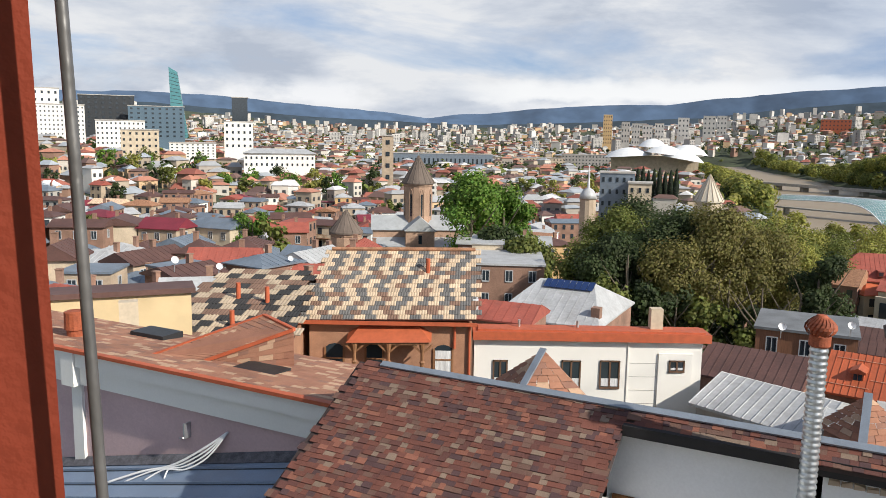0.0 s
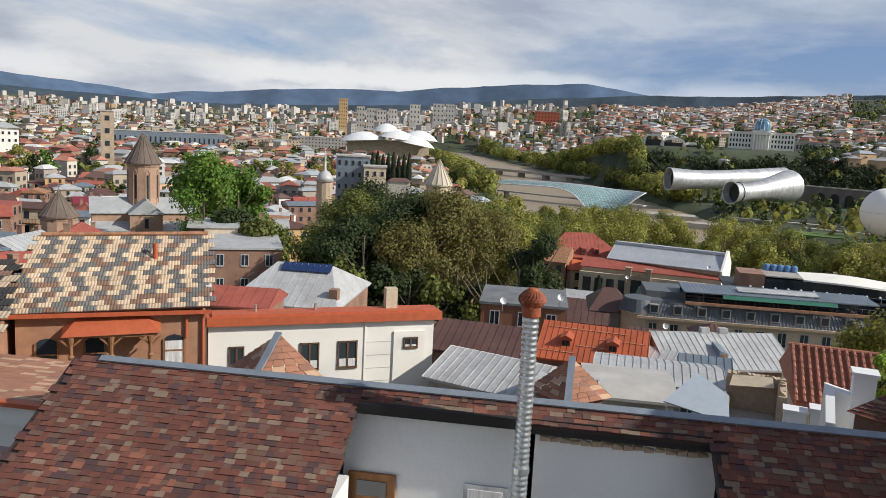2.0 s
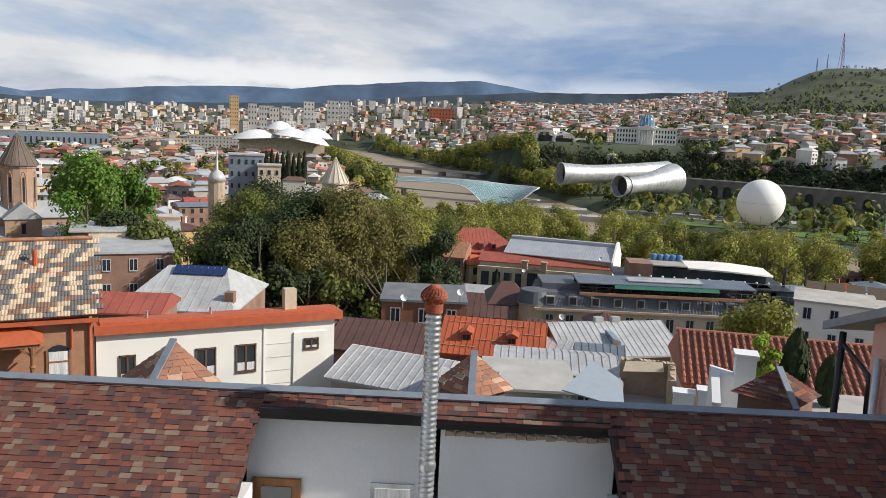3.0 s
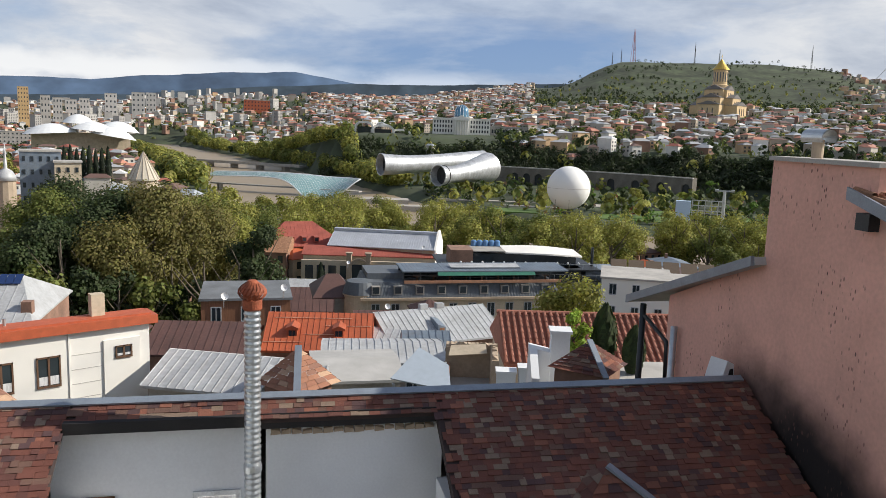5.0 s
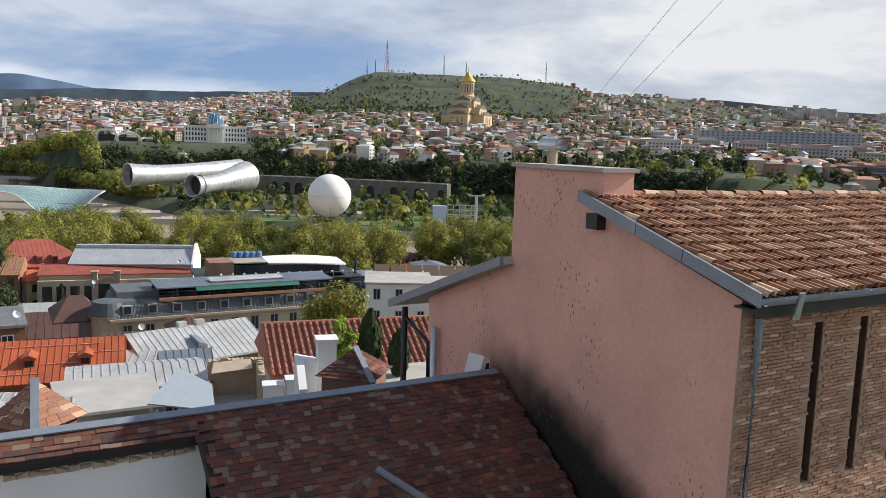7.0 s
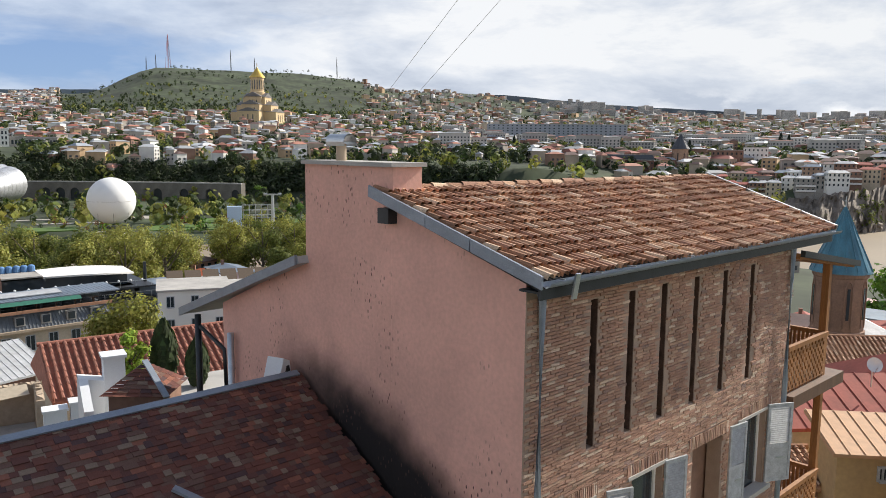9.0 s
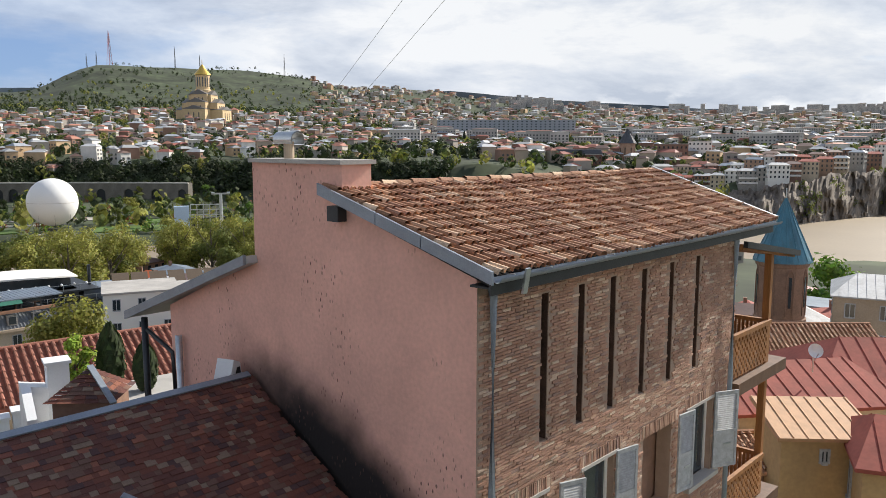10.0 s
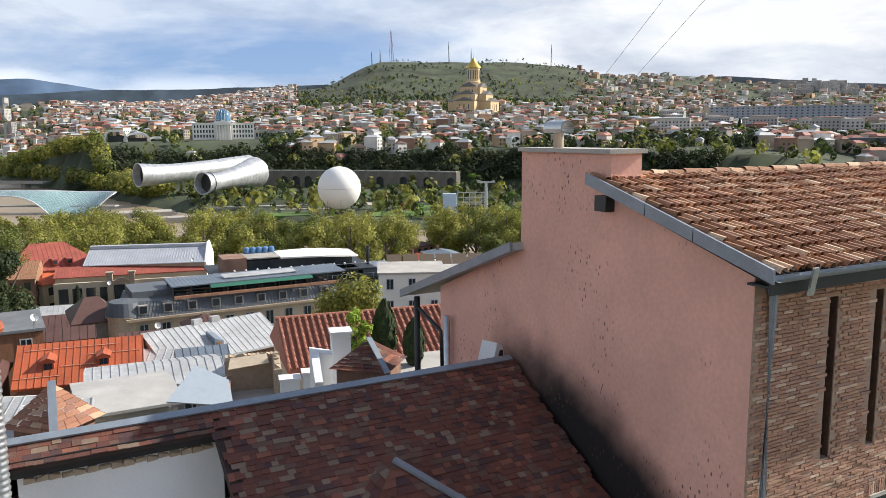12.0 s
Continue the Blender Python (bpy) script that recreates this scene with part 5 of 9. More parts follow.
for _ in range(1500):
    az = trng.uniform(30, 76)
    r0 = table([(30, 720), (34, 715), (47, 675), (58, 620), (66, 580), (78, 530)], az)
    p = pol(az, r0 + trng.uniform(-16, 22))
    clump(p.x, p.y, trng.uniform(5, 9), trng.choice([LEAF_SHADED, LEAF_SHADED, LEAF_SHADED, LEAF_DARK]), 50, 0.5)
for _ in range(260):
    az = trng.uniform(90, 112)
    r0 = table([(78, 525), (90, 560), (103, 592), (112, 640)], az)
    p = pol(az, r0 + trng.uniform(-4, 26))
    clump(p.x, p.y, trng.uniform(3, 7), trng.choice([LEAF_DARK, LEAF, LEAF_OLIVE]), 16)
RUSSET = leaf_mat("russet_shrubs", (0.20, 0.085, 0.035))
wood_leaves[RUSSET], wood_leaves[LEAF_BRIGHT] = Mesh(), Mesh()
for _ in range(1100):
    az, d = trng.uniform(33, 66), trng.uniform(370, 620)
    p = pol(az, d)
    if river_distance(p.x, p.y) > 70 and noise.noise(Vector((p.x / 22, p.y / 22, 6))) > -0.05:
        clump(p.x, p.y, trng.choice((1.6, 2.2, 3.0, 5.0)), trng.choice([LEAF_DARK, LEAF, LEAF_OLIVE, LEAF_BRIGHT, RUSSET, LEAF_DARK]), 40, 0.6)
for _ in range(640):
    s = trng.random()
    i = trng.choice([0, 1, 2])
    a, b = RIVER_XY[i], RIVER_XY[i + 1]
    q = a.lerp(b, s)
    n = Vector((-(b - a).y, (b - a).x)).normalized() * trng.choice([-1, 1]) * trng.uniform(64, 85)
    clump(q.x + n.x, q.y + n.y, trng.uniform(11, 17), trng.choice([LEAF_OLIVE, LEAF, LEAF_OLIVE]), 140, 0.38)
for _ in range(2600):
    az, d = trng.uniform(44, 82), trng.uniform(1900, 3050)
    p = pol(az, d)
    if noise.noise(Vector((p.x / 140, p.y / 140, 2))) > 0.0:
        clump(p.x, p.y, trng.uniform(5, 11), trng.choice([LEAF_DARK, LEAF_SHADED, LEAF_SHADED]), 16)
for mt, m in wood_leaves.items():
    tagged(new("distant_woods", m.data("distant_woods", mt)), "distant trees among the houses and along the river", "trees", kind="stuff")

# ---- houses just beyond the near block ----
def curve_points(pts, n=5):
    """A rounded line through some places."""
    p = [Vector(q) for q in pts]
    out = []
    for i in range(len(p) - 1):
        a, b, c, d = p[max(i - 1, 0)], p[i], p[i + 1], p[min(i + 2, len(p) - 1)]
        for k in range(n):
            t = k / n
            out.append(0.5 * ((2 * b) + (c - a) * t + (2 * a - 5 * b + 4 * c - d) * t * t + (3 * b - a - 3 * c + d) * t ** 3))
    return out + [p[-1]]


def roofed(x, y, w, d, yaw, ze, zr, roof, wall, hip=0.0, seam=0.8, name="house", label=None, windows=True, chimney=False, group="roofs below the balcony"):
    base = ground_z(x, y)
    return house(x, y, w - 0.6, d - 0.6, ze - base - 0.1, yaw, roof, wall, rise=zr - ze, hip=hip, base=base, seam=seam, over=0.3, name=name, label=label, windows=windows, chimney=chimney, group=group)


roofed(22.6, 53.4, 7.0, 8.0, -36, -15.8, -14.4, SHEET_BROWN, OLD_BRICK, seam=0.55, label="brick house with a dark brown seamed sheet roof")
part("door_canopy", Mesh().slab([(-1.5, -5.2, -17.6), (1.4, -5.2, -17.6), (1.4, -3.7, -16.9), (-1.5, -3.7, -16.9)], 0.06), SHEET_BROWN, thing("sheet_canopy", "brown sheet canopy over a doorway", "canopy", m=pose(22.6, 53.4, 0, 0, 0, -36)))
roofed(17.0, 60.5, 6.5, 6.0, -36, -16.2, -15.0, SHEET_BROWN, OLD_BRICK, hip=2.0, seam=0.55, label="low house with a faded brown hipped sheet roof")
orange = roofed(31.5, 52.1, 8.2, 8.0, -36, -16.6, -14.6, SHEET_ORANGE, OLD_BRICK, seam=0.45, label="house with a bright orange-red seamed sheet roof and two dormers")
zo = -16.6 - ground_z(31.5, 52.1)
for xx in (-2.0, 1.5):
    dm = part("dormer", Mesh().box(xx - 0.36, xx + 0.36, -2.5, -0.8, zo + 0.55, zo + 1.35), SHEET_ORANGE, orange)
    part("dormer_roof", gable_roof(1.9, 0.86, 0, 0.22, 0.06).moved(pose(xx, -1.68, zo + 1.37, 0, 0, 90)), SHEET_ORANGE, orange)
    part("dormer_pane", Mesh().box(xx - 0.26, xx - 0.02, -2.54, -2.5, zo + 0.65, zo + 1.28).box(xx + 0.02, xx + 0.26, -2.54, -2.5, zo + 0.65, zo + 1.28), GLASS, dm)
PALE_STRIP = mat("sun_bleached_strip", (0.62, 0.36, 0.24), 0.7, vary=0.15)
for yy, x0, x1 in ((-3.2, -4.1, -1.2), (-1.5, 0.4, 3.9), (-2.4, -1.2, 1.9), (-0.7, -3.6, 2.4)):
    zz = zo + 2.0 * (1 - abs(yy) / 4.0) + 0.045
    part("lap_joint", Mesh().box(x0, x1, yy - 0.03, yy + 0.03, zz, zz + 0.03), PALE_STRIP, orange, "pale lapped sheet joint")
roofed(39.9, 56.4, 4.4, 7.0, -33, -17.5, -16.3, SHEET_BROWN, OLD_BRICK, seam=0.5)
big = roofed(40.5, 49.8, 10.2, 8.5, -13, -16.6, -14.85, SHEET, OLD_BRICK, seam=0.5, label="brick house with a large pale grey seamed sheet roof")
zo = -16.6 - ground_z(40.5, 49.8)
dm = part("dormer", Mesh().hexa([(-0.65, -3.1, zo + 0.3), (0.05, -3.1, zo + 0.3), (0.05, -1.6, zo + 0.3), (-0.65, -1.6, zo + 0.3)], [(-0.65, -3.1, zo + 1.1), (0.05, -3.1, zo + 0.85), (0.05, -1.6, zo + 1.2), (-0.65, -1.6, zo + 1.45)]), SHEET_BLUE, big)
part("dormer_pane", Mesh().box(-0.5, -0.1, -3.14, -3.1, zo + 0.42, zo + 0.82), BROWN_WOOD, dm)
for xx in (-0.9, 0.6):
    part("roof_vent", Mesh().box(xx, xx + 0.7, -0.2, 0.3, zo + 1.6, zo + 2.1), SHEET, big)
roofed(35.9, 48.4, 4.4, 5.0, -50, -16.5, -15.7, SHEET, OLD_BRICK, seam=0.5)
roofed(30.2, 42.0, 8.2, 6.0, -33, -15.0, -14.4, SHEET, GREY_WALL, seam=0.5, label="low house with a patched pale ribbed sheet roof")
roofed(36.0, 44.6, 3.6, 3.4, -33, -15.9, -15.0, SHEET_BLUE, OLD_BRICK, seam=0.5)
roofed(18.2, 40.4, 6.6, 6.6, -49, -14.0, -12.9, SHEET, GREY_WALL, seam=0.5, label="low grey house with a pale ribbed sheet roof")
roofed(24.2, 36.3, 5.0, 6.0, -28, -13.5, -13.1, mat("bleached_sheet", (0.43, 0.42, 0.40), 0.8, vary=0.12, scale=0.8, dirt=0.35, dirt_colour=(0.34, 0.33, 0.30)), GREY_WALL, seam=0, label="shed with a bleached flat sheet roof")
roofed(19.5, 34.5, 3.0, 3.0, -35, -12.8, -12.3, SHEET, GREY_WALL, seam=0.5)
lean = thing("lean_to_roof", "pale blue sheet lean-to roof over a yard", "roof", m=pose(24.0, 29.9, 0, 0, 0, -40))
part("sheet", Mesh().slab([(-1.55, -0.5, -12.43), (1.5, -0.9, -12.83), (1.35, 0.5, -11.95), (-0.2, 1.4, -11.32)], 0.08), mat("pale_blue_sheet", (0.42, 0.48, 0.54), 0.5, 0.1, vary=0.05), lean)
for cx, cy in ((-1.4, -0.3), (1.45, -0.75), (1.2, 0.8), (-0.2, 0.9)):
    part("post", Mesh().box(cx - 0.06, cx + 0.06, cy - 0.06, cy + 0.06, -22, -11.9 if cy > 0 else -12.75), GREY_WOOD, lean)
ruin = thing("stone_ruin", "roofless crumbling stone and brick house shell", "ruin", m=pose(28.9, 31.6, -21, 0, 0, -42))
part("back_wall", Mesh().box(-1.5, 1.4, 1.4, 1.8, 0, 8.5), STONE, ruin)
part("side_wall", Mesh().box(1.1, 1.5, -1.4, 1.4, 0, 8.6), STONE, ruin)
part("low_wall", Mesh().box(-1.6, -1.2, -1.4, 1.4, 0, 7.6), OLD_BRICK, ruin)
part("floor_slab", Mesh().box(-1.2, 1.1, -1.4, 1.4, 6.4, 6.7), CONCRETE, ruin)
rq = random.Random(4)
for i in range(12):
    part("stone_block", Mesh().hexa([(0, 0, 0), (0.28, 0, 0), (0.28, 0.36, 0), (0, 0.36, 0)], [(0.03, 0.02, rq.uniform(0.08, 0.35)), (0.25, 0.03, rq.uniform(0.08, 0.35)), (0.27, 0.33, 0.2), (0.02, 0.34, 0.25)]), STONE, ruin, m=pose(-1.5 + i * 0.25, 1.42, 8.5))
for i in range(9):
    part("stone_block", Mesh().hexa([(0, 0, 0), (0.34, 0, 0), (0.34, 0.3, 0), (0, 0.3, 0)], [(0.03, 0.02, rq.uniform(0.05, 0.3)), (0.3, 0.03, rq.uniform(0.05, 0.3)), (0.3, 0.28, 0.2), (0.02, 0.28, 0.15)]), STONE, ruin, m=pose(1.12, -1.3 + i * 0.3, 8.6))
part("cloth", Mesh().slab([(-1.3, 0.6, 8.2), (0.9, 0.7, 8.4), (0.8, 1.4, 8.75), (-1.2, 1.4, 8.6)], 0.05), CREAM, ruin, "crumpled pale tarpaulin")
for k, (xx, ww, hh) in enumerate(((-1.1, 0.9, 0.0), (0.0, 0.7, 0.25), (0.9, 0.8, -0.1))):
    solid("white_parapet_block", Mesh().box(-ww / 2, ww / 2, -0.35, 0.35, -20, -11.4 + hh).box(-ww / 2 - 0.06, ww / 2 + 0.06, -0.41, 0.41, -11.4 + hh, -11.3 + hh), WHITE_PLASTER, "white rendered roof parapet block", "parapet", "white parapets", m=pose(*pol(46.6 + xx * 1.35, 36.5).xy, 0, 0, 0, -42))

# barrel-tiled roof
def barrel_roof(name, label, x, y, w, d, yaw, ze, zr, wall, material, step=0.3, both=False):
    base = ground_z(x, y)
    t = thing(name, label, "house", m=pose(x, y, 0, 0, 0, yaw))
    part("wall", Mesh().box(-w / 2 + 0.3, w / 2 - 0.3, -d / 2 + 0.3, d / 2 - 0.3, base - 2, ze - 0.1), wall, t)
    part("roof_deck", gable_roof(w - 0.2, d, ze - 0.05, zr - ze, 0.0), material, t)
    n = int(w / step)
    strip = Mesh()
    rows = 9
    for r in range(rows):
        y0, y1 = -d / 2 * (1 - r / rows), -d / 2 * (1 - (r + 1.08) / rows)
        z0, z1 = lerp(ze, zr, r / rows) + 0.05, lerp(ze, zr, (r + 1.0) / rows) + 0.02
        for k in range(5):
            a, b = math.pi * k / 5, math.pi * (k + 1) / 5
            q = step * 0.34
            strip.poly((-math.cos(a) * q, y0, z0 + math.sin(a) * q), (-math.cos(b) * q, y0, z0 + math.sin(b) * q), (-math.cos(b) * q * 0.85, y1, z1 + math.sin(b) * q * 0.85), (-math.cos(a) * q * 0.85, y1, z1 + math.sin(a) * q * 0.85))
    data = strip.data("tile_strip", material, True)
    for i in range(n):
        part("tile_strip", data, None, t, m=pose(-w / 2 + step * (i + 0.5), 0, 0))
    part("ridge_tiles", Mesh().tube([(-w / 2, 0, zr), (w / 2, 0, zr)], 0.13, 8), material, t)
    return t


barrel_roof("tiled_house", "house with a red-brown barrel tile roof", 38.4, 31.4, 11.4, 8.8, -37.5, -13.4, -11.3, CREAM, CLAY_RED, step=0.4)
terrace = tagged(new("garden_terrace", Mesh().box(-2.6, 3.2, -1.8, 1.8, -24, -11.9).data("garden_terrace", CONCRETE)), "walled garden terrace with small evergreens", "terrace", kind="structure")
terrace.matrix_basis = pose(32.2, 23.4, 0, 0, 0, -36)
cypress(*(pol(52.15, 40.2).xy), 3.2, 0.68, z=-11.95, leaf=LEAF_DARK)
cypress(*(pol(54.35, 39.6).xy), 2.35, 0.58, z=-11.95, leaf=LEAF_DARK)
tree(*(pol(49.9, 39.5).xy), 3.2, 0.85, 31, LEAF_SPRING, 1500, 0.09, z=-11.9, label="small bright green shrub tree on the terrace")
tree(*(pol(41.6, 27.5).xy), 7.6, 1.5, 32, LEAF_DARK, 900, 0.12, z=-16.2, label="dark green shrub growing between the roofs")
# solar house, flat-roofed houses
sol = roofed(12.5, 75.9, 10.5, 13.4, -27, -16.6, -13.8, SHEET, OLD_BRICK, hip=2.5, label="brick house with pale grey hipped sheet roof and solar panels")
zo = -16.6 - ground_z(12.5, 75.9)
for i in range(8):
    part("solar_panel", Mesh().slab([(-1.9 + i * 0.62, -1.6, zo + 2.35), (-1.33 + i * 0.62, -1.6, zo + 2.35), (-1.33 + i * 0.62, -0.4, zo + 2.95), (-1.9 + i * 0.62, -0.4, zo + 2.95)], 0.06),
         mat("solar_cell", (0.02, 0.045, 0.14), 0.2, 0.2, vary=0.1), sol, "dark blue glossy solar panel")
part("corner_stack", Mesh().box(4.0, 4.8, -5.2, -4.3, zo - 0.5, zo + 1.5), OLD_BRICK, sol)
house(9.7, 112, 9, 26, 10, -4, SHEET, OLD_BRICK, rise=0.3, base=-26.2, label="long brick shed with a pale grey flat sheet roof", group="roofs below the balcony")
house(7.0, 116, 4.5, 9, 11, -4, SHEET, CREAM, rise=0.3, base=-26.2, windows=False, label="raised plaster end with a pale sheet roof", group="roofs below the balcony")
house(11.5, 140, 16, 12, 9.0, -6, SHEET, OLD_BRICK, rise=1.0, label="low brick hall with a pale sheet roof")
roofed(6.0, 67.3, 6.0, 6.0, -23, -15.3, -14.2, SHEET_RED, OLD_BRICK)
SLATE_FLAT = mat("grey_felt", (0.16, 0.17, 0.18), 0.7, vary=0.2, scale=0.5, dirt=0.3)
timber = roofed(34.9, 72.5, 9.0, 9.0, -26, -16.9, -16.7, SLATE_FLAT, mat("timber_cladding", (0.24, 0.11, 0.06), 0.8, vary=0.2, scale=3, stretch=(6, 6, 0.3)), seam=0, label="flat-roofed house clad in brown timber")


def dish(x, y, z, turn, r=0.34):
    t = thing("satellite_dish", "white satellite dish on a short pole", "satellite dish", "rooftop satellite dishes", m=pose(x, y, z, 0, 0, turn))
    part("pole", Mesh().tube([(0, 0.25, -0.9), (0, 0.25, 0.1)], 0.04, 6), GALV, t)
    part("bowl", Mesh().lathe([(0.02, 0), (r * 0.5, 0.05), (r * 0.85, 0.15), (r, 0.22)], 18, caps=False).moved(pose(0, 0.2, 0.1, 65, 0, 0)), WHITE_PLASTER, t, smooth=True)
    part("feed_arm", Mesh().tube([(0, 0.1, -0.3), (0, -0.35, 0.15)], 0.02, 5), GALV, t)


for a, d, z in ((24.2, 70.5, -15.5), (28.4, 74, -15.5), (38.5, 148, -22.6), (33, 140, -24.5), (101.5, 39.5, -9.7), (-19, 70, -11), (-16, 78, -13), (-11, 95, -15), (36, 88, -20.5)):
    dish(*pol(a, d).xy, z, -a + 20)

# mansard building with a covered terrace on top
SLATE = mat("slate_mansard", (0.12, 0.135, 0.15), 0.6, 0.1, vary=0.12)
man = thing("mansard_building", "long pale three-storey building with grey mansard and roof terrace", "building", m=pose(68.4, 78.4, 1.1, 0, 0, -27))
part("wall", Mesh().box(-13, 13, -4, 5, -36, -22.6), CREAM, man)
part("mansard", Mesh().hexa([(-13.3, -4.3, -22.6), (13.3, -4.3, -22.6), (13.3, 5.3, -22.6), (-13.3, 5.3, -22.6)], [(-12.6, -3.4, -20.7), (12.6, -3.4, -20.7), (12.6, 5, -20.7), (-12.6, 5, -20.7)]), SLATE, man)
ms = Mesh()
for i in range(66):
    xx = -13.1 + i * 0.4
    ms.beam((xx, -4.33, -22.55), (xx * 0.95, -3.42, -20.7), 0.05, 0.05)
part("mansard_seams", ms, SLATE, man)
part("cornice", Mesh().box(-13.6, 13.6, -4.6, 5.5, -22.9, -22.6).box(-13.2, 13.2, -4.2, -4.0, -25.9, -25.6), STONE, man)
for i in range(9):
    xx = -11.6 + i * 2.85
    dmr = part("dormer", Mesh().box(xx - 0.55, xx + 0.55, -4.22, -3.3, -22.2, -21.1), GREY_WALL, man, "grey window surround")
    part("dormer_pane", Mesh().box(xx - 0.4, xx + 0.4, -4.26, -4.22, -22.05, -21.2), GLASS, dmr)
for i in range(10):
    for zz in (-25.3, -28.9):
        add_window(man, -11.6 + i * 2.55, -4.03, zz, 1.1, 1.9, 0)
part("upper_floor", Mesh().box(-12.4, -7.6, -1.5, 4.6, -20.7, -19.9), SLATE, man)
part("terrace_edge", Mesh().box(-8.0, 13.2, -4.35, -4.1, -20.75, -20.4), TERRACOTTA_WALL, man, "planted terracotta terrace edge")
part("terrace_roof", Mesh().slab([(-8.2, -3.8, -19.25), (14.4, -3.8, -19.25), (14.4, 1.4, -19.05), (-8.2, 1.4, -19.05)], 0.14), SHEET_BLUE, man)
rs = Mesh()
for i in range(46):
    rs.beam((-8.1 + i * 0.5, -3.8, -19.24), (-8.1 + i * 0.5, 1.4, -19.04), 0.04, 0.05)
part("terrace_roof_seams", rs, SHEET_BLUE, man)
part("upper_skylight", Mesh().slab([(-1.5, -2.4, -19.0), (8.0, -2.4, -19.0), (8.0, -0.6, -18.8), (-1.5, -0.6, -18.8)], 0.1), SHEET, man)
part("awning", Mesh().slab([(-3.6, -4.3, -19.75), (9.6, -4.3, -19.75), (9.6, -3.7, -19.3), (-3.6, -3.7, -19.3)], 0.05), mat("green_awning", (0.02, 0.13, 0.09), 0.8), man, "dark green canvas awning")
for i in range(11):
    part("terrace_post", Mesh().box(-8.1 + i * 2.2, -7.97 + i * 2.2, -3.85, -3.7, -20.7, -19.35), STEEL_DARK, man)
part("railing", Mesh().box(-8.2, 14, -4.12, -4.07, -19.75, -19.68).box(-8.2, 14, -4.12, -4.07, -20.1, -20.06), STEEL_DARK, man)
part("terrace_glazing", Mesh().box(-8.0, 13.8, 0.5, 0.6, -20.7, -19.2), GLASS, man)
for i in range(9):
    part("table", Mesh().box(-6.6 + i * 2.2, -5.6 + i * 2.2, -3.2, -2.4, -20.05, -19.95).box(-6.2 + i * 2.2, -6.0 + i * 2.2, -2.9, -2.7, -20.7, -20.05), DARK_WOOD, man)
part("round_corner", Mesh().lathe([(2.2, -36), (2.2, -22.6), (2.4, -22.5), (2.4, -22.3)], 24, (-13.2, -1.9)), CREAM, man, "rounded pale corner bay")
part("corner_roof", Mesh().lathe([(2.45, -22.3), (1.9, -20.75), (0.3, -20.5)], 24, (-13.2, -1.9)), SLATE, man)
part("side_annex", Mesh().box(-19, -14.6, -1.5, 6, -36, -22.9), GREY_WALL, man)
part("annex_roof", gable_roof(5.0, 8.2, -22.9, 2.3, 0.3, 2.0).moved(pose(-16.6, 2.2, 0)), SHEET_BROWN, man)
roofed(58.5, 72.0, 4.6, 4.6, -27, -21.6, -20.4, SHEET_BROWN, OLD_BRICK, hip=2.2, windows=False, seam=0.5, group="roofs below the market", label="small brick annex with a brown hipped sheet roof")
# glass terrace restaurant
res = thing("terrace_restaurant", "dark glazed rooftop restaurant with curved pale canopy", "building", m=pose(101.0, 100.0, 0, 0, 0, -33))
part("base", Mesh().box(-12, 12, -6, 8, -40, -25.5), GREY_WALL, res)
part("glazing", Mesh().box(-11, 11, -5.4, 7, -25.5, -23.6), GLASS, res)
for zf in (-25.5, -23.6):
    part("deck", Mesh().box(-14.4, 14, -7.2, 8, zf - 0.25, zf), STEEL_DARK, res)
    part("railing", Mesh().box(-14.4, 14, -7.2, -7.12, zf + 0.95, zf + 1.02), GALV, res)
    for i in range(12):
        part("rail_post", Mesh().box(-14.3 + i * 2.5, -14.22 + i * 2.5, -7.2, -7.12, zf, zf + 0.98), GALV, res)
part("upper_glazing", Mesh().box(-8.4, 10.5, -3.4, 1.8, -23.6, -21.5), GLASS, res)
can = Mesh()
for i in range(12):
    a, b = i / 12, (i + 1) / 12
    za, zb = -20.9 + 0.35 * math.sin(math.pi * a) - 0.5 * a, -20.9 + 0.35 * math.sin(math.pi * b) - 0.5 * b
    ya, yb = -3.4 - 2.6 * math.sin(math.pi * (0.1 + 0.8 * a)), -3.4 - 2.6 * math.sin(math.pi * (0.1 + 0.8 * b))
    xa, xb = -2.6 + 14 * a, -2.6 + 14 * b
    can.hexa([(xa, ya, za - 0.5), (xb, yb, zb - 0.5), (xb, 2, zb - 0.4), (xa, 2, za - 0.4)], [(xa, ya, za - 0.25), (xb, yb, zb - 0.25), (xb, 2, zb + 0.05), (xa, 2, za + 0.05)])
part("canopy", can, WHITE_WALL, res, "pale curved canopy")
for i in range(5):
    part("water_tank", Mesh().lathe([(0.5, -21.0), (0.55, -20.9), (0.55, -20.1), (0.3, -19.9)], 12, (-7.4 + i * 1.1, 2.0)), mat("blue_tank_paint", (0.10, 0.22, 0.42), 0.5), res, "blue roof tank")
part("upper_deck", Mesh().box(-8.4, -2.6, -4, 3, -21.2, -21.0), GREY_WALL, res)
for i in range(13):
    part("globe_lamp", Mesh().lathe([(0.02, -22.75), (0.2, -22.6), (0.2, -22.4), (0.02, -22.25)], 10, (-11 + i * 1.9, -7.1)), WHITE_PLASTER, res)
part("black_flue", Mesh().tube([(13.6, -3, -40), (13.6, -3, -20.2)], 0.28, 10), STEEL_DARK, res)
part("side_terrace", Mesh().box(12, 19, -5, 3, -40, -24.2), SHEET_BLUE, res)
part("brick_stair_tower", Mesh().box(-12.4, -8.4, -4, 2, -40, -20.9), OLD_BRICK, res)
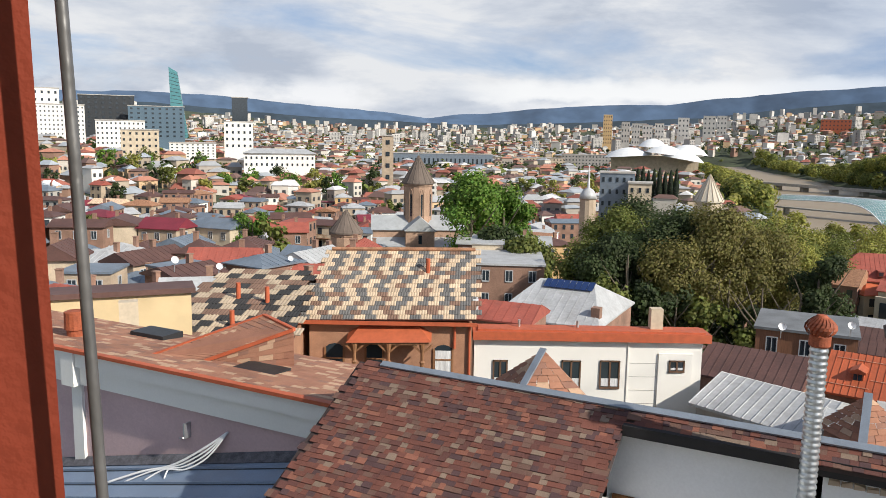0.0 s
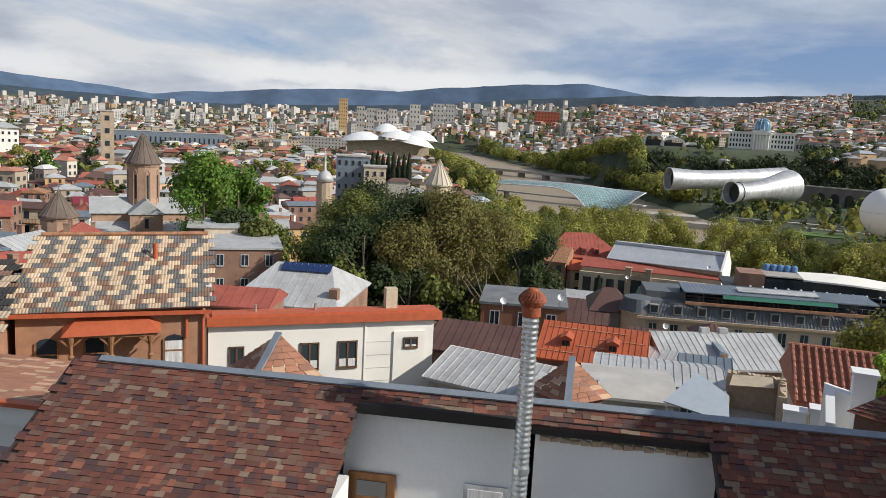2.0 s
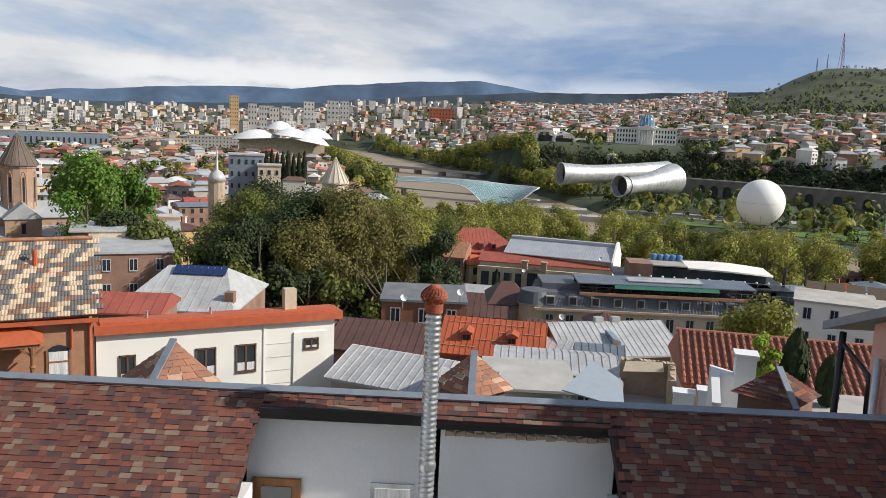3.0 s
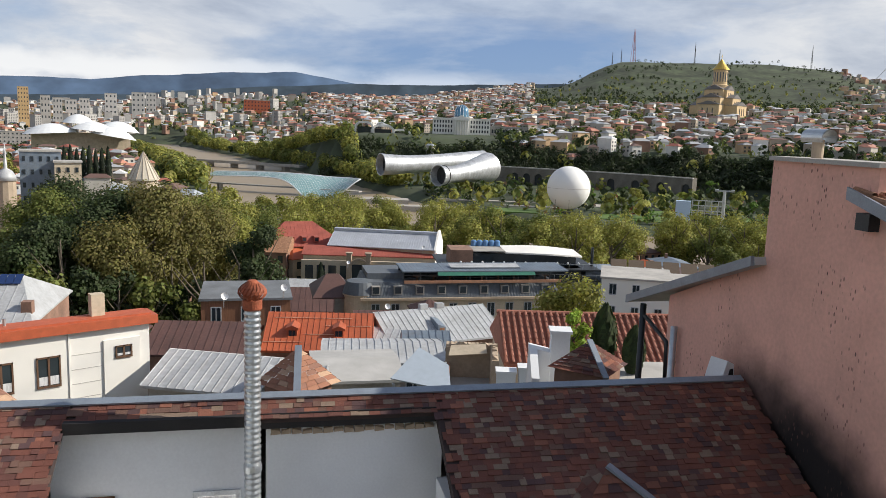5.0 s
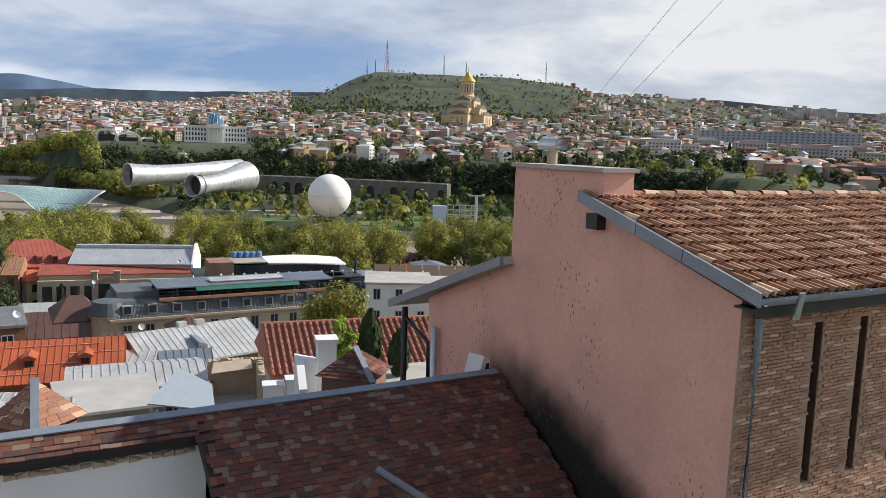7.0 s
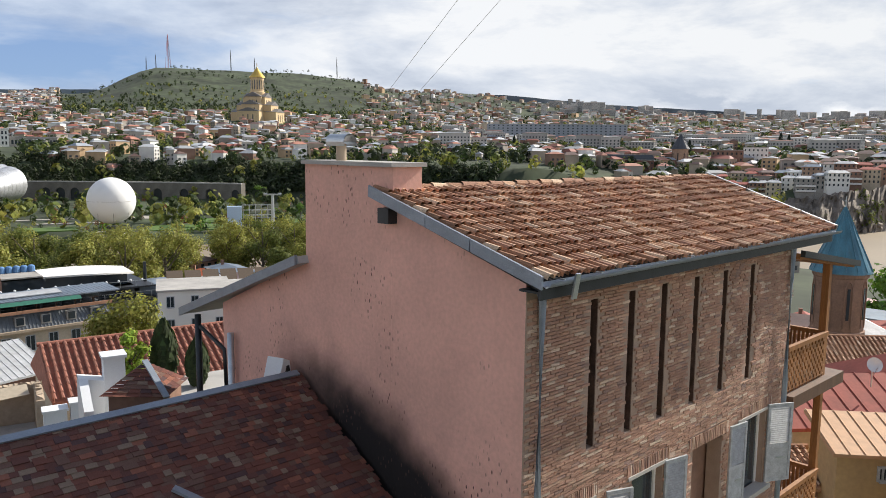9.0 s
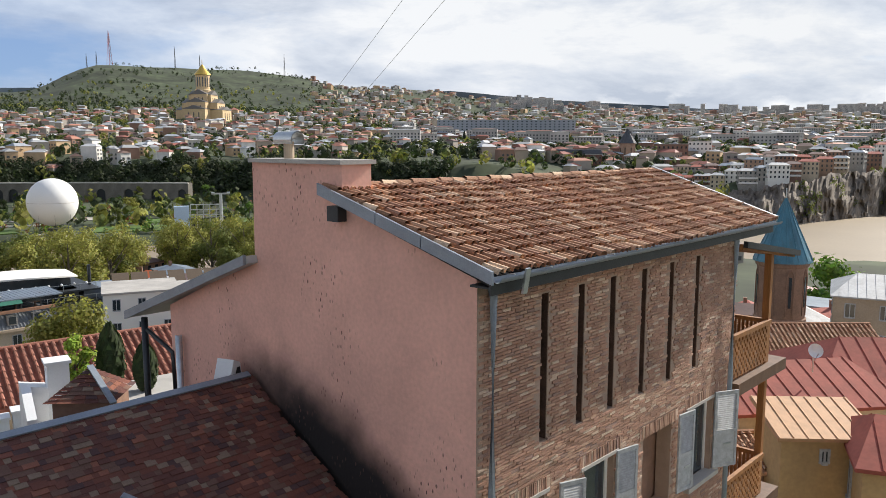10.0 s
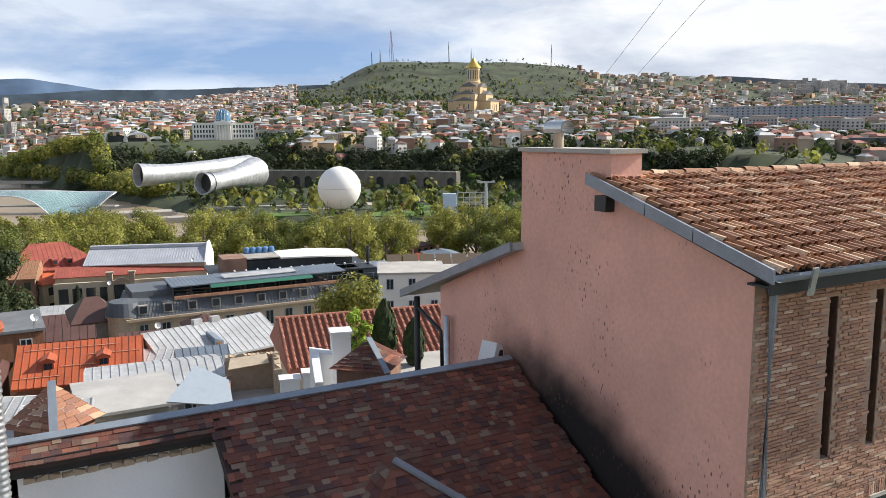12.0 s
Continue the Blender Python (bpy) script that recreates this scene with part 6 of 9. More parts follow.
# market hall
mk = roofed(90.7, 131.4, 27, 9.0, -38, -25.6, -24.3, SHEET_RED, CREAM, seam=0.6, label="long pale hall with a faded red sheet roof", group="market hall roofs", windows=False)
zo = -25.6 - ground_z(90.7, 131.4)
part("parapet", Mesh().box(-13.4, 13.4, -5.6, -4.9, zo - 6, zo - 0.9), CREAM, mk)
for xx in (-4.4, -0.6):
    part("gate_pier", Mesh().box(xx, xx + 1.0, -6.3, -5.2, zo - 6, zo + 0.6).box(xx - 0.15, xx + 1.15, -6.45, -5.05, zo + 0.6, zo + 0.85), STONE, mk)
for k in range(10):
    a, b = math.pi * k / 10, math.pi * (k + 1) / 10
    ring = [(-1.95 - r * math.cos(t), y, zo - 2.2 + r * math.sin(t)) for r in (1.45, 1.9) for t, y in ((a, -6.1), (b, -6.1), (b, -5.6), (a, -5.6))]
    part("voussoir", Mesh().hexa(ring[:4], ring[4:]), STONE, mk)
part("gate_glass", Mesh().box(-3.3, -0.6, -5.66, -5.6, zo - 6, zo - 1.6), GLASS, mk)
for i in range(11):
    if not 3 < i < 6:
        part("shop_opening", Mesh().box(-12.6 + i * 2.3, -11.0 + i * 2.3, -5.68, -5.6, zo - 4.6, zo - 1.9), GLASS, mk)
roofed(84.5, 150.1, 19, 13, -20, -25.4, -20.9, SHEET_RED, OLD_BRICK, hip=6.5, seam=0.8, label="brick house with a hipped red sheet roof", group="market hall roofs")
roofed(74.5, 148.0, 13, 10, -40, -25.8, -23.2, CLAY, OLD_BRICK, seam=0.6, label="house with a brown tiled roof", group="market hall roofs")
roofed(66.0, 150.0, 11, 9, -25, -25.0, -22.8, SHEET_ORANGE, CREAM, seam=0.6, group="market hall roofs")
for xx in (-5, -2.4, 0.2, 2.8):
    q = pose(84.5, 150.1, 0, 0, 0, -20) @ Vector((xx, -5.6, -24.6))
    dm = thing("roof_dormer", "small red sheet dormer on the hipped roof", "dormer", "red dormers", m=pose(q.x, q.y, q.z, 0, 0, -20))
    part("box", Mesh().box(-0.5, 0.5, -0.5, 1.6, 0, 1.1), SHEET_RED, dm)
    part("pane", Mesh().box(-0.35, 0.35, -0.54, -0.5, 0.2, 0.9), GLASS, dm)
vau = thing("market_roof", "long pale zinc pitched roof with a white gable end", "roof", m=pose(95.8, 133.2, 0, 0, 0, -46))
part("sheet", gable_roof(22, 13, -24.2, 2.5, 0.0), SHEET_PALE, vau)
zr_ = Mesh()
for i in range(45):
    zr_.beam((-11 + 0.5 * i, -6.5, -24.17), (-11 + 0.5 * i, 0, -21.67), 0.05, 0.07)
tagged(part("standing_seam", zr_, SHEET_PALE, vau), kind="stuff")
part("ridge_light", Mesh().box(-11, 11, -0.7, 0.7, -21.9, -21.35), SHEET_PALE, vau)
part("gable_wall", Mesh().box(11.0, 11.4, -6.6, 6.6, -38, -24.2).hexa([(11, -6.6, -24.2), (11.4, -6.6, -24.2), (11.4, 6.6, -24.2), (11, 6.6, -24.2)], [(11, -1, -21.0), (11.4, -1, -21.0), (11.4, 1, -21.0), (11, 1, -21.0)]), WHITE_WALL, vau)
part("base_wall", Mesh().box(-11, 11, -6, 6, -40, -24.4), CREAM, vau)
roofed(61.0, 104.0, 13, 8, -35, -26.4, -24.9, SHEET_BROWN, OLD_BRICK, group="roofs below the market")
roofed(80.0, 106.0, 13, 9, -37, -27.6, -25.9, SHEET, STONE, hip=2, group="roofs below the market")
roofed(49.0, 84.0, 6, 5, -33, -22.6, -21.6, SHEET_BROWN, OLD_BRICK, group="roofs below the market")
roofed(66.0, 122.0, 12, 8, -38, -28.4, -27.0, SHEET, CREAM, group="roofs below the market")
for i in range(12):
    q = pol(12.5 + i * 1.15, 88 + (i * 5) % 9)
    tree(q.x, q.y, 7.5 if i % 2 else 9, 3.0, 60 + i % 2, LEAF_DARK if i % 3 else LEAF, 1500, 0.22, label="bushy tree filling the garden under the planes", group="garden bushes")
wm = house(88.3, 64.0, 9, 9, 14.2, -52, CONCRETE, WHITE_WALL, rise=0.3, base=-33.0, label="white modern block with broad windows", group="modern blocks")
house(99, 62, 9, 9, 12.5, -50, CONCRETE, GREY_WALL, rise=0.3, base=-33.0, label="grey modern block with flat roof", group="modern blocks")
pg = thing("glass_pavilion", "pavilion with a row of tilted brown glass roof panels", "pavilion", m=pose(118, 78, 0, 0, 0, -52))
part("base", Mesh().box(-11, 11, -4, 5, -40, -24.5), GREY_WALL, pg)
for i in range(7):
    part("roof_panel", Mesh().slab([(-10.5 + i * 3, -4, -24.2), (-7.8 + i * 3, -4, -24.2), (-7.8 + i * 3, 2, -22.0), (-10.5 + i * 3, 2, -22.0)], 0.12), mat("brown_glass", (0.12, 0.085, 0.05), 0.2, vary=0.08), pg)
pp = pol(49.8, 74)
tree(pp.x, pp.y, 14.0, 4.3, 41, LEAF_OLIVE, 9000, 0.15, label="leafy tree in the street beside the mansard building")
pp = pol(26.2, 92)
tree(pp.x, pp.y, 16.5, 4.0, 42, LEAF_DARK, 12000, 0.16, label="dense dark evergreen tree among the roofs")
for a, d, h in ((24.7, 118, 13), (31.0, 150, 11), (41.6, 210, 15), (33.0, 210, 16)):
    cypress(*pol(a, d).xy, h, h * 0.09)

# ---- tiled brick house and white house ----
tile_house = thing("brick_house", "brick house with patchwork tile roof and carved timber porch", "house")
TY = 43.3
part("wall", Mesh().box(-7.4, 1.85, TY, 51.0, -23, -10.45), TERRACOTTA_WALL, tile_house)
part("roof_deck", Mesh().slab([(-8.0, 42.95, -10.32), (2.05, 42.95, -10.14), (2.1, 47.2, -6.86), (-6.65, 47.2, -6.96)], 0.12)
     .slab([(-6.65, 47.2, -6.96), (2.1, 47.2, -6.86), (2.0, 51.4, -10.2), (-7.8, 51.4, -10.2)], 0.12), SHEET_BROWN, tile_house)
part("gable", Mesh().hexa([(1.6, TY, -10.5), (1.84, TY, -10.5), (1.84, 51, -10.5), (1.6, 51, -10.5)], [(1.6, 47.1, -7.2), (1.84, 47.1, -7.2), (1.84, 47.3, -7.2), (1.6, 47.3, -7.2)]), TERRACOTTA_WALL, tile_house)
part("gutter", Mesh().box(-8.0, 2.1, 42.82, 42.97, -10.52, -10.32), RED_TRIM, tile_house)
part("soffit", Mesh().box(-7.9, 2.0, 42.97, TY, -10.5, -10.44), OXBLOOD, tile_house)
for uu in (1.7, 0.85):
    part("downpipe", Mesh().tube([(uu, TY - 0.1, -10.4), (uu, TY - 0.1, -13.8 if uu > 1 else -11.9)], 0.07, 8), RED_TRIM, tile_house)
part("roof_pipe", Mesh().tube([(-0.75, 45.8, -8.2), (-0.75, 45.8, -7.15)], 0.13, 10), RED_TRIM, tile_house)
for x0, x1 in ((-6.5, -5.45), (-4.2, -3.2), (-0.3, 0.75)):
    arch = [(x0, -13.3), (x1, -13.3), (x1, -11.95), (lerp(x0, x1, 0.8), -11.78), (lerp(x0, x1, 0.5), -11.7), (lerp(x0, x1, 0.2), -11.78), (x0, -11.95)]
    wn_ = Mesh()
    n = len(arch)
    wn_.v += [(a, TY - 0.02, b) for a, b in arch] + [(a, TY + 0.02, b) for a, b in arch]
    wn_.f += [tuple(range(n)), tuple(reversed(range(n, 2 * n)))] + [(i, i + n, (i + 1) % n + n, (i + 1) % n) for i in range(n)]
    w = part("window", wn_, GLASS, tile_house)
    part("window_frame", Mesh().box(x0 - 0.06, x0 + 0.05, TY - 0.07, TY, -13.35, -11.95).box(x1 - 0.05, x1 + 0.06, TY - 0.07, TY, -13.35, -11.95).box(x0, x1, TY - 0.06, TY, -12.62, -12.54), BROWN_WOOD, w)
    if x0 > -1:
        part("curtain", Mesh().box(x0 + 0.07, x1 - 0.07, TY - 0.035, TY - 0.025, -13.3, -12.05), CURTAIN, w)
part("porch_roof", Mesh().hexa([(-5.2, 42.2, -11.4), (-0.45, 42.2, -11.3), (-0.45, TY, -11.0), (-5.2, TY, -11.1)], [(-5.15, 42.22, -11.35), (-0.5, 42.22, -11.25), (-1.2, TY, -10.6), (-4.5, TY, -10.65)]), SHEET_ORANGE, tile_house)
for uu in (-4.75, -2.85, -0.95):
    part("porch_post", Mesh().lathe([(0.13, -16), (0.13, -13.2), (0.09, -13.1), (0.12, -12.6), (0.16, -12.5), (0.1, -12.4), (0.1, -11.9), (0.2, -11.45)], 10, (uu, 42.4)), BROWN_WOOD, tile_house)
    part("bracket", Mesh().beam((uu - 0.55, 42.4, -11.5), (uu, 42.4, -12.0), 0.08, 0.1).beam((uu + 0.55, 42.4, -11.5), (uu, 42.4, -12.0), 0.08, 0.1), BROWN_WOOD, tile_house)
part("porch_beam", Mesh().box(-5.0, -0.6, 42.32, 42.46, -11.5, -11.36), BROWN_WOOD, tile_house)
ac = part("air_conditioner", Mesh().box(1.9, 2.2, 44.0, 44.9, -9.9, -9.2), WHITE_PLASTER, tile_house)

white = thing("white_house", "white rendered building with red parapet and narrow brown windows", "house")
WY = 43.6
part("wall", Mesh().box(2.0, 15.1, WY, 44.9, -24, -11.4), WHITE_WALL, white)
part("parapet", Mesh().box(1.9, 15.5, WY - 0.35, 45.0, -11.38, -10.9), RED_TRIM, white, "red-brown sheet parapet band")
part("flat_roof", Mesh().box(2.2, 15.2, WY - 0.1, 44.8, -10.9, -10.8), RED_TRIM, white)
for x0, x1, z0, z1 in ((3.1, 3.95, -14.2, -12.63), (7.05, 8.17, -14.2, -12.58), (9.25, 10.42, -14.18, -12.55), (13.2, 14.1, -13.12, -12.46)):
    WY = 43.5 if x0 > 13 else 43.6
    w = part("window", Mesh().box(x0, x1, WY - 0.03, WY + 0.1, z0, z1), GLASS, white)
    part("frame", Mesh().box(x0, x0 + 0.08, WY - 0.07, WY, z0, z1).box(x1 - 0.08, x1, WY - 0.07, WY, z0, z1).box(x0, x1, WY - 0.07, WY, z1 - 0.08, z1).box(x0, x1, WY - 0.09, WY, z0 - 0.04, z0 + 0.06)
         .box((x0 + x1) / 2 - 0.05, (x0 + x1) / 2 + 0.05, WY - 0.07, WY, z0, z1), DARK_WOOD, w)
    part("curtain", Mesh().box(x0 + 0.1, x1 - 0.1, WY - 0.045, WY - 0.035, z0 + 0.1, lerp(z0, z1, 0.35)), CURTAIN, w)
WY = 43.6
part("panel", Mesh().box(12.6, 14.55, WY - 0.10, WY, -16.5, -12.08).box(10.82, 10.9, WY - 0.06, WY, -17, -11.4), WHITE_WALL, white)
for zz in (-12.7, -13.5, -14.3, -15.1):
    part("groove_moulding", Mesh().box(10.95, 12.5, WY - 0.015, WY, zz, zz + 0.03), CONCRETE, white)
part("chimney", Mesh().box(12.2, 12.9, 44.1, 44.7, -10.8, -9.6), CREAM, white)
for xx in (4.6, 8.0):
    part("roof_vent", Mesh().tube([(xx, 44.3, -10.9), (xx, 44.3, -10.4)], 0.08, 8), GALV, white)

# dark patchwork roof
dark_house = thing("patchwork_roof_house", "low house with black and cream patchwork tile roof", "house")
DT = [(-16.3, 38.7, -10.35), (-7.4, 38.0, -10.25), (-7.75, 45.5, -8.0), (-12.4, 46.4, -8.1)]
part("wall", Mesh().box(-15.5, -7.8, 39.5, 50, -23, -10.6), TERRACOTTA_WALL, dark_house)
part("roof_deck", Mesh().slab([(q[0], q[1], q[2] - 0.3) for q in DT], 0.12).slab([(-12.4, 46.4, -8.1), (-7.75, 45.5, -8.0), (-7.6, 51, -10.4), (-16, 51, -10.4)], 0.12), SHEET_BROWN, dark_house)
part("gutter", Mesh().beam((-16.4, 38.6, -10.45), (-7.4, 37.9, -10.35), 0.15, 0.15), RED_TRIM, dark_house)
for a, b in ((0.45, 0.55), (0.72, 0.5), (0.6, 0.16)):
    p = Vector(DT[0]).lerp(Vector(DT[1]), a).lerp(Vector(DT[3]).lerp(Vector(DT[2]), a), b)
    part("roof_pipe", Mesh().tube([tuple(p), (p.x, p.y, p.z + 0.9)], 0.13, 10), RED_TRIM, dark_house)
bg = house(-16.4, 36.6, 8.5, 1.6, 11.9, 22, SHEET_BROWN, mat("sand_render", (0.62, 0.48, 0.28), 0.9, vary=0.12, scale=0.6), rise=0.3, base=-19.6, label="sand-coloured rendered house with brown parapet", windows=False, group="roofs below the balcony")
part("parapet_post", Mesh().box(1.0, 1.8, -3.9, -3.2, 10, 12.2), CREAM, bg)
house(-15, 30, 8, 8, 8.8, -27, SHEET_BROWN, OLD_BRICK, rise=0.3, base=-19.6, label="low brick shed with brown flat roof", windows=False, group="roofs below the balcony")

# hipped shingle turrets behind the ridge
def turret(x, y, half, zb, za, yaw, label, strip=2, cover=SHINGLE_TAN, axes=Matrix.Identity(4)):
    t = thing("shingled_turret", label, "roof", "hipped shingle turrets", m=axes @ pose(x, y, 0, 0, 0, yaw))
    part("wall", Mesh().box(-half + 0.15, half - 0.15, -half + 0.15, half - 0.15, -12, zb), OLD_BRICK, t)
    for i in range(4):
        a = math.pi / 4 + math.pi / 2 * i
        c, e = (half * 1.41 * math.cos(a), half * 1.41 * math.sin(a)), (half * 1.41 * math.cos(a + math.pi / 2), half * 1.41 * math.sin(a + math.pi / 2))
        side = Mesh()
        rows = 9
        for r in range(rows):
            s0, s1 = r / rows, (r + 1) / rows
            w = max(1, int(round((1 - s0) * half * 2 / 0.28)))
            for k in range(w):
                def P(u, s, up):
                    q = Vector((lerp(c[0], e[0], u), lerp(c[1], e[1], u), zb))
                    return q.lerp(Vector((0, 0, za)), s) + Vector((0, 0, up))
                side.poly(P(k / w, s0, 0.03), P((k + 1) / w - 0.01, s0, 0.03), P((k + 1) / w - 0.01, min(1, s1 + 0.02), 0.005), P(k / w, min(1, s1 + 0.02), 0.005))
        tagged(part("shingles", side, cover, t), kind="stuff")
        if i == strip:
            part("hip_strip", Mesh().beam((c[0], c[1], zb + 0.03), (0, 0, za + 0.04), 0.14, 0.04), GREY_TRIM, t)
    return t


turret(2.11, 15.4, 0.9, -5.2, -4.25, 8, "small hipped turret with tan shingles and grey hip strips")
turret(7.72, 13.52, 0.62, -5.2, -4.46, 14, "small hipped turret with tan shingles beside the flue")
turret(14.85, 11.95, 0.76, -5.65, -5.03, -72, "small hipped turret with brown shingles below the terrace", 3, SHINGLE)
turret(4.92, 10.3, 1.1, -5.62, -4.9, 0, "small hipped dormer with brown shingles and a grey hip strip", 3, SHINGLE, NEAR)
solid("white_chimney", Mesh().box(-0.3, 0.3, -0.3, 0.3, -16, -6.47).box(-0.36, 0.36, -0.36, 0.36, -6.47, -6.38)
      .hexa([(-1.0, -0.2, -16), (-0.3, -0.2, -16), (-0.3, 0.4, -16), (-1.0, 0.4, -16)], [(-1.0, -0.2, -7.0), (-0.3, -0.2, -7.15), (-0.3, 0.4, -7.15), (-1.0, 0.4, -7.0)])
      .hexa([(-1.0, -1.6, -16), (-0.75, -1.6, -16), (-0.75, -0.2, -16), (-1.0, -0.2, -16)], [(-1.0, -1.6, -7.6), (-0.75, -1.6, -7.6), (-0.75, -0.2, -7.0), (-1.0, -0.2, -7.0)]),
      WHITE_PLASTER, "white rendered chimney with a sloping parapet wall", "chimney", m=pose(*pol(49.0, 25.5).xy, 0, 0, 0, -42))
# mauve roof furniture
RT = [(-14.54, 12.96, -5.3), (-13.14, 13.26, -5.3), (-11.24, 14.16, -4.5), (-12.5, 14.6, -4.4)]
part("raised_roof", Mesh().hexa([(p[0], p[1], -5.55) for p in RT], RT), SHINGLE_TAN, mauve)
part("raised_edge", Mesh().beam(RT[1], RT[2], 0.1, 0.08).beam(RT[0], RT[3], 0.1, 0.08).beam(RT[2], RT[3], 0.1, 0.08), RED_TRIM, mauve)
for uu, vv in ((-16.2, 14.6), (-11.6, 13.4)):
    part("skylight", Mesh().box(uu - 0.6, uu + 0.6, vv - 0.35, vv + 0.35, -5.45, -5.28), STEEL_DARK, mauve)
part("flue", Mesh().lathe([(0.22, -5.4), (0.22, -5.1), (0.27, -5.1), (0.27, -4.65), (0.2, -4.62)], 16, (-17.6, 13.2)), RUST, mauve)
cab = thing("loose_cables", "white cables hanging from the mauve wall", "cable", m=NEAR)
for k in range(4):
    o = 0.09 * k
    path = curve_points([(-11.55, 12.26, -6.42), (-12.05 + o * 0.4, 12.12 - o * 0.3, -6.8 - o * 0.7), (-12.65 + o * 0.9, 11.98 - o * 0.5, -7.2 - o * 0.35), (-13.1 + o, 11.9 - o * 0.4, -7.42 + o * 0.2), (-13.7 + o * 3.0, 11.75, -7.6 + o * 0.6), (-14.5 + o * 6.0, 11.45 + o * 0.8, -7.93 + o * 1.4)])
    part("cable", Mesh().tube(path, 0.02 if k else 0.028, 6), WHITE_PLASTER, cab, smooth=True)
brkt = thing("wall_bracket", "small pale metal bracket on the mauve wall", "bracket", m=NEAR)
part("upright", Mesh().box(-12.72, -12.68, 12.1, 12.3, -6.75, -6.4), GALV, brkt)
part("arm", Mesh().beam((-12.7, 12.1, -6.72), (-13.0, 12.28, -6.85), 0.04, 0.04), GALV, brkt)

# ---- landmarks ----
def church(name, label, az, d, z0, zd, zc, zt, r, nave, yaw, cone_mat, wall_mat, roof_mat, facets=16):
    """A cross-domed church: nave, arms, drum with slit windows, pointed cone."""
    p = pol(az, d)
    t = thing(name, label, "church", m=pose(p.x, p.y, 0, 0, 0, yaw))
    L, W, H = nave
    if L:
        part("nave", Mesh().box(-L / 2, L / 2, -W / 2, W / 2, z0, zd - H), wall_mat, t)
        part("nave_roof", gable_roof(L, W, zd - H, H * 0.62, 0.4), roof_mat, t)
        part("aisle", Mesh().box(-L / 2, L / 2, -W / 2 - 3.2, W / 2 + 3.2, z0, zd - H - 3.2), wall_mat, t)
        part("aisle_roof", Mesh().slab([(-L / 2 - 0.3, -W / 2 - 3.6, zd - H - 3.1), (L / 2 + 0.3, -W / 2 - 3.6, zd - H - 3.1), (L / 2 + 0.3, -W / 2 + 0.02, zd - H - 1.6), (-L / 2 - 0.3, -W / 2 + 0.02, zd - H - 1.6)], 0.2), roof_mat, t)
        part("transept", Mesh().box(-W * 0.42, W * 0.42, -W / 2 - 3.6, W / 2 + 3.6, z0, zd - H + 0.2), wall_mat, t)
        part("transept_roof", gable_roof(W + 7.2, W * 0.84, zd - H + 0.2, H * 0.62, 0.3).moved(pose(0, 0, 0, 0, 0, 90)), roof_mat, t)
        for sg in (-1, 1):
            gb = Mesh()
            yy = sorted((sg * (W / 2 + 3.6), sg * (W / 2 + 3.3)))
            gb.v += [(xx, y, zz) for y in yy for xx, zz in ((-W * 0.42, zd - H + 0.2), (W * 0.42, zd - H + 0.2), (0, zd - H + 0.2 + H * 0.55))]
            gb.f += [(0, 1, 2), (5, 4, 3), (0, 3, 4, 1), (1, 4, 5, 2), (2, 5, 3, 0)]
            part("gable", gb, wall_mat, t)
        for xx, zz in ((0, zd - H - 1.6), (-L * 0.36, zd - H - 6), (L * 0.36, zd - H - 6)):
            part("slit_window", Mesh().box(xx - 0.35, xx + 0.35, -W / 2 - 3.68, -W / 2 - 3.5, zz - 1.0, zz + 0.8), GLASS, t)
    part("drum", Mesh().lathe([(r * 1.06, zd - H if L else z0), (r * 1.06, zd - (H if L else 0) + 0.6), (r, zd - (H if L else 0) + 0.7), (r, zc - 0.8), (r * 1.06, zc - 0.6), (r * 1.1, zc)], facets), wall_mat, t)
    hz = zc - (zd if not L else zd - H)
    for i in range(facets // 2):
        a = 2 * math.pi * (i + 0.25) / (facets // 2)
        part("drum_window", Mesh().box(r * 0.96, r * 1.01, -r * 0.055, r * 0.055, zc - hz * 0.72, zc - hz * 0.24), GLASS, t, m=pose(0, 0, 0, 0, 0, math.degrees(a)))
        arc = Mesh().tube([(r * 1.0, -r * 0.15, zc - hz * 0.85), (r * 1.0, -r * 0.15, zc - hz * 0.25), (r * 1.0, -r * 0.08, zc - hz * 0.16), (r * 1.0, 0, zc - hz * 0.13), (r * 1.0, r * 0.08, zc - hz * 0.16), (r * 1.0, r * 0.15, zc - hz * 0.25), (r * 1.0, r * 0.15, zc - hz * 0.85)], r * 0.025, 5)
        part("arch_moulding", arc, wall_mat, t, m=pose(0, 0, 0, 0, 0, math.degrees(a)))
    part("cone", Mesh().lathe([(r * 1.18, zc - 0.15), (r * 1.16, zc + 0.1), (r * 0.5, lerp(zc, zt, 0.58)), (0.06, zt)], facets * 2), cone_mat, t)
    for i in range(facets):
        a = 2 * math.pi * i / facets
        part("cone_rib", Mesh().tube([(r * 1.17 * math.cos(a), r * 1.17 * math.sin(a), zc + 0.1), (r * 0.51 * math.cos(a), r * 0.51 * math.sin(a), lerp(zc, zt, 0.58)), (0.07 * math.cos(a), 0.07 * math.sin(a), zt)], r * 0.02, 4), cone_mat, t)
    part("cross", Mesh().box(-0.06, 0.06, -0.06, 0.06, zt - 0.2, zt + 1.2).box(-0.35, 0.35, -0.06, 0.06, zt + 0.6, zt + 0.72), GALV, t)
    return t


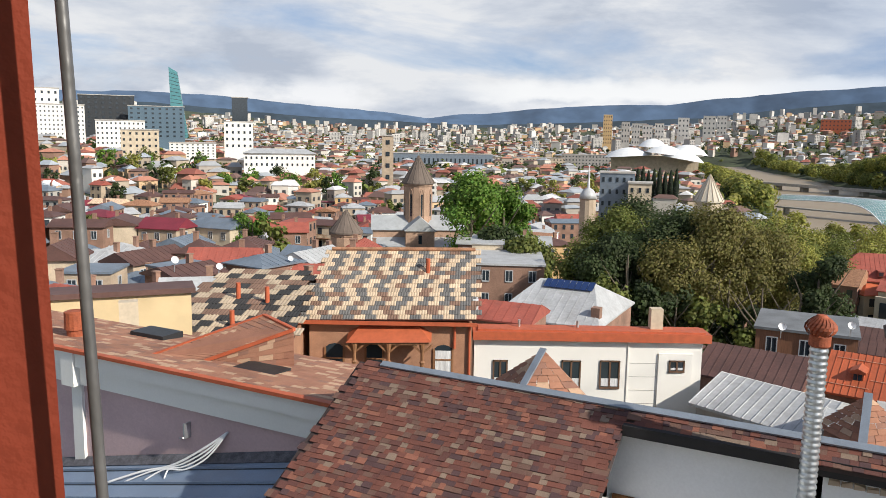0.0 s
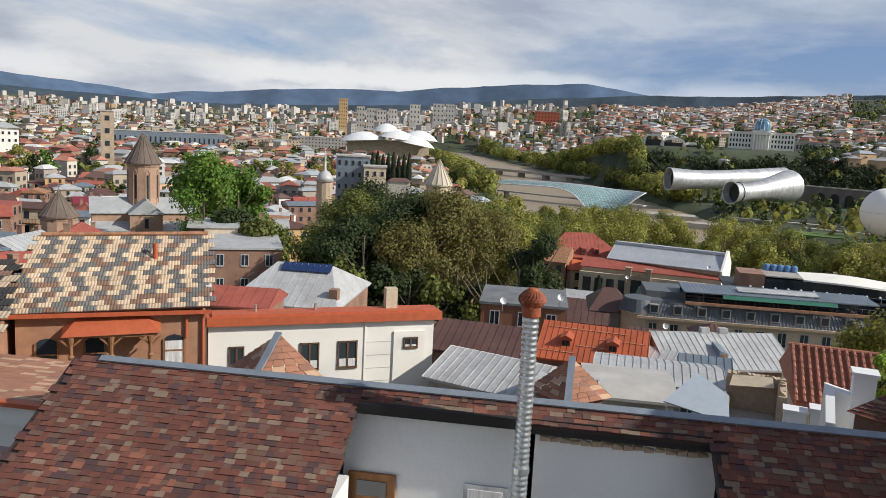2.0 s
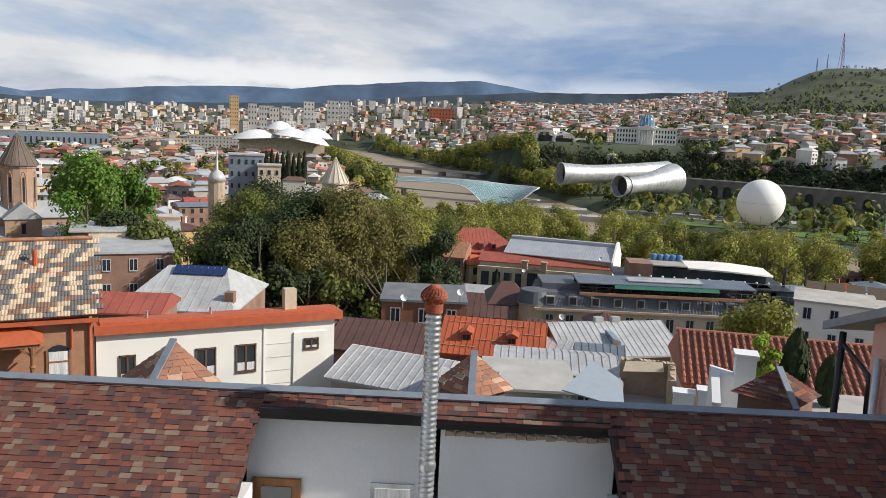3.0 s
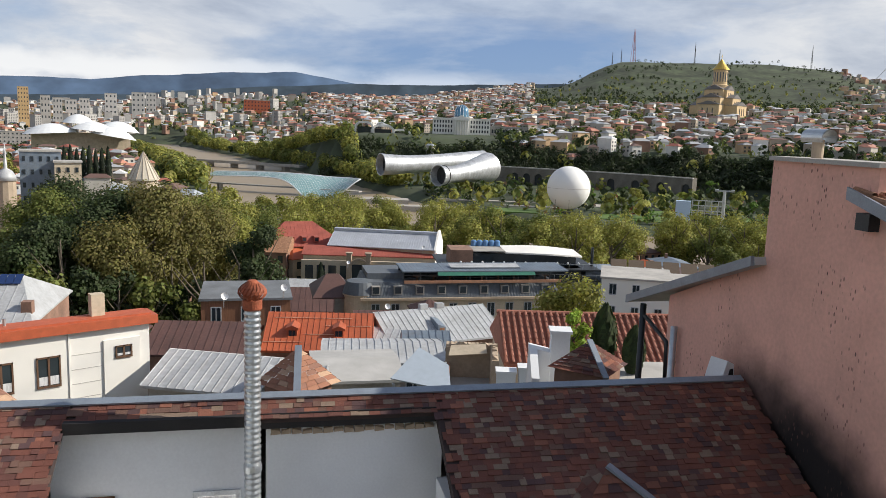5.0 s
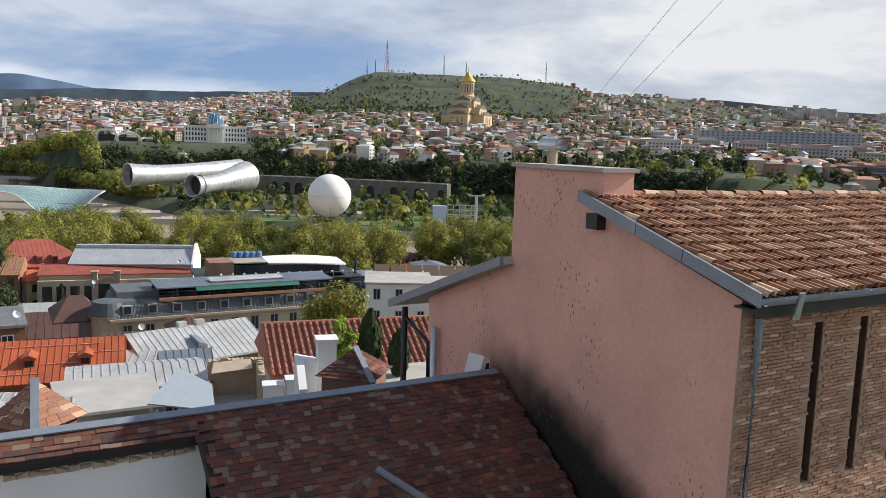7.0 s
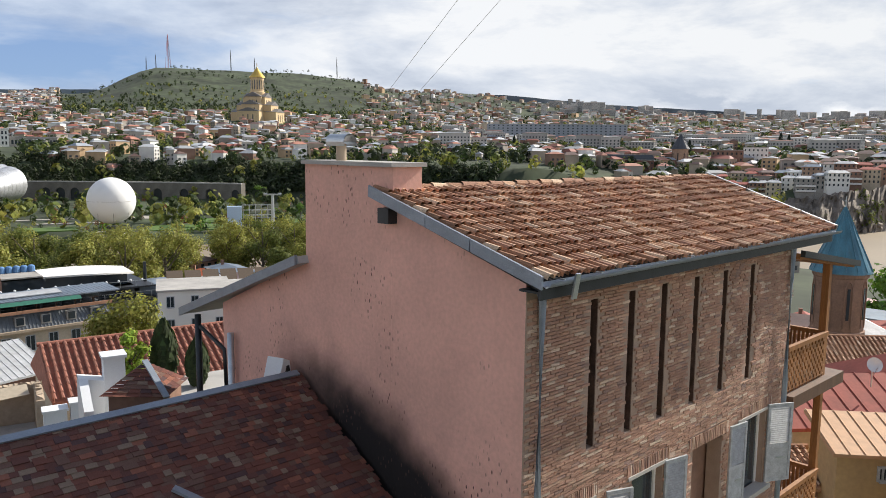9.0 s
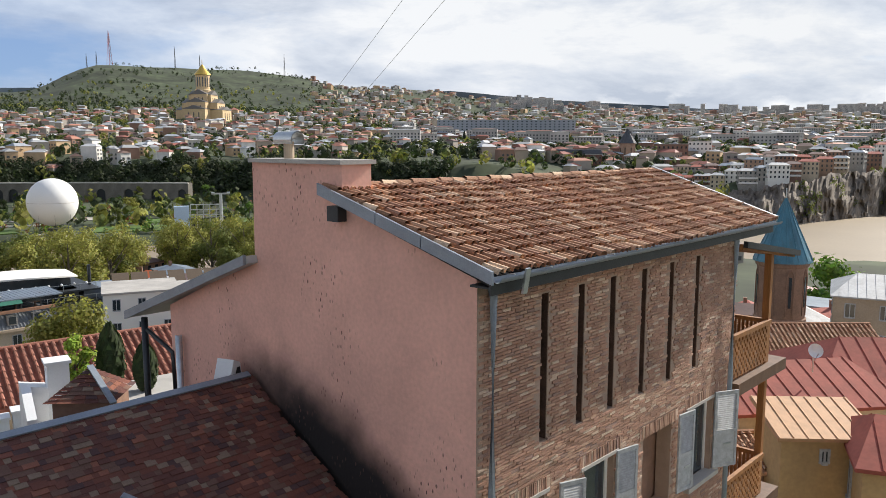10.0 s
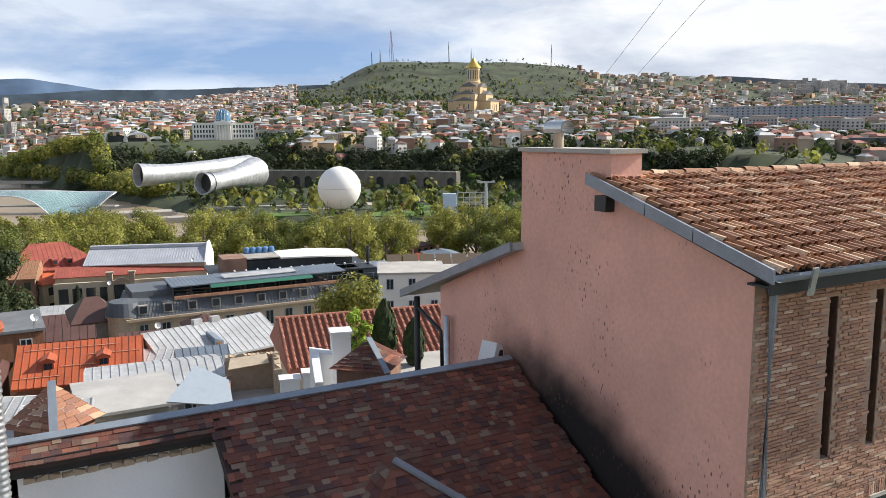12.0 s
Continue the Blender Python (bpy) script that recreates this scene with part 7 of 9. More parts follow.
DOME_DARK = mat("weathered_stone_cone", (0.14, 0.11, 0.09), 0.9, vary=0.2, scale=0.6, stretch=(1, 1, 0.2))
TUFF = mat("pink_tuff", (0.38, 0.25, 0.175), 0.9, vary=0.16, scale=0.5, fine=4, dirt=0.2)
CHURCH_ROOF = mat("pale_church_roof", (0.40, 0.42, 0.43), 0.6, 0.2, vary=0.12, scale=0.5, dirt=0.2)
church("domed_church", "tuff stone church with tall drum and dark pointed cone", -1.75, 165, -28, -14.7, -9.6, -3.9, 2.95, (19, 7, 4.4), 6, DOME_DARK, TUFF, CHURCH_ROOF)
church("church_dome", "small brick church drum with dark pointed cone", -7.0, 128, -30, -17.0, -15.6, -12.0, 2.4, (0, 0, 0), 0, DOME_DARK, TUFF, CHURCH_ROOF, 12)
BLUE_CONE = mat("blue_glazed_cone", (0.055, 0.17, 0.23), 0.45, 0.1, vary=0.3, scale=0.8, stretch=(1, 1, 0.2), dirt=0.3, dirt_colour=(0.12, 0.12, 0.1))
church("blue_coned_church", "brick church drum with ribbed blue-glazed cone", 99.15, 105, -34, -22, -14.2, -6.6, 2.95, (0, 0, 0), 0, BLUE_CONE, mat("church_brick", (0.27, 0.165, 0.115), 0.92, vary=0.2, scale=0.5, fine=5, dirt=0.3), CHURCH_ROOF)
tent = thing("ribbed_cone_roof", "pale ribbed stone cone roof rising over the trees", "church", m=pose(*pol(18.85, 228).xy, 0))
part("drum", Mesh().lathe([(3.6, -42), (3.6, -16.4)], 16), CREAM, tent)
part("cone", Mesh().lathe([(4.2, -16.4), (4.15, -16), (0.12, -8.9)], 16), mat("pale_cone_stone", (0.52, 0.47, 0.38), 0.8, vary=0.1), tent)
for i in range(16):
    a = 2 * math.pi * i / 16
    part("rib", Mesh().tube([(4.2 * math.cos(a), 4.2 * math.sin(a), -16), (0.12, 0, -8.8)], 0.12, 5), mat("cone_rib_stone", (0.36, 0.30, 0.23), 0.8), tent)
mos = thing("slim_minaret", "pale stone tower with a small dome and spire", "tower", m=pose(*pol(10.6, 215).xy, 0))
part("shaft", Mesh().lathe([(2.2, -42), (2.2, -16), (2.5, -15.8)], 12), STONE, mos)
part("dome", Mesh().lathe([(2.4, -15.8), (2.2, -14.6), (1.4, -13.4), (0.4, -12.8), (0.25, -9), (0.02, -6.5)], 16), SHEET, mos, smooth=True)

# white balloon over the park
bal = thing("tethered_balloon", "huge white spherical tethered balloon over the park", "balloon", m=pose(*pol(48.9, 405).xy, -27.2))
part("envelope", Mesh().lathe([(11 * math.sin(math.pi * k / 32), -11 * math.cos(math.pi * k / 32)) for k in range(33)], 48), BALLOON_SKIN, bal, smooth=True)
part("seam_band", Mesh().tube([(11.02 * math.cos(0.13 * i), 11.02 * math.sin(0.13 * i), 0) for i in range(49)], 0.06, 4), CONCRETE, bal)
for i in range(8):
    a = math.pi * i / 4
    part("mooring_line", Mesh().tube([(9.5 * math.cos(a), 9.5 * math.sin(a), -5.5), (8 * math.cos(a), 8 * math.sin(a), -16)], 0.06, 4), STEEL_DARK, bal)
part("landing_ring", Mesh().lathe([(9.5, -17), (9.5, -15.4), (8.5, -15.2), (8.5, -17)], 32), CONCRETE, bal)
part("gondola", Mesh().lathe([(2.2, -13.4), (3.0, -13.2), (3.0, -12.2), (2.4, -12.1)], 20), STEEL_DARK, bal)

# twin metal tubes of the concert hall
SILVER = mat("silver_panels", (0.58, 0.59, 0.60), 0.42, 0.55, vary=0.2, scale=0.25, fine=1.2, bump=0.05)
hall = thing("concert_hall", "pair of flared silver tube-shaped halls", "concert hall")


def horn(name, path, radii, label):
    m = Mesh()
    m.tube(path, radii, 32)
    m.f = m.f[:-2]
    tub = part(name, m, SILVER, hall, label, smooth=True)
    a, b = Vector(path[0]), Vector(path[1])
    dr = (b - a).normalized()
    part("mouth_rim", Mesh().tube([tuple(a + q * radii[0]) for q in [(dr.cross(Vector((0, 0, 1))).normalized() * math.cos(t) + Vector((0, 0, 1)) * math.sin(t)) for t in [0.2 * k for k in range(33)]]], 0.35, 6), SILVER, tub)
    gl = Mesh()
    s = dr.cross(Vector((0, 0, 1))).normalized()
    c = a + dr * 5
    gl.poly(*[c + (s * math.cos(t) + Vector((0, 0, 1)) * math.sin(t)) * (radii[0] * 0.97) for t in [math.pi * k / 12 for k in range(24)]])
    part("mouth_glazing", gl, STEEL_DARK, tub)
    for k in range(-3, 4):
        part("mullion", Mesh().beam(c - dr * 0.3 + s * k * radii[0] * 0.25 - Vector((0, 0, radii[0] * 0.6)), c - dr * 0.3 + s * k * radii[0] * 0.25 + Vector((0, 0, radii[0] * 0.6)), 0.15, 0.15), STEEL_DARK, tub)
    for k in range(1, 22):
        u = k / 22 * (len(path) - 1)
        i = int(u)
        q = Vector(path[i]).lerp(Vector(path[i + 1]), u - i)
        rr = lerp(radii[i], radii[i + 1], u - i) + 0.04
        dd = (Vector(path[min(i + 1, len(path) - 1)]) - Vector(path[max(0, i - 1)])).normalized() if i else dr
        s2 = dd.cross(Vector((0, 0, 1))).normalized()
        t2 = s2.cross(dd)
        part("panel_seam", Mesh().tube([tuple(q + (s2 * math.cos(t) + t2 * math.sin(t)) * rr) for t in [math.pi * 2 * n / 28 for n in range(29)]], 0.05, 4), SILVER, tub)


def curve(points, n=12):
    """A smooth line through four places."""
    out = []
    p = [Vector(q) for q in points]
    for i in range(n + 1):
        t = i / n
        out.append(p[0] * (1 - t) ** 3 + p[1] * 3 * t * (1 - t) ** 2 + p[2] * 3 * t * t * (1 - t) + p[3] * t ** 3)
    return out


horn("long_tube", curve([pol(35.2, 548, -25.5), pol(37.2, 556, -26.0), pol(39.5, 585, -24), pol(42.6, 615, -22.5)]), [7.6, 7.3, 6.9, 6.5, 6.3, 6.2, 6.2, 6.3, 6.4, 6.6, 6.9, 7.2, 7.5], "long silver tube with dark glazed mouth")
horn("short_tube", curve([pol(39.4, 505, -29.5), pol(40.4, 514, -29.5), pol(41.6, 530, -27.5), pol(43.0, 552, -25.2)]), [6.8, 6.3, 5.9, 5.6, 5.5, 5.6, 6.0, 6.6, 7.3, 8.1, 9.0, 9.8, 10.4], "short silver tube with dark glazed mouth")

# glass footbridge
GLASS_ROOF = mat("teal_glass_roof", (0.30, 0.50, 0.50), 0.25, 0.2, vary=0.12, scale=0.1, fine=0.8, bump=0)
foot = thing("glass_footbridge", "curved glass and white steel footbridge over the river", "bridge")
A0, A1 = pol(23.3, 575, 0), pol(33.75, 520, 0)
ax = (A1 - A0).normalized()
sx = Vector((-ax.y, ax.x, 0))


def shell(s, t):
    bump = math.exp(-((s - 0.78) / 0.17) ** 2)
    close = 1 - max(0, (s - 0.86) / 0.14) ** 2
    w = (4.2 + 8.0 * bump) * close + 0.3
    drop = (2.6 + 15.0 * bump) * close
    top = -36.2 + 3.0 * math.sin(math.pi * (0.15 + 0.6 * s)) - 1.5 * bump
    q = (1 - t) / 2
    return A0.lerp(A1, s) + sx * (w * t) + Vector((0, 0, top - drop * (0.35 * q + 0.65 * q * q)))


glz = Mesh()
NS, NT = 44, 10
for i in range(NS):
    for k in range(NT):
        q = [shell((i + a) / NS, -1 + 2 * (k + b) / NT) for a, b in ((0, 0), (1, 0), (1, 1), (0, 1))]
        glz.poly(*q)
part("glass_canopy", glz, GLASS_ROOF, foot, "pale teal glass panes", smooth=True)
lat = Mesh()
WHITE_STEEL = mat("white_steel", (0.75, 0.77, 0.78), 0.5, vary=0.05)
for i in range(NS):
    for k in range(NT):
        a, b, c, e = shell(i / NS, -1 + 2 * k / NT), shell((i + 1) / NS, -1 + 2 * (k + 1) / NT), shell((i + 1) / NS, -1 + 2 * k / NT), shell(i / NS, -1 + 2 * (k + 1) / NT)
        lat.beam(a + Vector((0, 0, 0.1)), b + Vector((0, 0, 0.1)), 0.09, 0.09)
        lat.beam(c + Vector((0, 0, 0.1)), e + Vector((0, 0, 0.1)), 0.09, 0.09)
tagged(part("steel_lattice", lat, WHITE_STEEL, foot), kind="stuff")
for tt in (-1, 1):
    part("edge_tube", Mesh().tube([tuple(shell(i / NS, tt)) for i in range(NS + 1)], 0.4, 8), WHITE_STEEL, foot, smooth=True)
part("deck", Mesh().hexa([A0 - sx * 2.5 + Vector((0, 0, -43)), A1 - sx * 2.5 + Vector((0, 0, -43)), A1 + sx * 2.5 + Vector((0, 0, -43)), A0 + sx * 2.5 + Vector((0, 0, -43))],
     [A0 - sx * 2.5 + Vector((0, 0, -42.2)), A1 - sx * 2.5 + Vector((0, 0, -42.2)), A1 + sx * 2.5 + Vector((0, 0, -42.2)), A0 + sx * 2.5 + Vector((0, 0, -42.2))]), CONCRETE, foot)
for s in (0.06, 0.9):
    q = A0.lerp(A1, s)
    part("pier", Mesh().box(q.x - 1.5, q.x + 1.5, q.y - 1.5, q.y + 1.5, -56, -42.5), CONCRETE, foot)

# road bridge upstream
rb = thing("road_bridge", "low concrete road bridge with dark arches across the river", "bridge")
B0, B1 = pol(22.2, 880), pol(29.6, 800)
bx = (B1 - B0).normalized()
by = Vector((-bx.y, bx.x, 0)) * 6
part("deck", Mesh().hexa([B0 - by + Vector((0, 0, -42.6)), B1 - by + Vector((0, 0, -42.6)), B1 + by + Vector((0, 0, -42.6)), B0 + by + Vector((0, 0, -42.6))],
     [B0 - by + Vector((0, 0, -41)), B1 - by + Vector((0, 0, -41)), B1 + by + Vector((0, 0, -41)), B0 + by + Vector((0, 0, -41))]), CONCRETE, rb)
part("parapet", Mesh().beam(B0 - by + Vector((0, 0, -40.4)), B1 - by + Vector((0, 0, -40.4)), 0.5, 1.2), CONCRETE, rb)
for s in (0.15, 0.38, 0.62, 0.85):
    q = B0.lerp(B1, s)
    part("pier", Mesh().box(q.x - 3, q.x + 3, q.y - 3, q.y + 3, -56, -42.6), GREY_WALL, rb)

# retaining wall with arches under the cliff road
WALL_STONE = mat("embankment_stone", (0.17, 0.155, 0.13), 0.95, vary=0.2, scale=0.15, fine=1.0, dirt=0.3)
emb = thing("retaining_wall", "long stone retaining wall with arched recesses below the cliff road", "retaining wall")
for i in range(17):
    a0, a1 = 42.8 + i * 0.86, 42.8 + (i + 1) * 0.86
    r0, r1 = table([(42, 660), (47, 640), (52.5, 618), (58, 590)], a0), table([(42, 660), (47, 640), (52.5, 618), (58, 590)], a1)
    p0, p1 = pol(a0, r0), pol(a1, r1)
    ex = (p1 - p0)
    ln = ex.length
    ex.normalize()
    yaw = math.degrees(math.atan2(ex.y, ex.x))
    bay = part("bay", Mesh().box(0, ln, 1.6, 7, -48, -28.5), WALL_STONE, emb, m=pose(p0.x, p0.y, 0, 0, 0, yaw))
    arched = Mesh().box(0, ln * 0.18, 0, 1.6, -48, -29).box(ln * 0.82, ln, 0, 1.6, -48, -29)
    k = 8
    for n in range(k):
        t0, t1 = math.pi * n / k, math.pi * (n + 1) / k
        x0, x1 = ln / 2 - ln * 0.32 * math.cos(t0), ln / 2 - ln * 0.32 * math.cos(t1)
        z0, z1 = -36 + ln * 0.30 * math.sin(t0), -36 + ln * 0.30 * math.sin(t1)
        arched.hexa([(x0, 0, z0), (x1, 0, z1), (x1, 1.6, z1), (x0, 1.6, z0)], [(x0, 0, -29), (x1, 0, -29), (x1, 1.6, -29), (x0, 1.6, -29)])
    if i % 2 == 0 or i in (3, 7):
        part("arch", arched, WALL_STONE, bay)
        # added dark sheet over the stone back stands for the shade under the arch
        part("recess", Mesh().box(ln * 0.18, ln * 0.82, 1.5, 1.58, -48, -29), STEEL_DARK, bay)
    else:
        part("face", Mesh().box(0, ln, 0, 1.6, -48, -29), WALL_STONE, bay)
    part("coping", Mesh().box(0, ln, -0.4, 2.2, -29, -28.2), CONCRETE, bay)

# palace with a glass dome
pal = thing("domed_palace", "white columned palace with a blue glass dome", "palace", m=pose(*pol(40.95, 885).xy, -4.5, 0, 0, -41))
part("centre", Mesh().box(-8, 8, -9, 14, -8, 19), WHITE_WALL, pal)
for sg in (-1, 1):
    part("wing", Mesh().box(*sorted((sg * 8, sg * 32)), -4, 14, -8, 16.5), WHITE_WALL, pal)
    part("wing_cornice", Mesh().box(*sorted((sg * 8, sg * 32.8)), -4.8, 14.8, 16.5, 17.6), WHITE_WALL, pal)
    for i in range(7):
        for zz in (2, 7, 12):
            part("window", Mesh().box(sg * (11 + i * 3.1) - 0.75, sg * (11 + i * 3.1) + 0.75, -4.15, -4.0, zz, zz + 3.0), GLASS, pal)
for i in range(6):
    part("column", Mesh().lathe([(0.95, -1), (0.8, 0), (0.7, 14), (1.0, 15)], 10, (-7 + i * 2.8, -11.2)), WHITE_WALL, pal)
part("portico", Mesh().box(-8.6, 8.6, -12.5, -9, 15, 16.6).hexa([(-8.6, -12.5, 16.6), (8.6, -12.5, 16.6), (8.6, -9, 16.6), (-8.6, -9, 16.6)], [(-0.6, -12.5, 20.6), (0.6, -12.5, 20.6), (0.6, -9, 20.6), (-0.6, -9, 20.6)]), WHITE_WALL, pal)
part("dome", Mesh().lathe([(8.2, 19), (8.2, 21), (8.0, 24), (7.0, 27.6), (5.0, 30.4), (2.4, 32), (0.1, 32.5)], 28), mat("blue_dome_glass", (0.12, 0.25, 0.36), 0.15, 0.4, vary=0.08), pal, "blue glass dome", smooth=True)
for i in range(14):
    a = 2 * math.pi * i / 14
    part("dome_rib", Mesh().tube([(q * math.cos(a), q * math.sin(a), z) for q, z in ((8.3, 19), (8.1, 24), (7.1, 27.7), (5.1, 30.5), (0.1, 32.6))], 0.18, 4), WHITE_STEEL, pal)
part("long_wing", Mesh().box(32, 75, 0, 16, -8, 9), GREY_WALL, pal)
part("long_wing_roof", Mesh().box(32, 76, -0.8, 16.8, 9, 10), CONCRETE, pal)
for i in range(13):
    part("window", Mesh().box(34 + i * 3.1, 36 + i * 3.1, -0.15, 0.0, 2.5, 6.5), GLASS, pal)
# white moulded building
arcb = thing("white_moulded_building", "white building with flowing rounded frames", "building", m=pose(*pol(35.0, 850).xy, -12, 0, 0, -36))
for x0, x1, h, o in ((-26, -6, 17, 0), (-8, 16, 14, 4), (14, 34, 10, 8)):
    pts = []
    for k in range(15):
        t = math.pi * k / 14
        pts.append((lerp(x0, x1, 0.5 - 0.5 * math.copysign(abs(math.cos(t)) ** 0.6, math.cos(t))), o, h * abs(math.sin(t)) ** 0.45))
    for a, b in zip(pts, pts[1:]):
        part("shell_panel", Mesh().beam((a[0], a[1] + 8, a[2]), (b[0], b[1] + 8, b[2]), 18, 2.2), WHITE_WALL, arcb)
    part("glazing", Mesh().box(x0 + 3, x1 - 3, o + 4, o + 5, -4, h * 0.72), GLASS, arcb)

# great cathedral
SAND = mat("sandstone", (0.64, 0.47, 0.27), 0.85, vary=0.1, scale=0.05, fine=0.4, bump=0)
CATH_ROOF = mat("cathedral_slate", (0.17, 0.16, 0.15), 0.6, vary=0.1, scale=0.1)
cath = thing("great_cathedral", "huge golden sandstone cathedral with gilded conical dome", "cathedral", m=pose(*pol(58.66, 1450).xy, 0, 0, 0, 8))
for i, (hw, hd, z0, z1, rs) in enumerate(((42, 20, 20, 58, 6), (32, 17, 20, 70, 7), (20, 15, 20, 84, 8))):
    part("nave_tier", Mesh().box(-hw, hw, -hd, hd, z0, z1), SAND, cath)
    part("tier_roof", gable_roof(hw * 2, hd * 2, z1, rs, 0.8), CATH_ROOF, cath)
    part("transept_tier", Mesh().box(-hd, hd, -hw, hw, z0, z1 - 1), SAND, cath)
    part("transept_roof", gable_roof(hw * 2, hd * 2, z1 - 1, rs, 0.8).moved(pose(0, 0, 0, 0, 0, 90)), CATH_ROOF, cath)
    for sg in (-1, 1):
        for turn in (0, 90):
            gb = Mesh()
            xx = sorted((sg * hw, sg * (hw - 1)))
            gb.v += [(x, y, z) for x in xx for y, z in ((-hd, z1 - 1), (hd, z1 - 1), (0, z1 - 1 + rs))]
            gb.f += [(0, 2, 1), (3, 4, 5), (0, 1, 4, 3), (1, 2, 5, 4), (2, 0, 3, 5)]
            part("gable", gb, SAND, cath, m=pose(0, 0, 0, 0, 0, turn))
            for k in (-1, 0, 1):
                part("tall_window", Mesh().box(*sorted((sg * hw, sg * (hw + 0.3))), k * hd * 0.45 - 0.9, k * hd * 0.45 + 0.9, z1 - 18, z1 - 6), GLASS, cath, m=pose(0, 0, 0, 0, 0, turn))
part("drum", Mesh().lathe([(14, 82), (14, 92), (12, 93), (12, 117), (13, 118)], 24), SAND, cath)
for i in range(16):
    part("drum_window", Mesh().box(11.7, 12.2, -0.8, 0.8, 97, 113), GLASS, cath, m=pose(0, 0, 0, 0, 0, 22.5 * i))
part("gilded_cone", Mesh().lathe([(14, 117.5), (13.6, 119), (6, 128), (1.2, 135), (0.3, 136)], 24), GOLD, cath)
part("cross", Mesh().box(-0.35, 0.35, -0.35, 0.35, 135, 143).box(-2, 2, -0.35, 0.35, 139, 139.8), GOLD, cath)

# hill masts
for a, d, h in ((52.8, 2990, 115), (51.4, 2990, 45), (52.0, 2990, 48), (56.9, 2990, 75), (58.5, 2990, 50), (64.2, 2990, 70)):
    q = pol(a, d)
    z0 = ground_z(q.x, q.y)
    t = thing("radio_mast", "slim lattice radio mast on the green hill", "mast", "hill masts", m=pose(q.x, q.y, z0))
    big_ = h > 100
    w = 7 if big_ else 2.0
    for cx, cy in ((-1, -1), (1, -1), (1, 1), (-1, 1)):
        part("leg", Mesh().tube([(cx * w, cy * w, -10), (cx * w * 0.25, cy * w * 0.25, h * 0.8), (0, 0, h)], 0.55 if big_ else 0.35, 4), STEEL_DARK if not big_ else SHEET_RED, t)
    for k in range(8):
        zz = h * 0.1 * k
        q2 = w * (1 - 0.75 * k / 8)
        part("brace", Mesh().beam((-q2, -q2, zz), (q2, -q2, zz + h * 0.1), 0.5, 0.5).beam((q2, -q2, zz), (-q2, -q2, zz + h * 0.1), 0.5, 0.5), STEEL_DARK, t)


# ---- big blocks with gridded windows ----
def block(name, label, az, d, w, depth, z0, z1, wall, cols, rows, turn=None, glass=GLASS, category="building", group=""):
    t = thing(name, label, category, group, m=pose(*pol(az, d).xy, 0, 0, 0, -az if turn is None else turn))
    part("wall", Mesh().box(-w / 2, w / 2, 0, depth, z0 - 15, z1), wall, t)
    part("roof", Mesh().box(-w / 2 - 0.4, w / 2 + 0.4, -0.4, depth + 0.4, z1, z1 + 0.6), CONCRETE, t)
    cw, rh = w / cols, (z1 - z0) / rows
    data = Mesh().box(-cw * 0.17, cw * 0.17, -0.2, 0.05, 0, rh * 0.38).data("window", glass)
    for i in range(cols):
        for k in range(rows):
            part("window", data, None, t, m=pose(-w / 2 + cw * (i + 0.5), 0, z0 + rh * (k + 0.28)))
    return t


block("white_block", "tall white apartment block with small dark windows", -26.2, 620, 40, 18, -10, 18, WHITE_WALL, 15, 9, group="white blocks")
block("white_block", "stepped white upper block", -26.8, 640, 22, 16, 14, 30, WHITE_WALL, 5, 3, group="white blocks")
block("white_block", "white classical block with rows of windows", -22.2, 560, 30, 16, -9, 7, WHITE_WALL, 11, 5, group="white blocks")
block("glass_hotel", "dark glass hotel block with banded floors", -23.0, 730, 44, 20, 2, 30, STEEL_DARK, 8, 7)
block("glass_hotel", "blue-grey glass office block with banded floors", -19.9, 700, 44, 20, -5, 21, mat("blue_glass_bands", (0.12, 0.18, 0.23), 0.3, 0.3, vary=0.15), 8, 7)
block("white_block", "white panel block of flats", -17.6, 560, 30, 14, -17, -7, WHITE_WALL, 9, 5, group="white blocks")
block("white_block", "white office block with dark glass top", -14.5, 640, 22, 16, -12, 9, WHITE_WALL, 5, 4, group="white blocks")
block("glass_tower", "dark glass upper tower", -14.4, 650, 12, 12, 9, 28, GLASS, 3, 4)
block("cream_block", "cream classical block with rows of windows", -21.0, 520, 22, 14, -14, 1, CREAM, 6, 4)
mansion = block("white_mansion", "long white mansion with a hipped grey roof", -11.7, 460, 40, 14, -19, -11.5, WHITE_WALL, 14, 2)
part("hipped_roof", gable_roof(40, 14, -10.8, 2.6, 0.8, 6).moved(pose(0, 7, 0)), SHEET, mansion)
sky_t = thing("glass_skyscraper", "slender teal glass skyscraper with a slanting top", "skyscraper", m=pose(*pol(-18.5, 1240).xy, 0, 0, 0, 18))
part("shaft", Mesh().hexa([(-9, -8, -15), (15, -8, -15), (15, 8, -15), (-9, 8, -15)], [(-11.5, -5, 95), (0, -5, 88), (1, 5, 88), (-10.5, 5, 95)]), mat("teal_tower_glass", (0.10, 0.27, 0.29), 0.2, 0.3, vary=0.12, scale=0.05), sky_t)
for k in range(20):
    s = k / 20
    part("floor_band", Mesh().beam((lerp(-9.1, -11.4, s), lerp(-8.1, -5.1, s), lerp(-15, 92, s)), (lerp(15, 0.2, s), lerp(-8.1, -5.1, s), lerp(-15, 88, s)), 0.2, 0.5), STEEL_DARK, sky_t)
block("yellow_tower", "lone yellow apartment tower", 11.75, 1750, 19, 16, -10, 54, OCHRE, 4, 8)
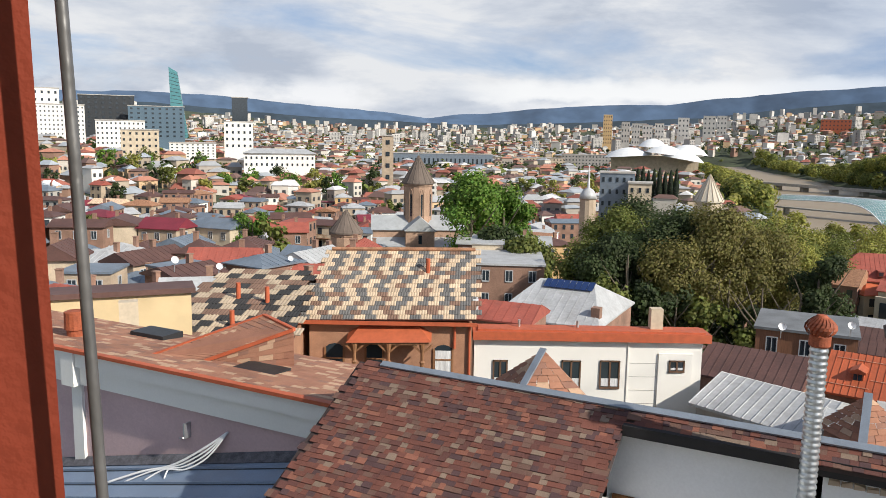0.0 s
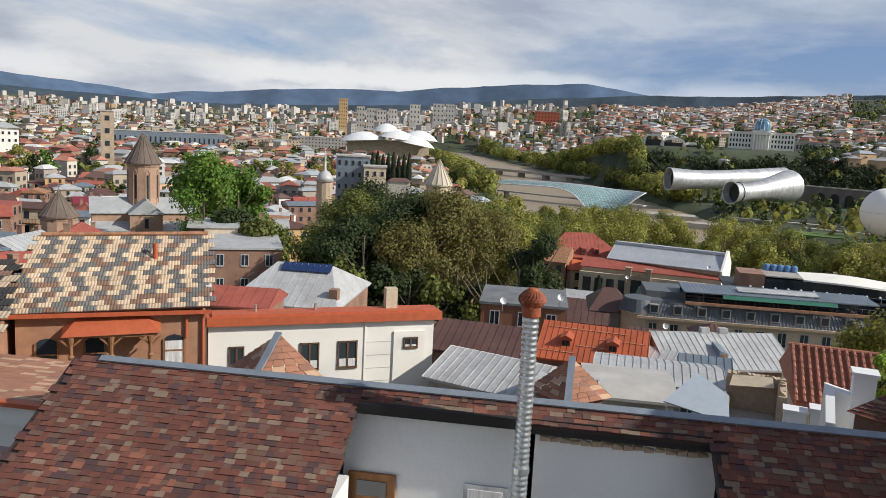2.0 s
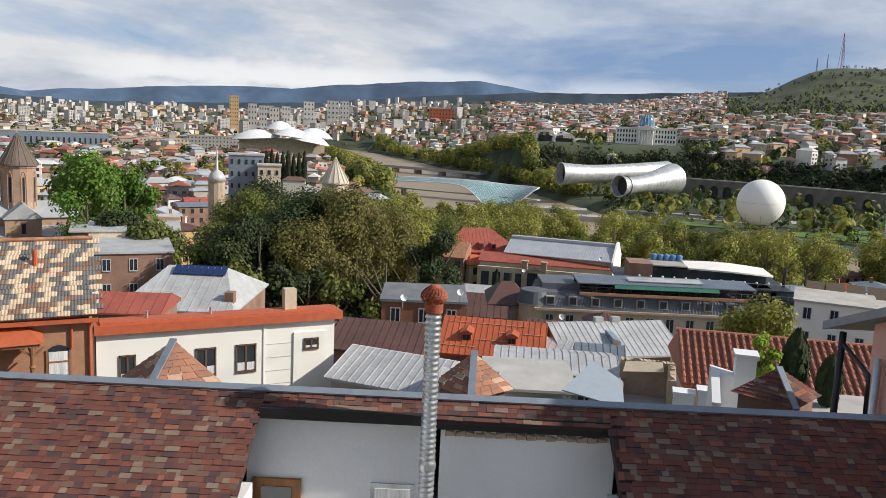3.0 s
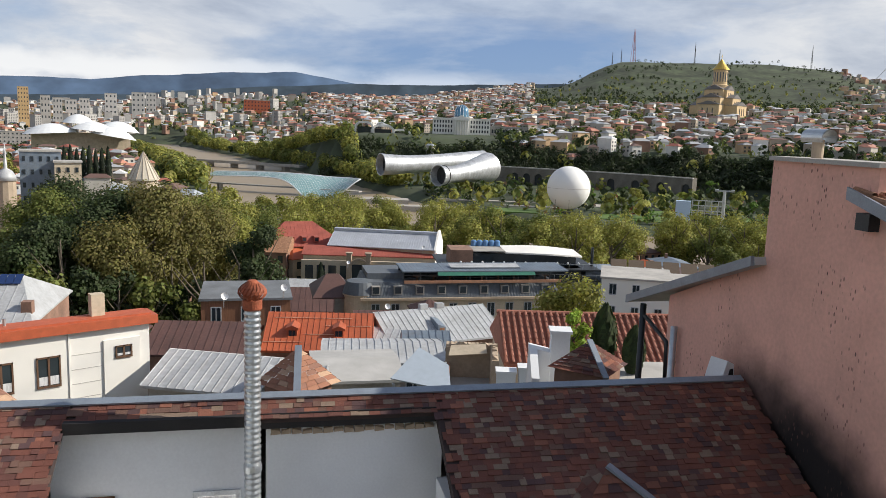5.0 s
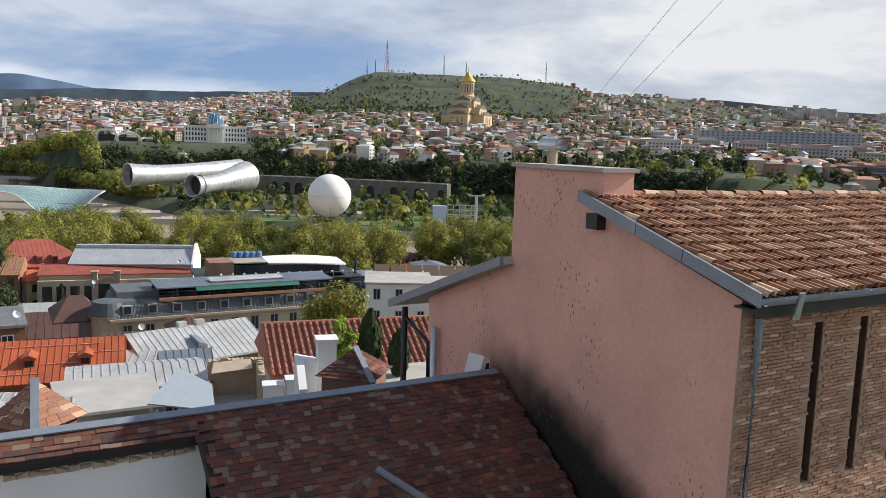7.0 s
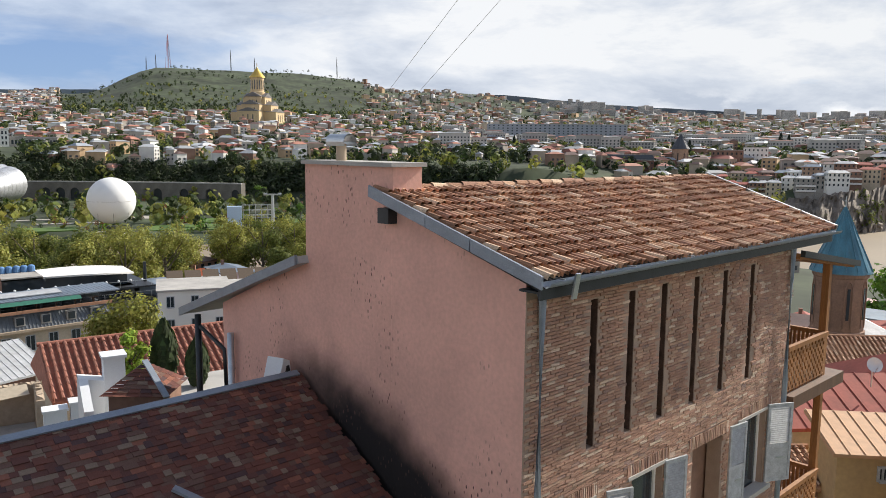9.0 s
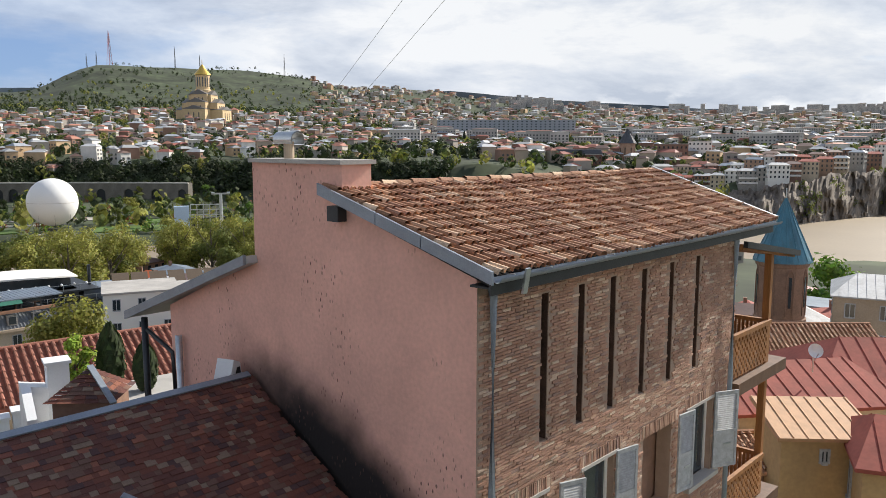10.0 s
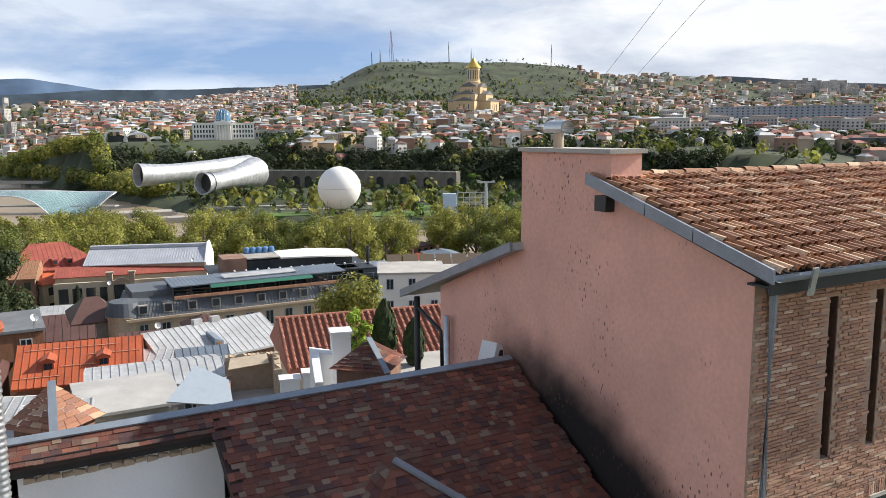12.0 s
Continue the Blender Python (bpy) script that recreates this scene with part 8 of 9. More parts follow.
for a, d, w, h in ((13.0, 1800, 18, 40), (13.7, 1850, 18, 38), (14.5, 1900, 22, 36), (15.3, 1900, 20, 40), (18.6, 2100, 30, 64), (19.4, 2150, 24, 66), (16.9, 2000, 26, 56)):
    block("far_tower", "distant pale apartment tower", a, d, w, 14, h - 48, h, BLOCK, 3, 4, group="distant apartment towers")
block("red_hotel", "long orange-red hotel on the hillside", 26.4, 2050, 64, 20, 30, 56, SHEET_ORANGE, 8, 3)
block("grey_museum", "long low grey-blue hall behind the church", -0.5, 900, 130, 24, -34, -19, SHEET_BLUE, 26, 1)
block("white_terrace", "long white classical terrace with red roof", 6.5, 1000, 93, 16, -36, -24, CREAM, 22, 3)
block("white_terrace", "long pale office terrace", 11.2, 1000, 91, 16, -36, -19, GREY_WALL, 22, 4)
block("scaffolded_block", "grey block wrapped in scaffolding", 12.6, 330, 14, 12, -38, -13.5, SHEET_BLUE, 5, 5)
block("cream_block", "cream and red corner block", 14.2, 320, 9, 10, -36, -17, CREAM, 3, 4)
block("clock_tower", "square pale stone tower", -4.0, 480, 7, 7, -28, 0, STONE, 1, 4)
block("slab_block", "very long grey slab block of flats", 80.0, 1300, 226, 16, 8, 38, mat("slab_panels", (0.34, 0.37, 0.41), 0.8, vary=0.06), 30, 7, turn=-78)
part("end_wall", Mesh().box(-121, -113, -1, 17, -8, 40), CREAM, bpy.data.objects["slab_block"], "pale end stair wall")
# white petal roofs of the public hall
pub = thing("petal_roofed_hall", "white hall under overlapping petal-shaped roofs", "hall", m=pose(*pol(15.2, 880).xy, 0, 0, 0, -15))
part("base", Mesh().box(-48, 44, 3, 35, -50, -16), CREAM, pub)
for cx, cy, rx, ry, z, tilt in ((-30, 0, 26, 16, -13, -4), (-4, 4, 16, 13, -3, 3), (10, -6, 22, 15, -10, 6), (28, -10, 22, 13, -15, 9), (34, 6, 20, 12, -9, 6)):
    pm = Mesh()
    for k in range(5):
        for i in range(24):
            a, b = 2 * math.pi * i / 24, 2 * math.pi * (i + 1) / 24
            r0, r1 = k / 5, (k + 1) / 5
            pm.poly(*[(rx * r * math.cos(t), ry * r * math.sin(t), 9.5 * (1 - r * r) - 4.0) for r, t in ((r0, a), (r1, a), (r1, b), (r0, b))])
    part("petal", pm, WHITE_STEEL, pub, m=pose(cx, cy, z, 0, tilt, 0), smooth=True)
for i in range(9):
    cypress(*pol(13.6 + i * 0.38, 430 + (i * 7) % 11).xy, 24 + i % 3, 1.7)
for a, d, h in ((47.5, 1350, 16), (77, 900, 16), (88.8, 700, 24), (89.2, 760, 20), (95.0, 900, 22), (95.5, 905, 20)):
    cypress(*pol(a, d).xy, h, h * 0.13)

# park furniture
stg = thing("open_air_stage", "steel stage frame with a pale screen", "stage", m=pose(*pol(58.0, 400).xy, -43, 0, 0, -58))
part("screen", Mesh().box(-11, -4, 0, 4, 0, 12.5), mat("pale_screen", (0.45, 0.58, 0.72), 0.6), stg)
for i in range(6):
    part("truss_post", Mesh().box(-3.5 + i * 3.0, -3.1 + i * 3.0, 0, 0.5, 0, 13), GALV, stg)
for zz in (8, 10.5, 13):
    part("truss_beam", Mesh().box(-3.5, 12, 0, 0.5, zz, zz + 0.4), GALV, stg)
part("backstage", Mesh().box(-3.5, 13, 3, 8, 0, 6.5), STEEL_DARK, stg)
pyl = thing("cableway_pylon", "tall grey steel cableway pylon", "pylon", m=pose(*pol(59.6, 330).xy, -44, 0, 0, -59))
part("mast", Mesh().lathe([(0.9, 0), (0.6, 22), (0.55, 24)], 12), GALV, pyl)
part("crosshead", Mesh().box(-3.6, 3.6, -0.4, 0.4, 23.4, 24).box(-3.6, -2.4, -1.4, 1.4, 23.9, 24.3).box(2.4, 3.6, -1.4, 1.4, 23.9, 24.3), GALV, pyl)
lawn = Mesh()
LAWN = mat("lawn", (0.085, 0.15, 0.03), 0.95, vary=0.25, scale=0.05, fine=0.6, bump=0)
PATH = mat("park_paving", (0.40, 0.37, 0.33), 0.9, vary=0.1, scale=0.1)
for k, (a, d, w, dd, mt, nm) in enumerate(((54, 420, 40, 26, LAWN, "lawn"), (56.5, 455, 46, 22, LAWN, "lawn"), (51.5, 480, 30, 18, PATH, "plaza"), (47, 455, 44, 5, PATH, "path"), (43, 480, 60, 5, PATH, "path"),
                                          (38, 450, 44, 10, PATH, "plaza"), (35.5, 490, 30, 16, PATH, "plaza"), (60.5, 420, 60, 5, PATH, "path"), (45, 430, 26, 18, LAWN, "lawn"), (63, 440, 40, 30, LAWN, "lawn"))):
    q = pol(a, d)
    tagged(new(nm, Mesh().box(-w / 2, w / 2, -dd / 2, dd / 2, -44, ground_z(q.x, q.y) + 0.35 + 0.02 * k).data(nm, mt)), "mown lawn in the riverside park" if nm == "lawn" else "pale paved way in the riverside park", nm, kind="structure").matrix_basis = pose(q.x, q.y, 0, 0, 0, -a)

# cableway ropes
def rope(az0, el0, d0, az1, el1, d1):
    a, b = pol(az0, d0, d0 * math.tan(radians(el0))), pol(az1, d1, d1 * math.tan(radians(el1)))
    c = b + (b - a) * 0.6
    tagged(new("cableway_rope", Mesh().tube([a, b, c], [0.10, 0.045, 0.03], 5).data("cableway_rope", GALV)), "thin steel rope running high over the town", "rope", "cableway ropes")


rope(67.9, 3.95, 450, 72.8, 10.2, 160)
rope(69.9, 3.7, 450, 75.9, 10.3, 160)

# cliffs under the right-bank houses
ROCK = mat("cliff_rock", (0.21, 0.175, 0.14), 0.95, vary=0.35, scale=0.08, fine=0.6, bump=0.0, dirt=0.3, stretch=(1, 1, 0.5))
cl = Mesh()
cols, rows = 260, 18
for k in range(rows + 1):
    for i in range(cols + 1):
        a = lerp(90, 113, i / cols)
        r = table([(70, 545), (78, 525), (90, 535), (98, 505), (101, 520), (104.5, 592), (112, 660)], a)
        s = k / rows
        top = table([(90, -35), (95, -32), (99.5, -24), (104, -17), (113, -15)], a)
        q = 12 * noise.fractal(Vector((a * 0.8, s * 1.5, 1)), 1, 2, 4) + 9 * abs(noise.noise(Vector((a * 2.2, s * 1.6, 5)))) + 5 * noise.fractal(Vector((a * 5, s * 5, 8)), 1, 2, 5)
        cl.v.append(tuple(pol(a, r + 26 * s ** 1.6 - 5 + q, lerp(-50, top + 4 * noise.noise(Vector((a * 0.9, 4, 2))), s) + 2.5 * noise.fractal(Vector((a * 3, s * 4, 9)), 1, 2, 3))))
for k in range(rows):
    for i in range(cols):
        n = cols + 1
        cl.f.append((k * n + i, k * n + i + 1, (k + 1) * n + i + 1, (k + 1) * n + i))
scrub = Mesh()
crng = random.Random(31)
for _ in range(650):
    p = Vector(cl.v[crng.randrange(len(cl.v) // 3, len(cl.v))])
    if noise.noise(p * 0.045) < -0.02 and p.z < -19:
        continue
    h = crng.uniform(1.2, 3.4) * (1.0 if p.z > -19 else 0.9)
    for _ in range(16):
        d = Vector((crng.gauss(0, 1), crng.gauss(0, 1), crng.gauss(0, 1))).normalized()
        q = p + d * h * crng.uniform(0.5, 1.0)
        s = d.cross(Vector((0.2, 0.1, 1))).normalized()
        w = h * crng.uniform(0.15, 0.32)
        scrub.poly(q - s * w, q - d.cross(s) * w, q + s * w, q + d.cross(s) * w)
tagged(new("cliff_bushes", scrub.data("cliff_bushes", LEAF)), "green bushes growing on the river cliff", "bushes", kind="stuff")
solid("river_cliff", cl, ROCK, "steep grey-brown rock cliff above the river", "cliff", kind="structure")

# buildings on the brow of the east bank
ROOF_SLATE = mat("dark_slate_roof", (0.07, 0.075, 0.085), 0.6, vary=0.15)
hot = block("river_hotel", "dark brick hotel with a slate mansard on the east bank", 85.0, 640, 42, 18, -29, -9, mat("hotel_brick", (0.16, 0.075, 0.055), 0.8, vary=0.15, scale=0.1), 13, 5)
part("mansard_roof", Mesh().hexa([(-21.6, -0.5, -8.3), (21.6, -0.5, -8.3), (21.6, 18.5, -8.3), (-21.6, 18.5, -8.3)], [(-19.5, 2, -4.6), (19.5, 2, -4.6), (19.5, 16, -4.6), (-19.5, 16, -4.6)]), ROOF_SLATE, hot)
block("arcaded_building", "low brown stone building with rows of arched windows", 80.6, 650, 44, 16, -27, -13, TUFF, 14, 3)
block("white_apartment_house", "white apartment house on the east bank", 93.5, 690, 19, 14, -18, 2.0, WHITE_WALL, 6, 5, group="east bank houses")
block("brick_apartment_house", "red-brown brick apartment house on the east bank", 91.7, 660, 24, 14, -19, -0.5, OLD_BRICK, 7, 4, group="east bank houses")
church("east_bank_church", "stone church with a grey pointed cone across the river", 88.6, 690, -26, -11, 0.4, 12.8, 6.6, (26, 11, 4.0), 20, ROOF_SLATE, TUFF, ROOF_SLATE)
brow = random.Random(17)
for i in range(30):
    a = 91.0 + i * 0.47
    r = table([(90, 560), (95, 545), (98, 528), (101, 545), (104.5, 618), (108, 640)], a) + 16 + brow.uniform(0, 12) + (26 if i % 2 else 0)
    q = pol(a, r)
    zb = table([(90, -35), (95, -32), (99.5, -24), (104, -17), (113, -15)], a) + (5 if i % 2 else 0)
    w = brow.uniform(8, 13)
    wall = brow.choice([OLD_BRICK, CREAM, WHITE_WALL, GREY_WALL, OLD_BRICK, TUFF])
    hs = house(q.x, q.y, w, 9, brow.uniform(9, 13), -a + brow.uniform(-18, 18), brow.choice([SHEET_RED, SHEET_BROWN, SHEET, SHEET_RED, SHEET_BLUE]), wall, rise=1.6, hip=2.5, base=zb, group="houses on the river cliff")
    if i % 3 == 0:
        for zz in (3.2, 6.4):
            part("gallery", Mesh().box(-w / 2, w / 2, -6.0, -4.5, zz, zz + 0.3).box(-w / 2, w / 2, -6.0, -5.9, zz + 0.3, zz + 1.2), WHITE_WALL, hs, "white timber gallery")

# right-hand roofs below the balcony
roofed(40.2, -7.0, 9.0, 6.5, -66, -11.8, -10.4, SHEET_RED, CREAM, hip=1.5, label="house with a faded red seamed sheet roof", group="red roofs by the church")
roofed(44.5, -12.5, 10.0, 8, -80, -12.0, -10.0, SHEET_RED, CREAM, hip=2.5, label="house with a broad hipped red sheet roof", group="red roofs by the church")
roofed(32.0, -10.5, 5.5, 5.5, -95, -11.4, -10.2, SHEET_RED, OCHRE, hip=1.0, label="low house with a red sheet roof", group="red roofs by the church")
och = thing("ochre_house", "small ochre house with a tan flat sheet roof", "house", m=pose(33.2, -6.9, 0, 0, 0, -78))
part("wall", Mesh().box(-1.75, 1.75, -1.2, 1.5, -22, -11.25), OCHRE, och)
part("roof", Mesh().slab([(-2.0, -1.5, -11.2), (2.0, -1.5, -11.2), (2.0, 1.8, -10.6), (-2.0, 1.8, -10.6)], 0.14), mat("tan_sheet", (0.52, 0.30, 0.16), 0.7, vary=0.1), och)
for i in range(8):
    part("roof_seam", Mesh().beam((-1.95 + i * 0.55, -1.48, -11.18), (-1.95 + i * 0.55, 1.78, -10.58), 0.025, 0.035), MATS["tan_sheet"], och)
for xx in (-0.1, 1.2):
    add_window(och, xx, -1.23, -12.3, 0.4, 0.6, 0)
barrel_roof("tiled_house", "old house with a worn brown clay tile roof", 56.1, -10.5, 9, 9, -76, -14.0, -12.0, CREAM, CLAY)
barrel_roof("tiled_house", "small house with a worn clay tile roof", 34.5, -3.0, 4, 4.5, -70, -13.2, -12.4, OLD_BRICK, CLAY)
roofed(90.0, -24.5, 10, 10.6, -102, -15.3, -13.6, SHEET, STONE, hip=2.5, label="pale stone house with a grey hipped sheet roof", group="roofs by the river")
roofed(70.0, -3.5, 10, 9, -85, -18.0, -16.0, SHEET_BROWN, OLD_BRICK, group="roofs by the river")
roofed(64.0, -20.0, 10, 9, -85, -16.5, -14.8, CLAY_RED, CREAM, group="roofs by the river")
pp = pol(102.6, 150)
tree(pp.x, pp.y, 17, 6.5, 51, LEAF_BRIGHT, 2400, 0.4, label="leafy light green tree on the river bank")

# ---- shingles, tiles and bricks ----
def laid(parent, name, stuff, data, places, near, rest_mesh, material, limit=300):
    """Single pieces inside a stretch of the plan as parts, the others joined."""
    rest, n = Mesh(), 0
    for m in places:
        if n < limit and near(m.translation):
            part(name, data[n % len(data)], None, parent, m=m)
            n += 1
        else:
            rest.join(rest_mesh, m)
    if rest.v:
        tagged(part(stuff, rest, material, parent), kind="stuff")


prng = random.Random(21)
TAB = [Mesh().hexa([(-w / 2, 0, 0.004), (w / 2, 0, 0.004), (w / 2, 0.2, 0.0), (-w / 2, 0.2, 0.0)], [(-w / 2, 0, 0.017), (w / 2, 0, 0.017), (w / 2, 0.2, 0.006), (-w / 2, 0.2, 0.006)]) for w in (0.21, 0.25, 0.3)]
TAB_DATA = [t.data("shingle", SHINGLE) for t in TAB]
TILT_S = math.degrees(math.atan(SL))
COURSE = 0.098


def shingle_field(u0, u1, v0, near, skip=lambda u, v: False):
    out = []
    s, row = 0.0, 0
    length = (RV - v0) / math.cos(math.atan(SL))
    while s < length - 0.1:
        v = v0 + s * math.cos(math.atan(SL))
        u = u0 + prng.uniform(-0.05, 0.12) + (0.11 if row % 2 else 0)
        while u < u1 - 0.05:
            w = prng.choice((0.1, 0.12, 0.14, 0.17, 0.22))
            if u + w > u1 + 0.06:
                w = 0.1
            if not skip(u + w / 2, v):
                m = pose(u + w / 2, v, slope_z(v) + prng.uniform(0, 0.004), TILT_S, 0, 0) @ Matrix.Diagonal((w / 0.25 * 0.98, 0.74, prng.choice((0.8, 0.9, 1.5)), 1))
                out.append(m)
            u += w
        s += COURSE
        row += 1
    laid(near_house, "shingle", "joined_shingles", [TAB_DATA[1]], out, near, TAB[1], SHINGLE)


shingle_field(RU0, -2.84, 7.4, lambda p: p.y > 10.4 and p.x < -4.6)
shingle_field(2.58, RU1 + 0.02, 7.4, lambda p: p.y > 10.7 and p.x < 6.8)
shingle_field(-2.84, 2.58, 11.60, lambda p: True)

# shingles of the mauve roof
mroof = Mesh()
for r in range(22):
    v = MV - 0.2 + r * 0.145
    u = -26.0 + prng.uniform(0, 0.2)
    zz = lerp(-5.2, -5.5, (v - MV + 0.2) / 3.2)
    while u < -8.35:
        w = prng.choice((0.22, 0.28, 0.34))
        mroof.hexa([(u, v, zz + 0.002), (u + w - 0.01, v, zz + 0.002), (u + w - 0.01, v + 0.18, zz - 0.012), (u, v + 0.18, zz - 0.012)],
                   [(u, v, zz + 0.018), (u + w - 0.01, v, zz + 0.018), (u + w - 0.01, v + 0.18, zz + 0.002), (u, v + 0.18, zz + 0.002)])
        u += w

# shingles of its raised part, on top and on the side turned to the balcony
def shingle_quad(mesh, quad, rows, width, lift):
    a, b, c, d = [Vector(q) for q in quad]
    up = (b - a).cross(d - a).normalized()
    up = -up if up.z < -0.01 or (abs(up.z) < 0.01 and up.y > 0) else up
    n = max(1, int((b - a).length / width))
    for r in range(rows):
        s0, s1 = r / rows, min(1.0, (r + 1.15) / rows)
        cuts = sorted({0.0, 1.0, *[min(max((i + (0.5 if r % 2 else 0.0) + prng.uniform(-0.2, 0.2)) / n, 0.0), 1.0) for i in range(n + 1)]})
        for t0, t1 in zip(cuts, cuts[1:]):
            if t1 - t0 > 0.15 / n:
                lo = [a.lerp(b, t0).lerp(d.lerp(c, t0), s0), a.lerp(b, t1).lerp(d.lerp(c, t1), s0), a.lerp(b, t1).lerp(d.lerp(c, t1), s1), a.lerp(b, t0).lerp(d.lerp(c, t0), s1)]
                mesh.hexa([tuple(q + up * (lift * 0.4)) for q in lo], [tuple(q + up * (lift + (0.014 if k < 2 else 0.002))) for k, q in enumerate(lo)])


top = Mesh()
shingle_quad(top, RT, 16, 0.26, 0.012)
shingle_quad(top, [(RT[1][0], RT[1][1], -5.5), (RT[2][0], RT[2][1], -5.5), RT[2], RT[1]], 6, 0.26, 0.012)
mroof.join(top, Matrix.Identity(4))
tagged(part("joined_shingles", mroof, SHINGLE_TAN, mauve), kind="stuff")

# patchwork tiles: each a short run of ribbed tiles
def rib_tile(w, h):
    m = Mesh()
    n = 8
    for i in range(n + 1):
        x, up = -w / 2 + w * i / n, 0.025 if i % 2 else 0.0
        m.v += [(x, 0, -0.02), (x, 0, 0.02 + up), (x, h, up)]
    for i in range(n):
        a = 3 * i
        m.f += [(a, a + 3, a + 4, a + 1), (a + 1, a + 4, a + 5, a + 2)]
    return m


def patchwork(parent, quad, colours, tw, rows, near):
    a, b, c, d = [Vector(q) for q in quad]
    tile = rib_tile(1.0, 1.0)
    out = {k: [] for k in colours}
    flip = 0
    for r in range(rows):
        s0 = r / rows
        l, rr = a.lerp(d, s0), b.lerp(c, s0)
        up = ((d - a).lerp(c - b, 0.5)) / rows * 1.1
        ex = (rr - l)
        n = max(1, int(ex.length / tw))
        off = (r % 2) * 0.5 / n
        flip = prng.choice((0, 1)) if r % 3 == 0 else flip
        for i in range(n + (1 if off else 0)):
            t = (i + 0.5) / n - off
            if t < 0 or t > 1:
                t = min(max(t, 0.25 / n), 1 - 0.25 / n)
                wide = 0.5
            else:
                wide = 1.0
            p = l.lerp(rr, t)
            x = ex.normalized()
            z = x.cross(up).normalized()
            y = up.normalized()
            m = Matrix(((x.x, y.x, z.x, p.x), (x.y, y.y, z.y, p.y), (x.z, y.z, z.z, p.z), (0, 0, 0, 1))) @ Matrix.Diagonal((ex.length / n * wide, up.length, 1, 1))
            light = colours[0]
            if (i + flip) % 2 == 0:
                last = light if prng.random() < 0.84 else "umber"
            else:
                last = prng.choice([k for k in colours if k != light])
            out[last].append(m)
    kinds = list(dict.fromkeys(colours))
    for k in kinds:
        laid(parent, "roof_tile", "joined_tiles", [tile.data("roof_tile", TILES[k])], out[k], near, tile, TILES[k], 300 // len(kinds))


patchwork(tile_house, [(-8.0, 42.95, -10.3), (2.05, 42.95, -10.12), (2.1, 47.2, -6.84), (-6.65, 47.2, -6.94)], ("cream", "cream", "cream", "slate", "slate", "umber", "slate"), 0.6, 16, lambda p: p.z < -9.0)
patchwork(dark_house, [tuple(Vector(q) + Vector((0, 0, 0.02))) for q in DT], ("sand", "charcoal", "charcoal", "sand", "umber", "charcoal"), 0.75, 13, lambda p: p.y < 42.5)
part("ridge_cap", Mesh().tube([(-6.65, 47.2, -6.86), (2.1, 47.2, -6.76)], 0.12, 8), HOUSE_TILE, tile_house)

# clay pantiles of the pink house
PT = Mesh()
for k in range(6):
    a = math.pi * k / 5
    PT.v += [(-math.cos(a) * 0.06, 0, math.sin(a) * 0.08), (-math.cos(a) * 0.046, 0.42, math.sin(a) * 0.05 - 0.03)]
for k in range(5):
    PT.f += [(2 * k, 2 * k + 2, 2 * k + 3, 2 * k + 1)]
PT_DATA = [PT.data("clay_tile", CLAY)]
fall = math.atan2(rz - ez, rv0 - ev0)
pan = []
rows = 12
for r in range(rows):
    s = r / rows
    v, zz = lerp(ev0 - 0.06, rv0, s), lerp(ez, rz, s)
    end = lerp(E1, E1 + 0.7, s)
    u = E0 + 0.14
    while u < end:
        sag = -0.05 * math.sin(math.pi * (u - E0) / (E1 - E0)) + 0.02 * noise.noise(Vector((u, v, 0)))
        pan.append(pose(u + prng.uniform(-0.012, 0.012), v + prng.uniform(-0.03, 0.03), zz - 0.02 + sag + prng.uniform(0, 0.02), math.degrees(fall) + prng.uniform(-2, 2), prng.uniform(-5, 5), prng.uniform(-4, 4)))
        u += 0.155
laid(pink, "clay_tile", "joined_clay_tiles", PT_DATA, pan, lambda p: p.x < 12.5 and p.y < 8.0, PT, CLAY)
for i in range(30):
    uu = PU + 0.7 + i * 0.36
    if uu < E1 + 0.6:
        part("ridge_tile", Mesh().lathe([(0.085, 0), (0.07, 0.4)], 10, caps=False).moved(pose(0, 0, 0, 0, 90, 0)), CLAY, pink, m=pose(uu, rv0, rz - 0.05 + 0.012 * (i % 2), 0, prng.uniform(-2, 2), 0))

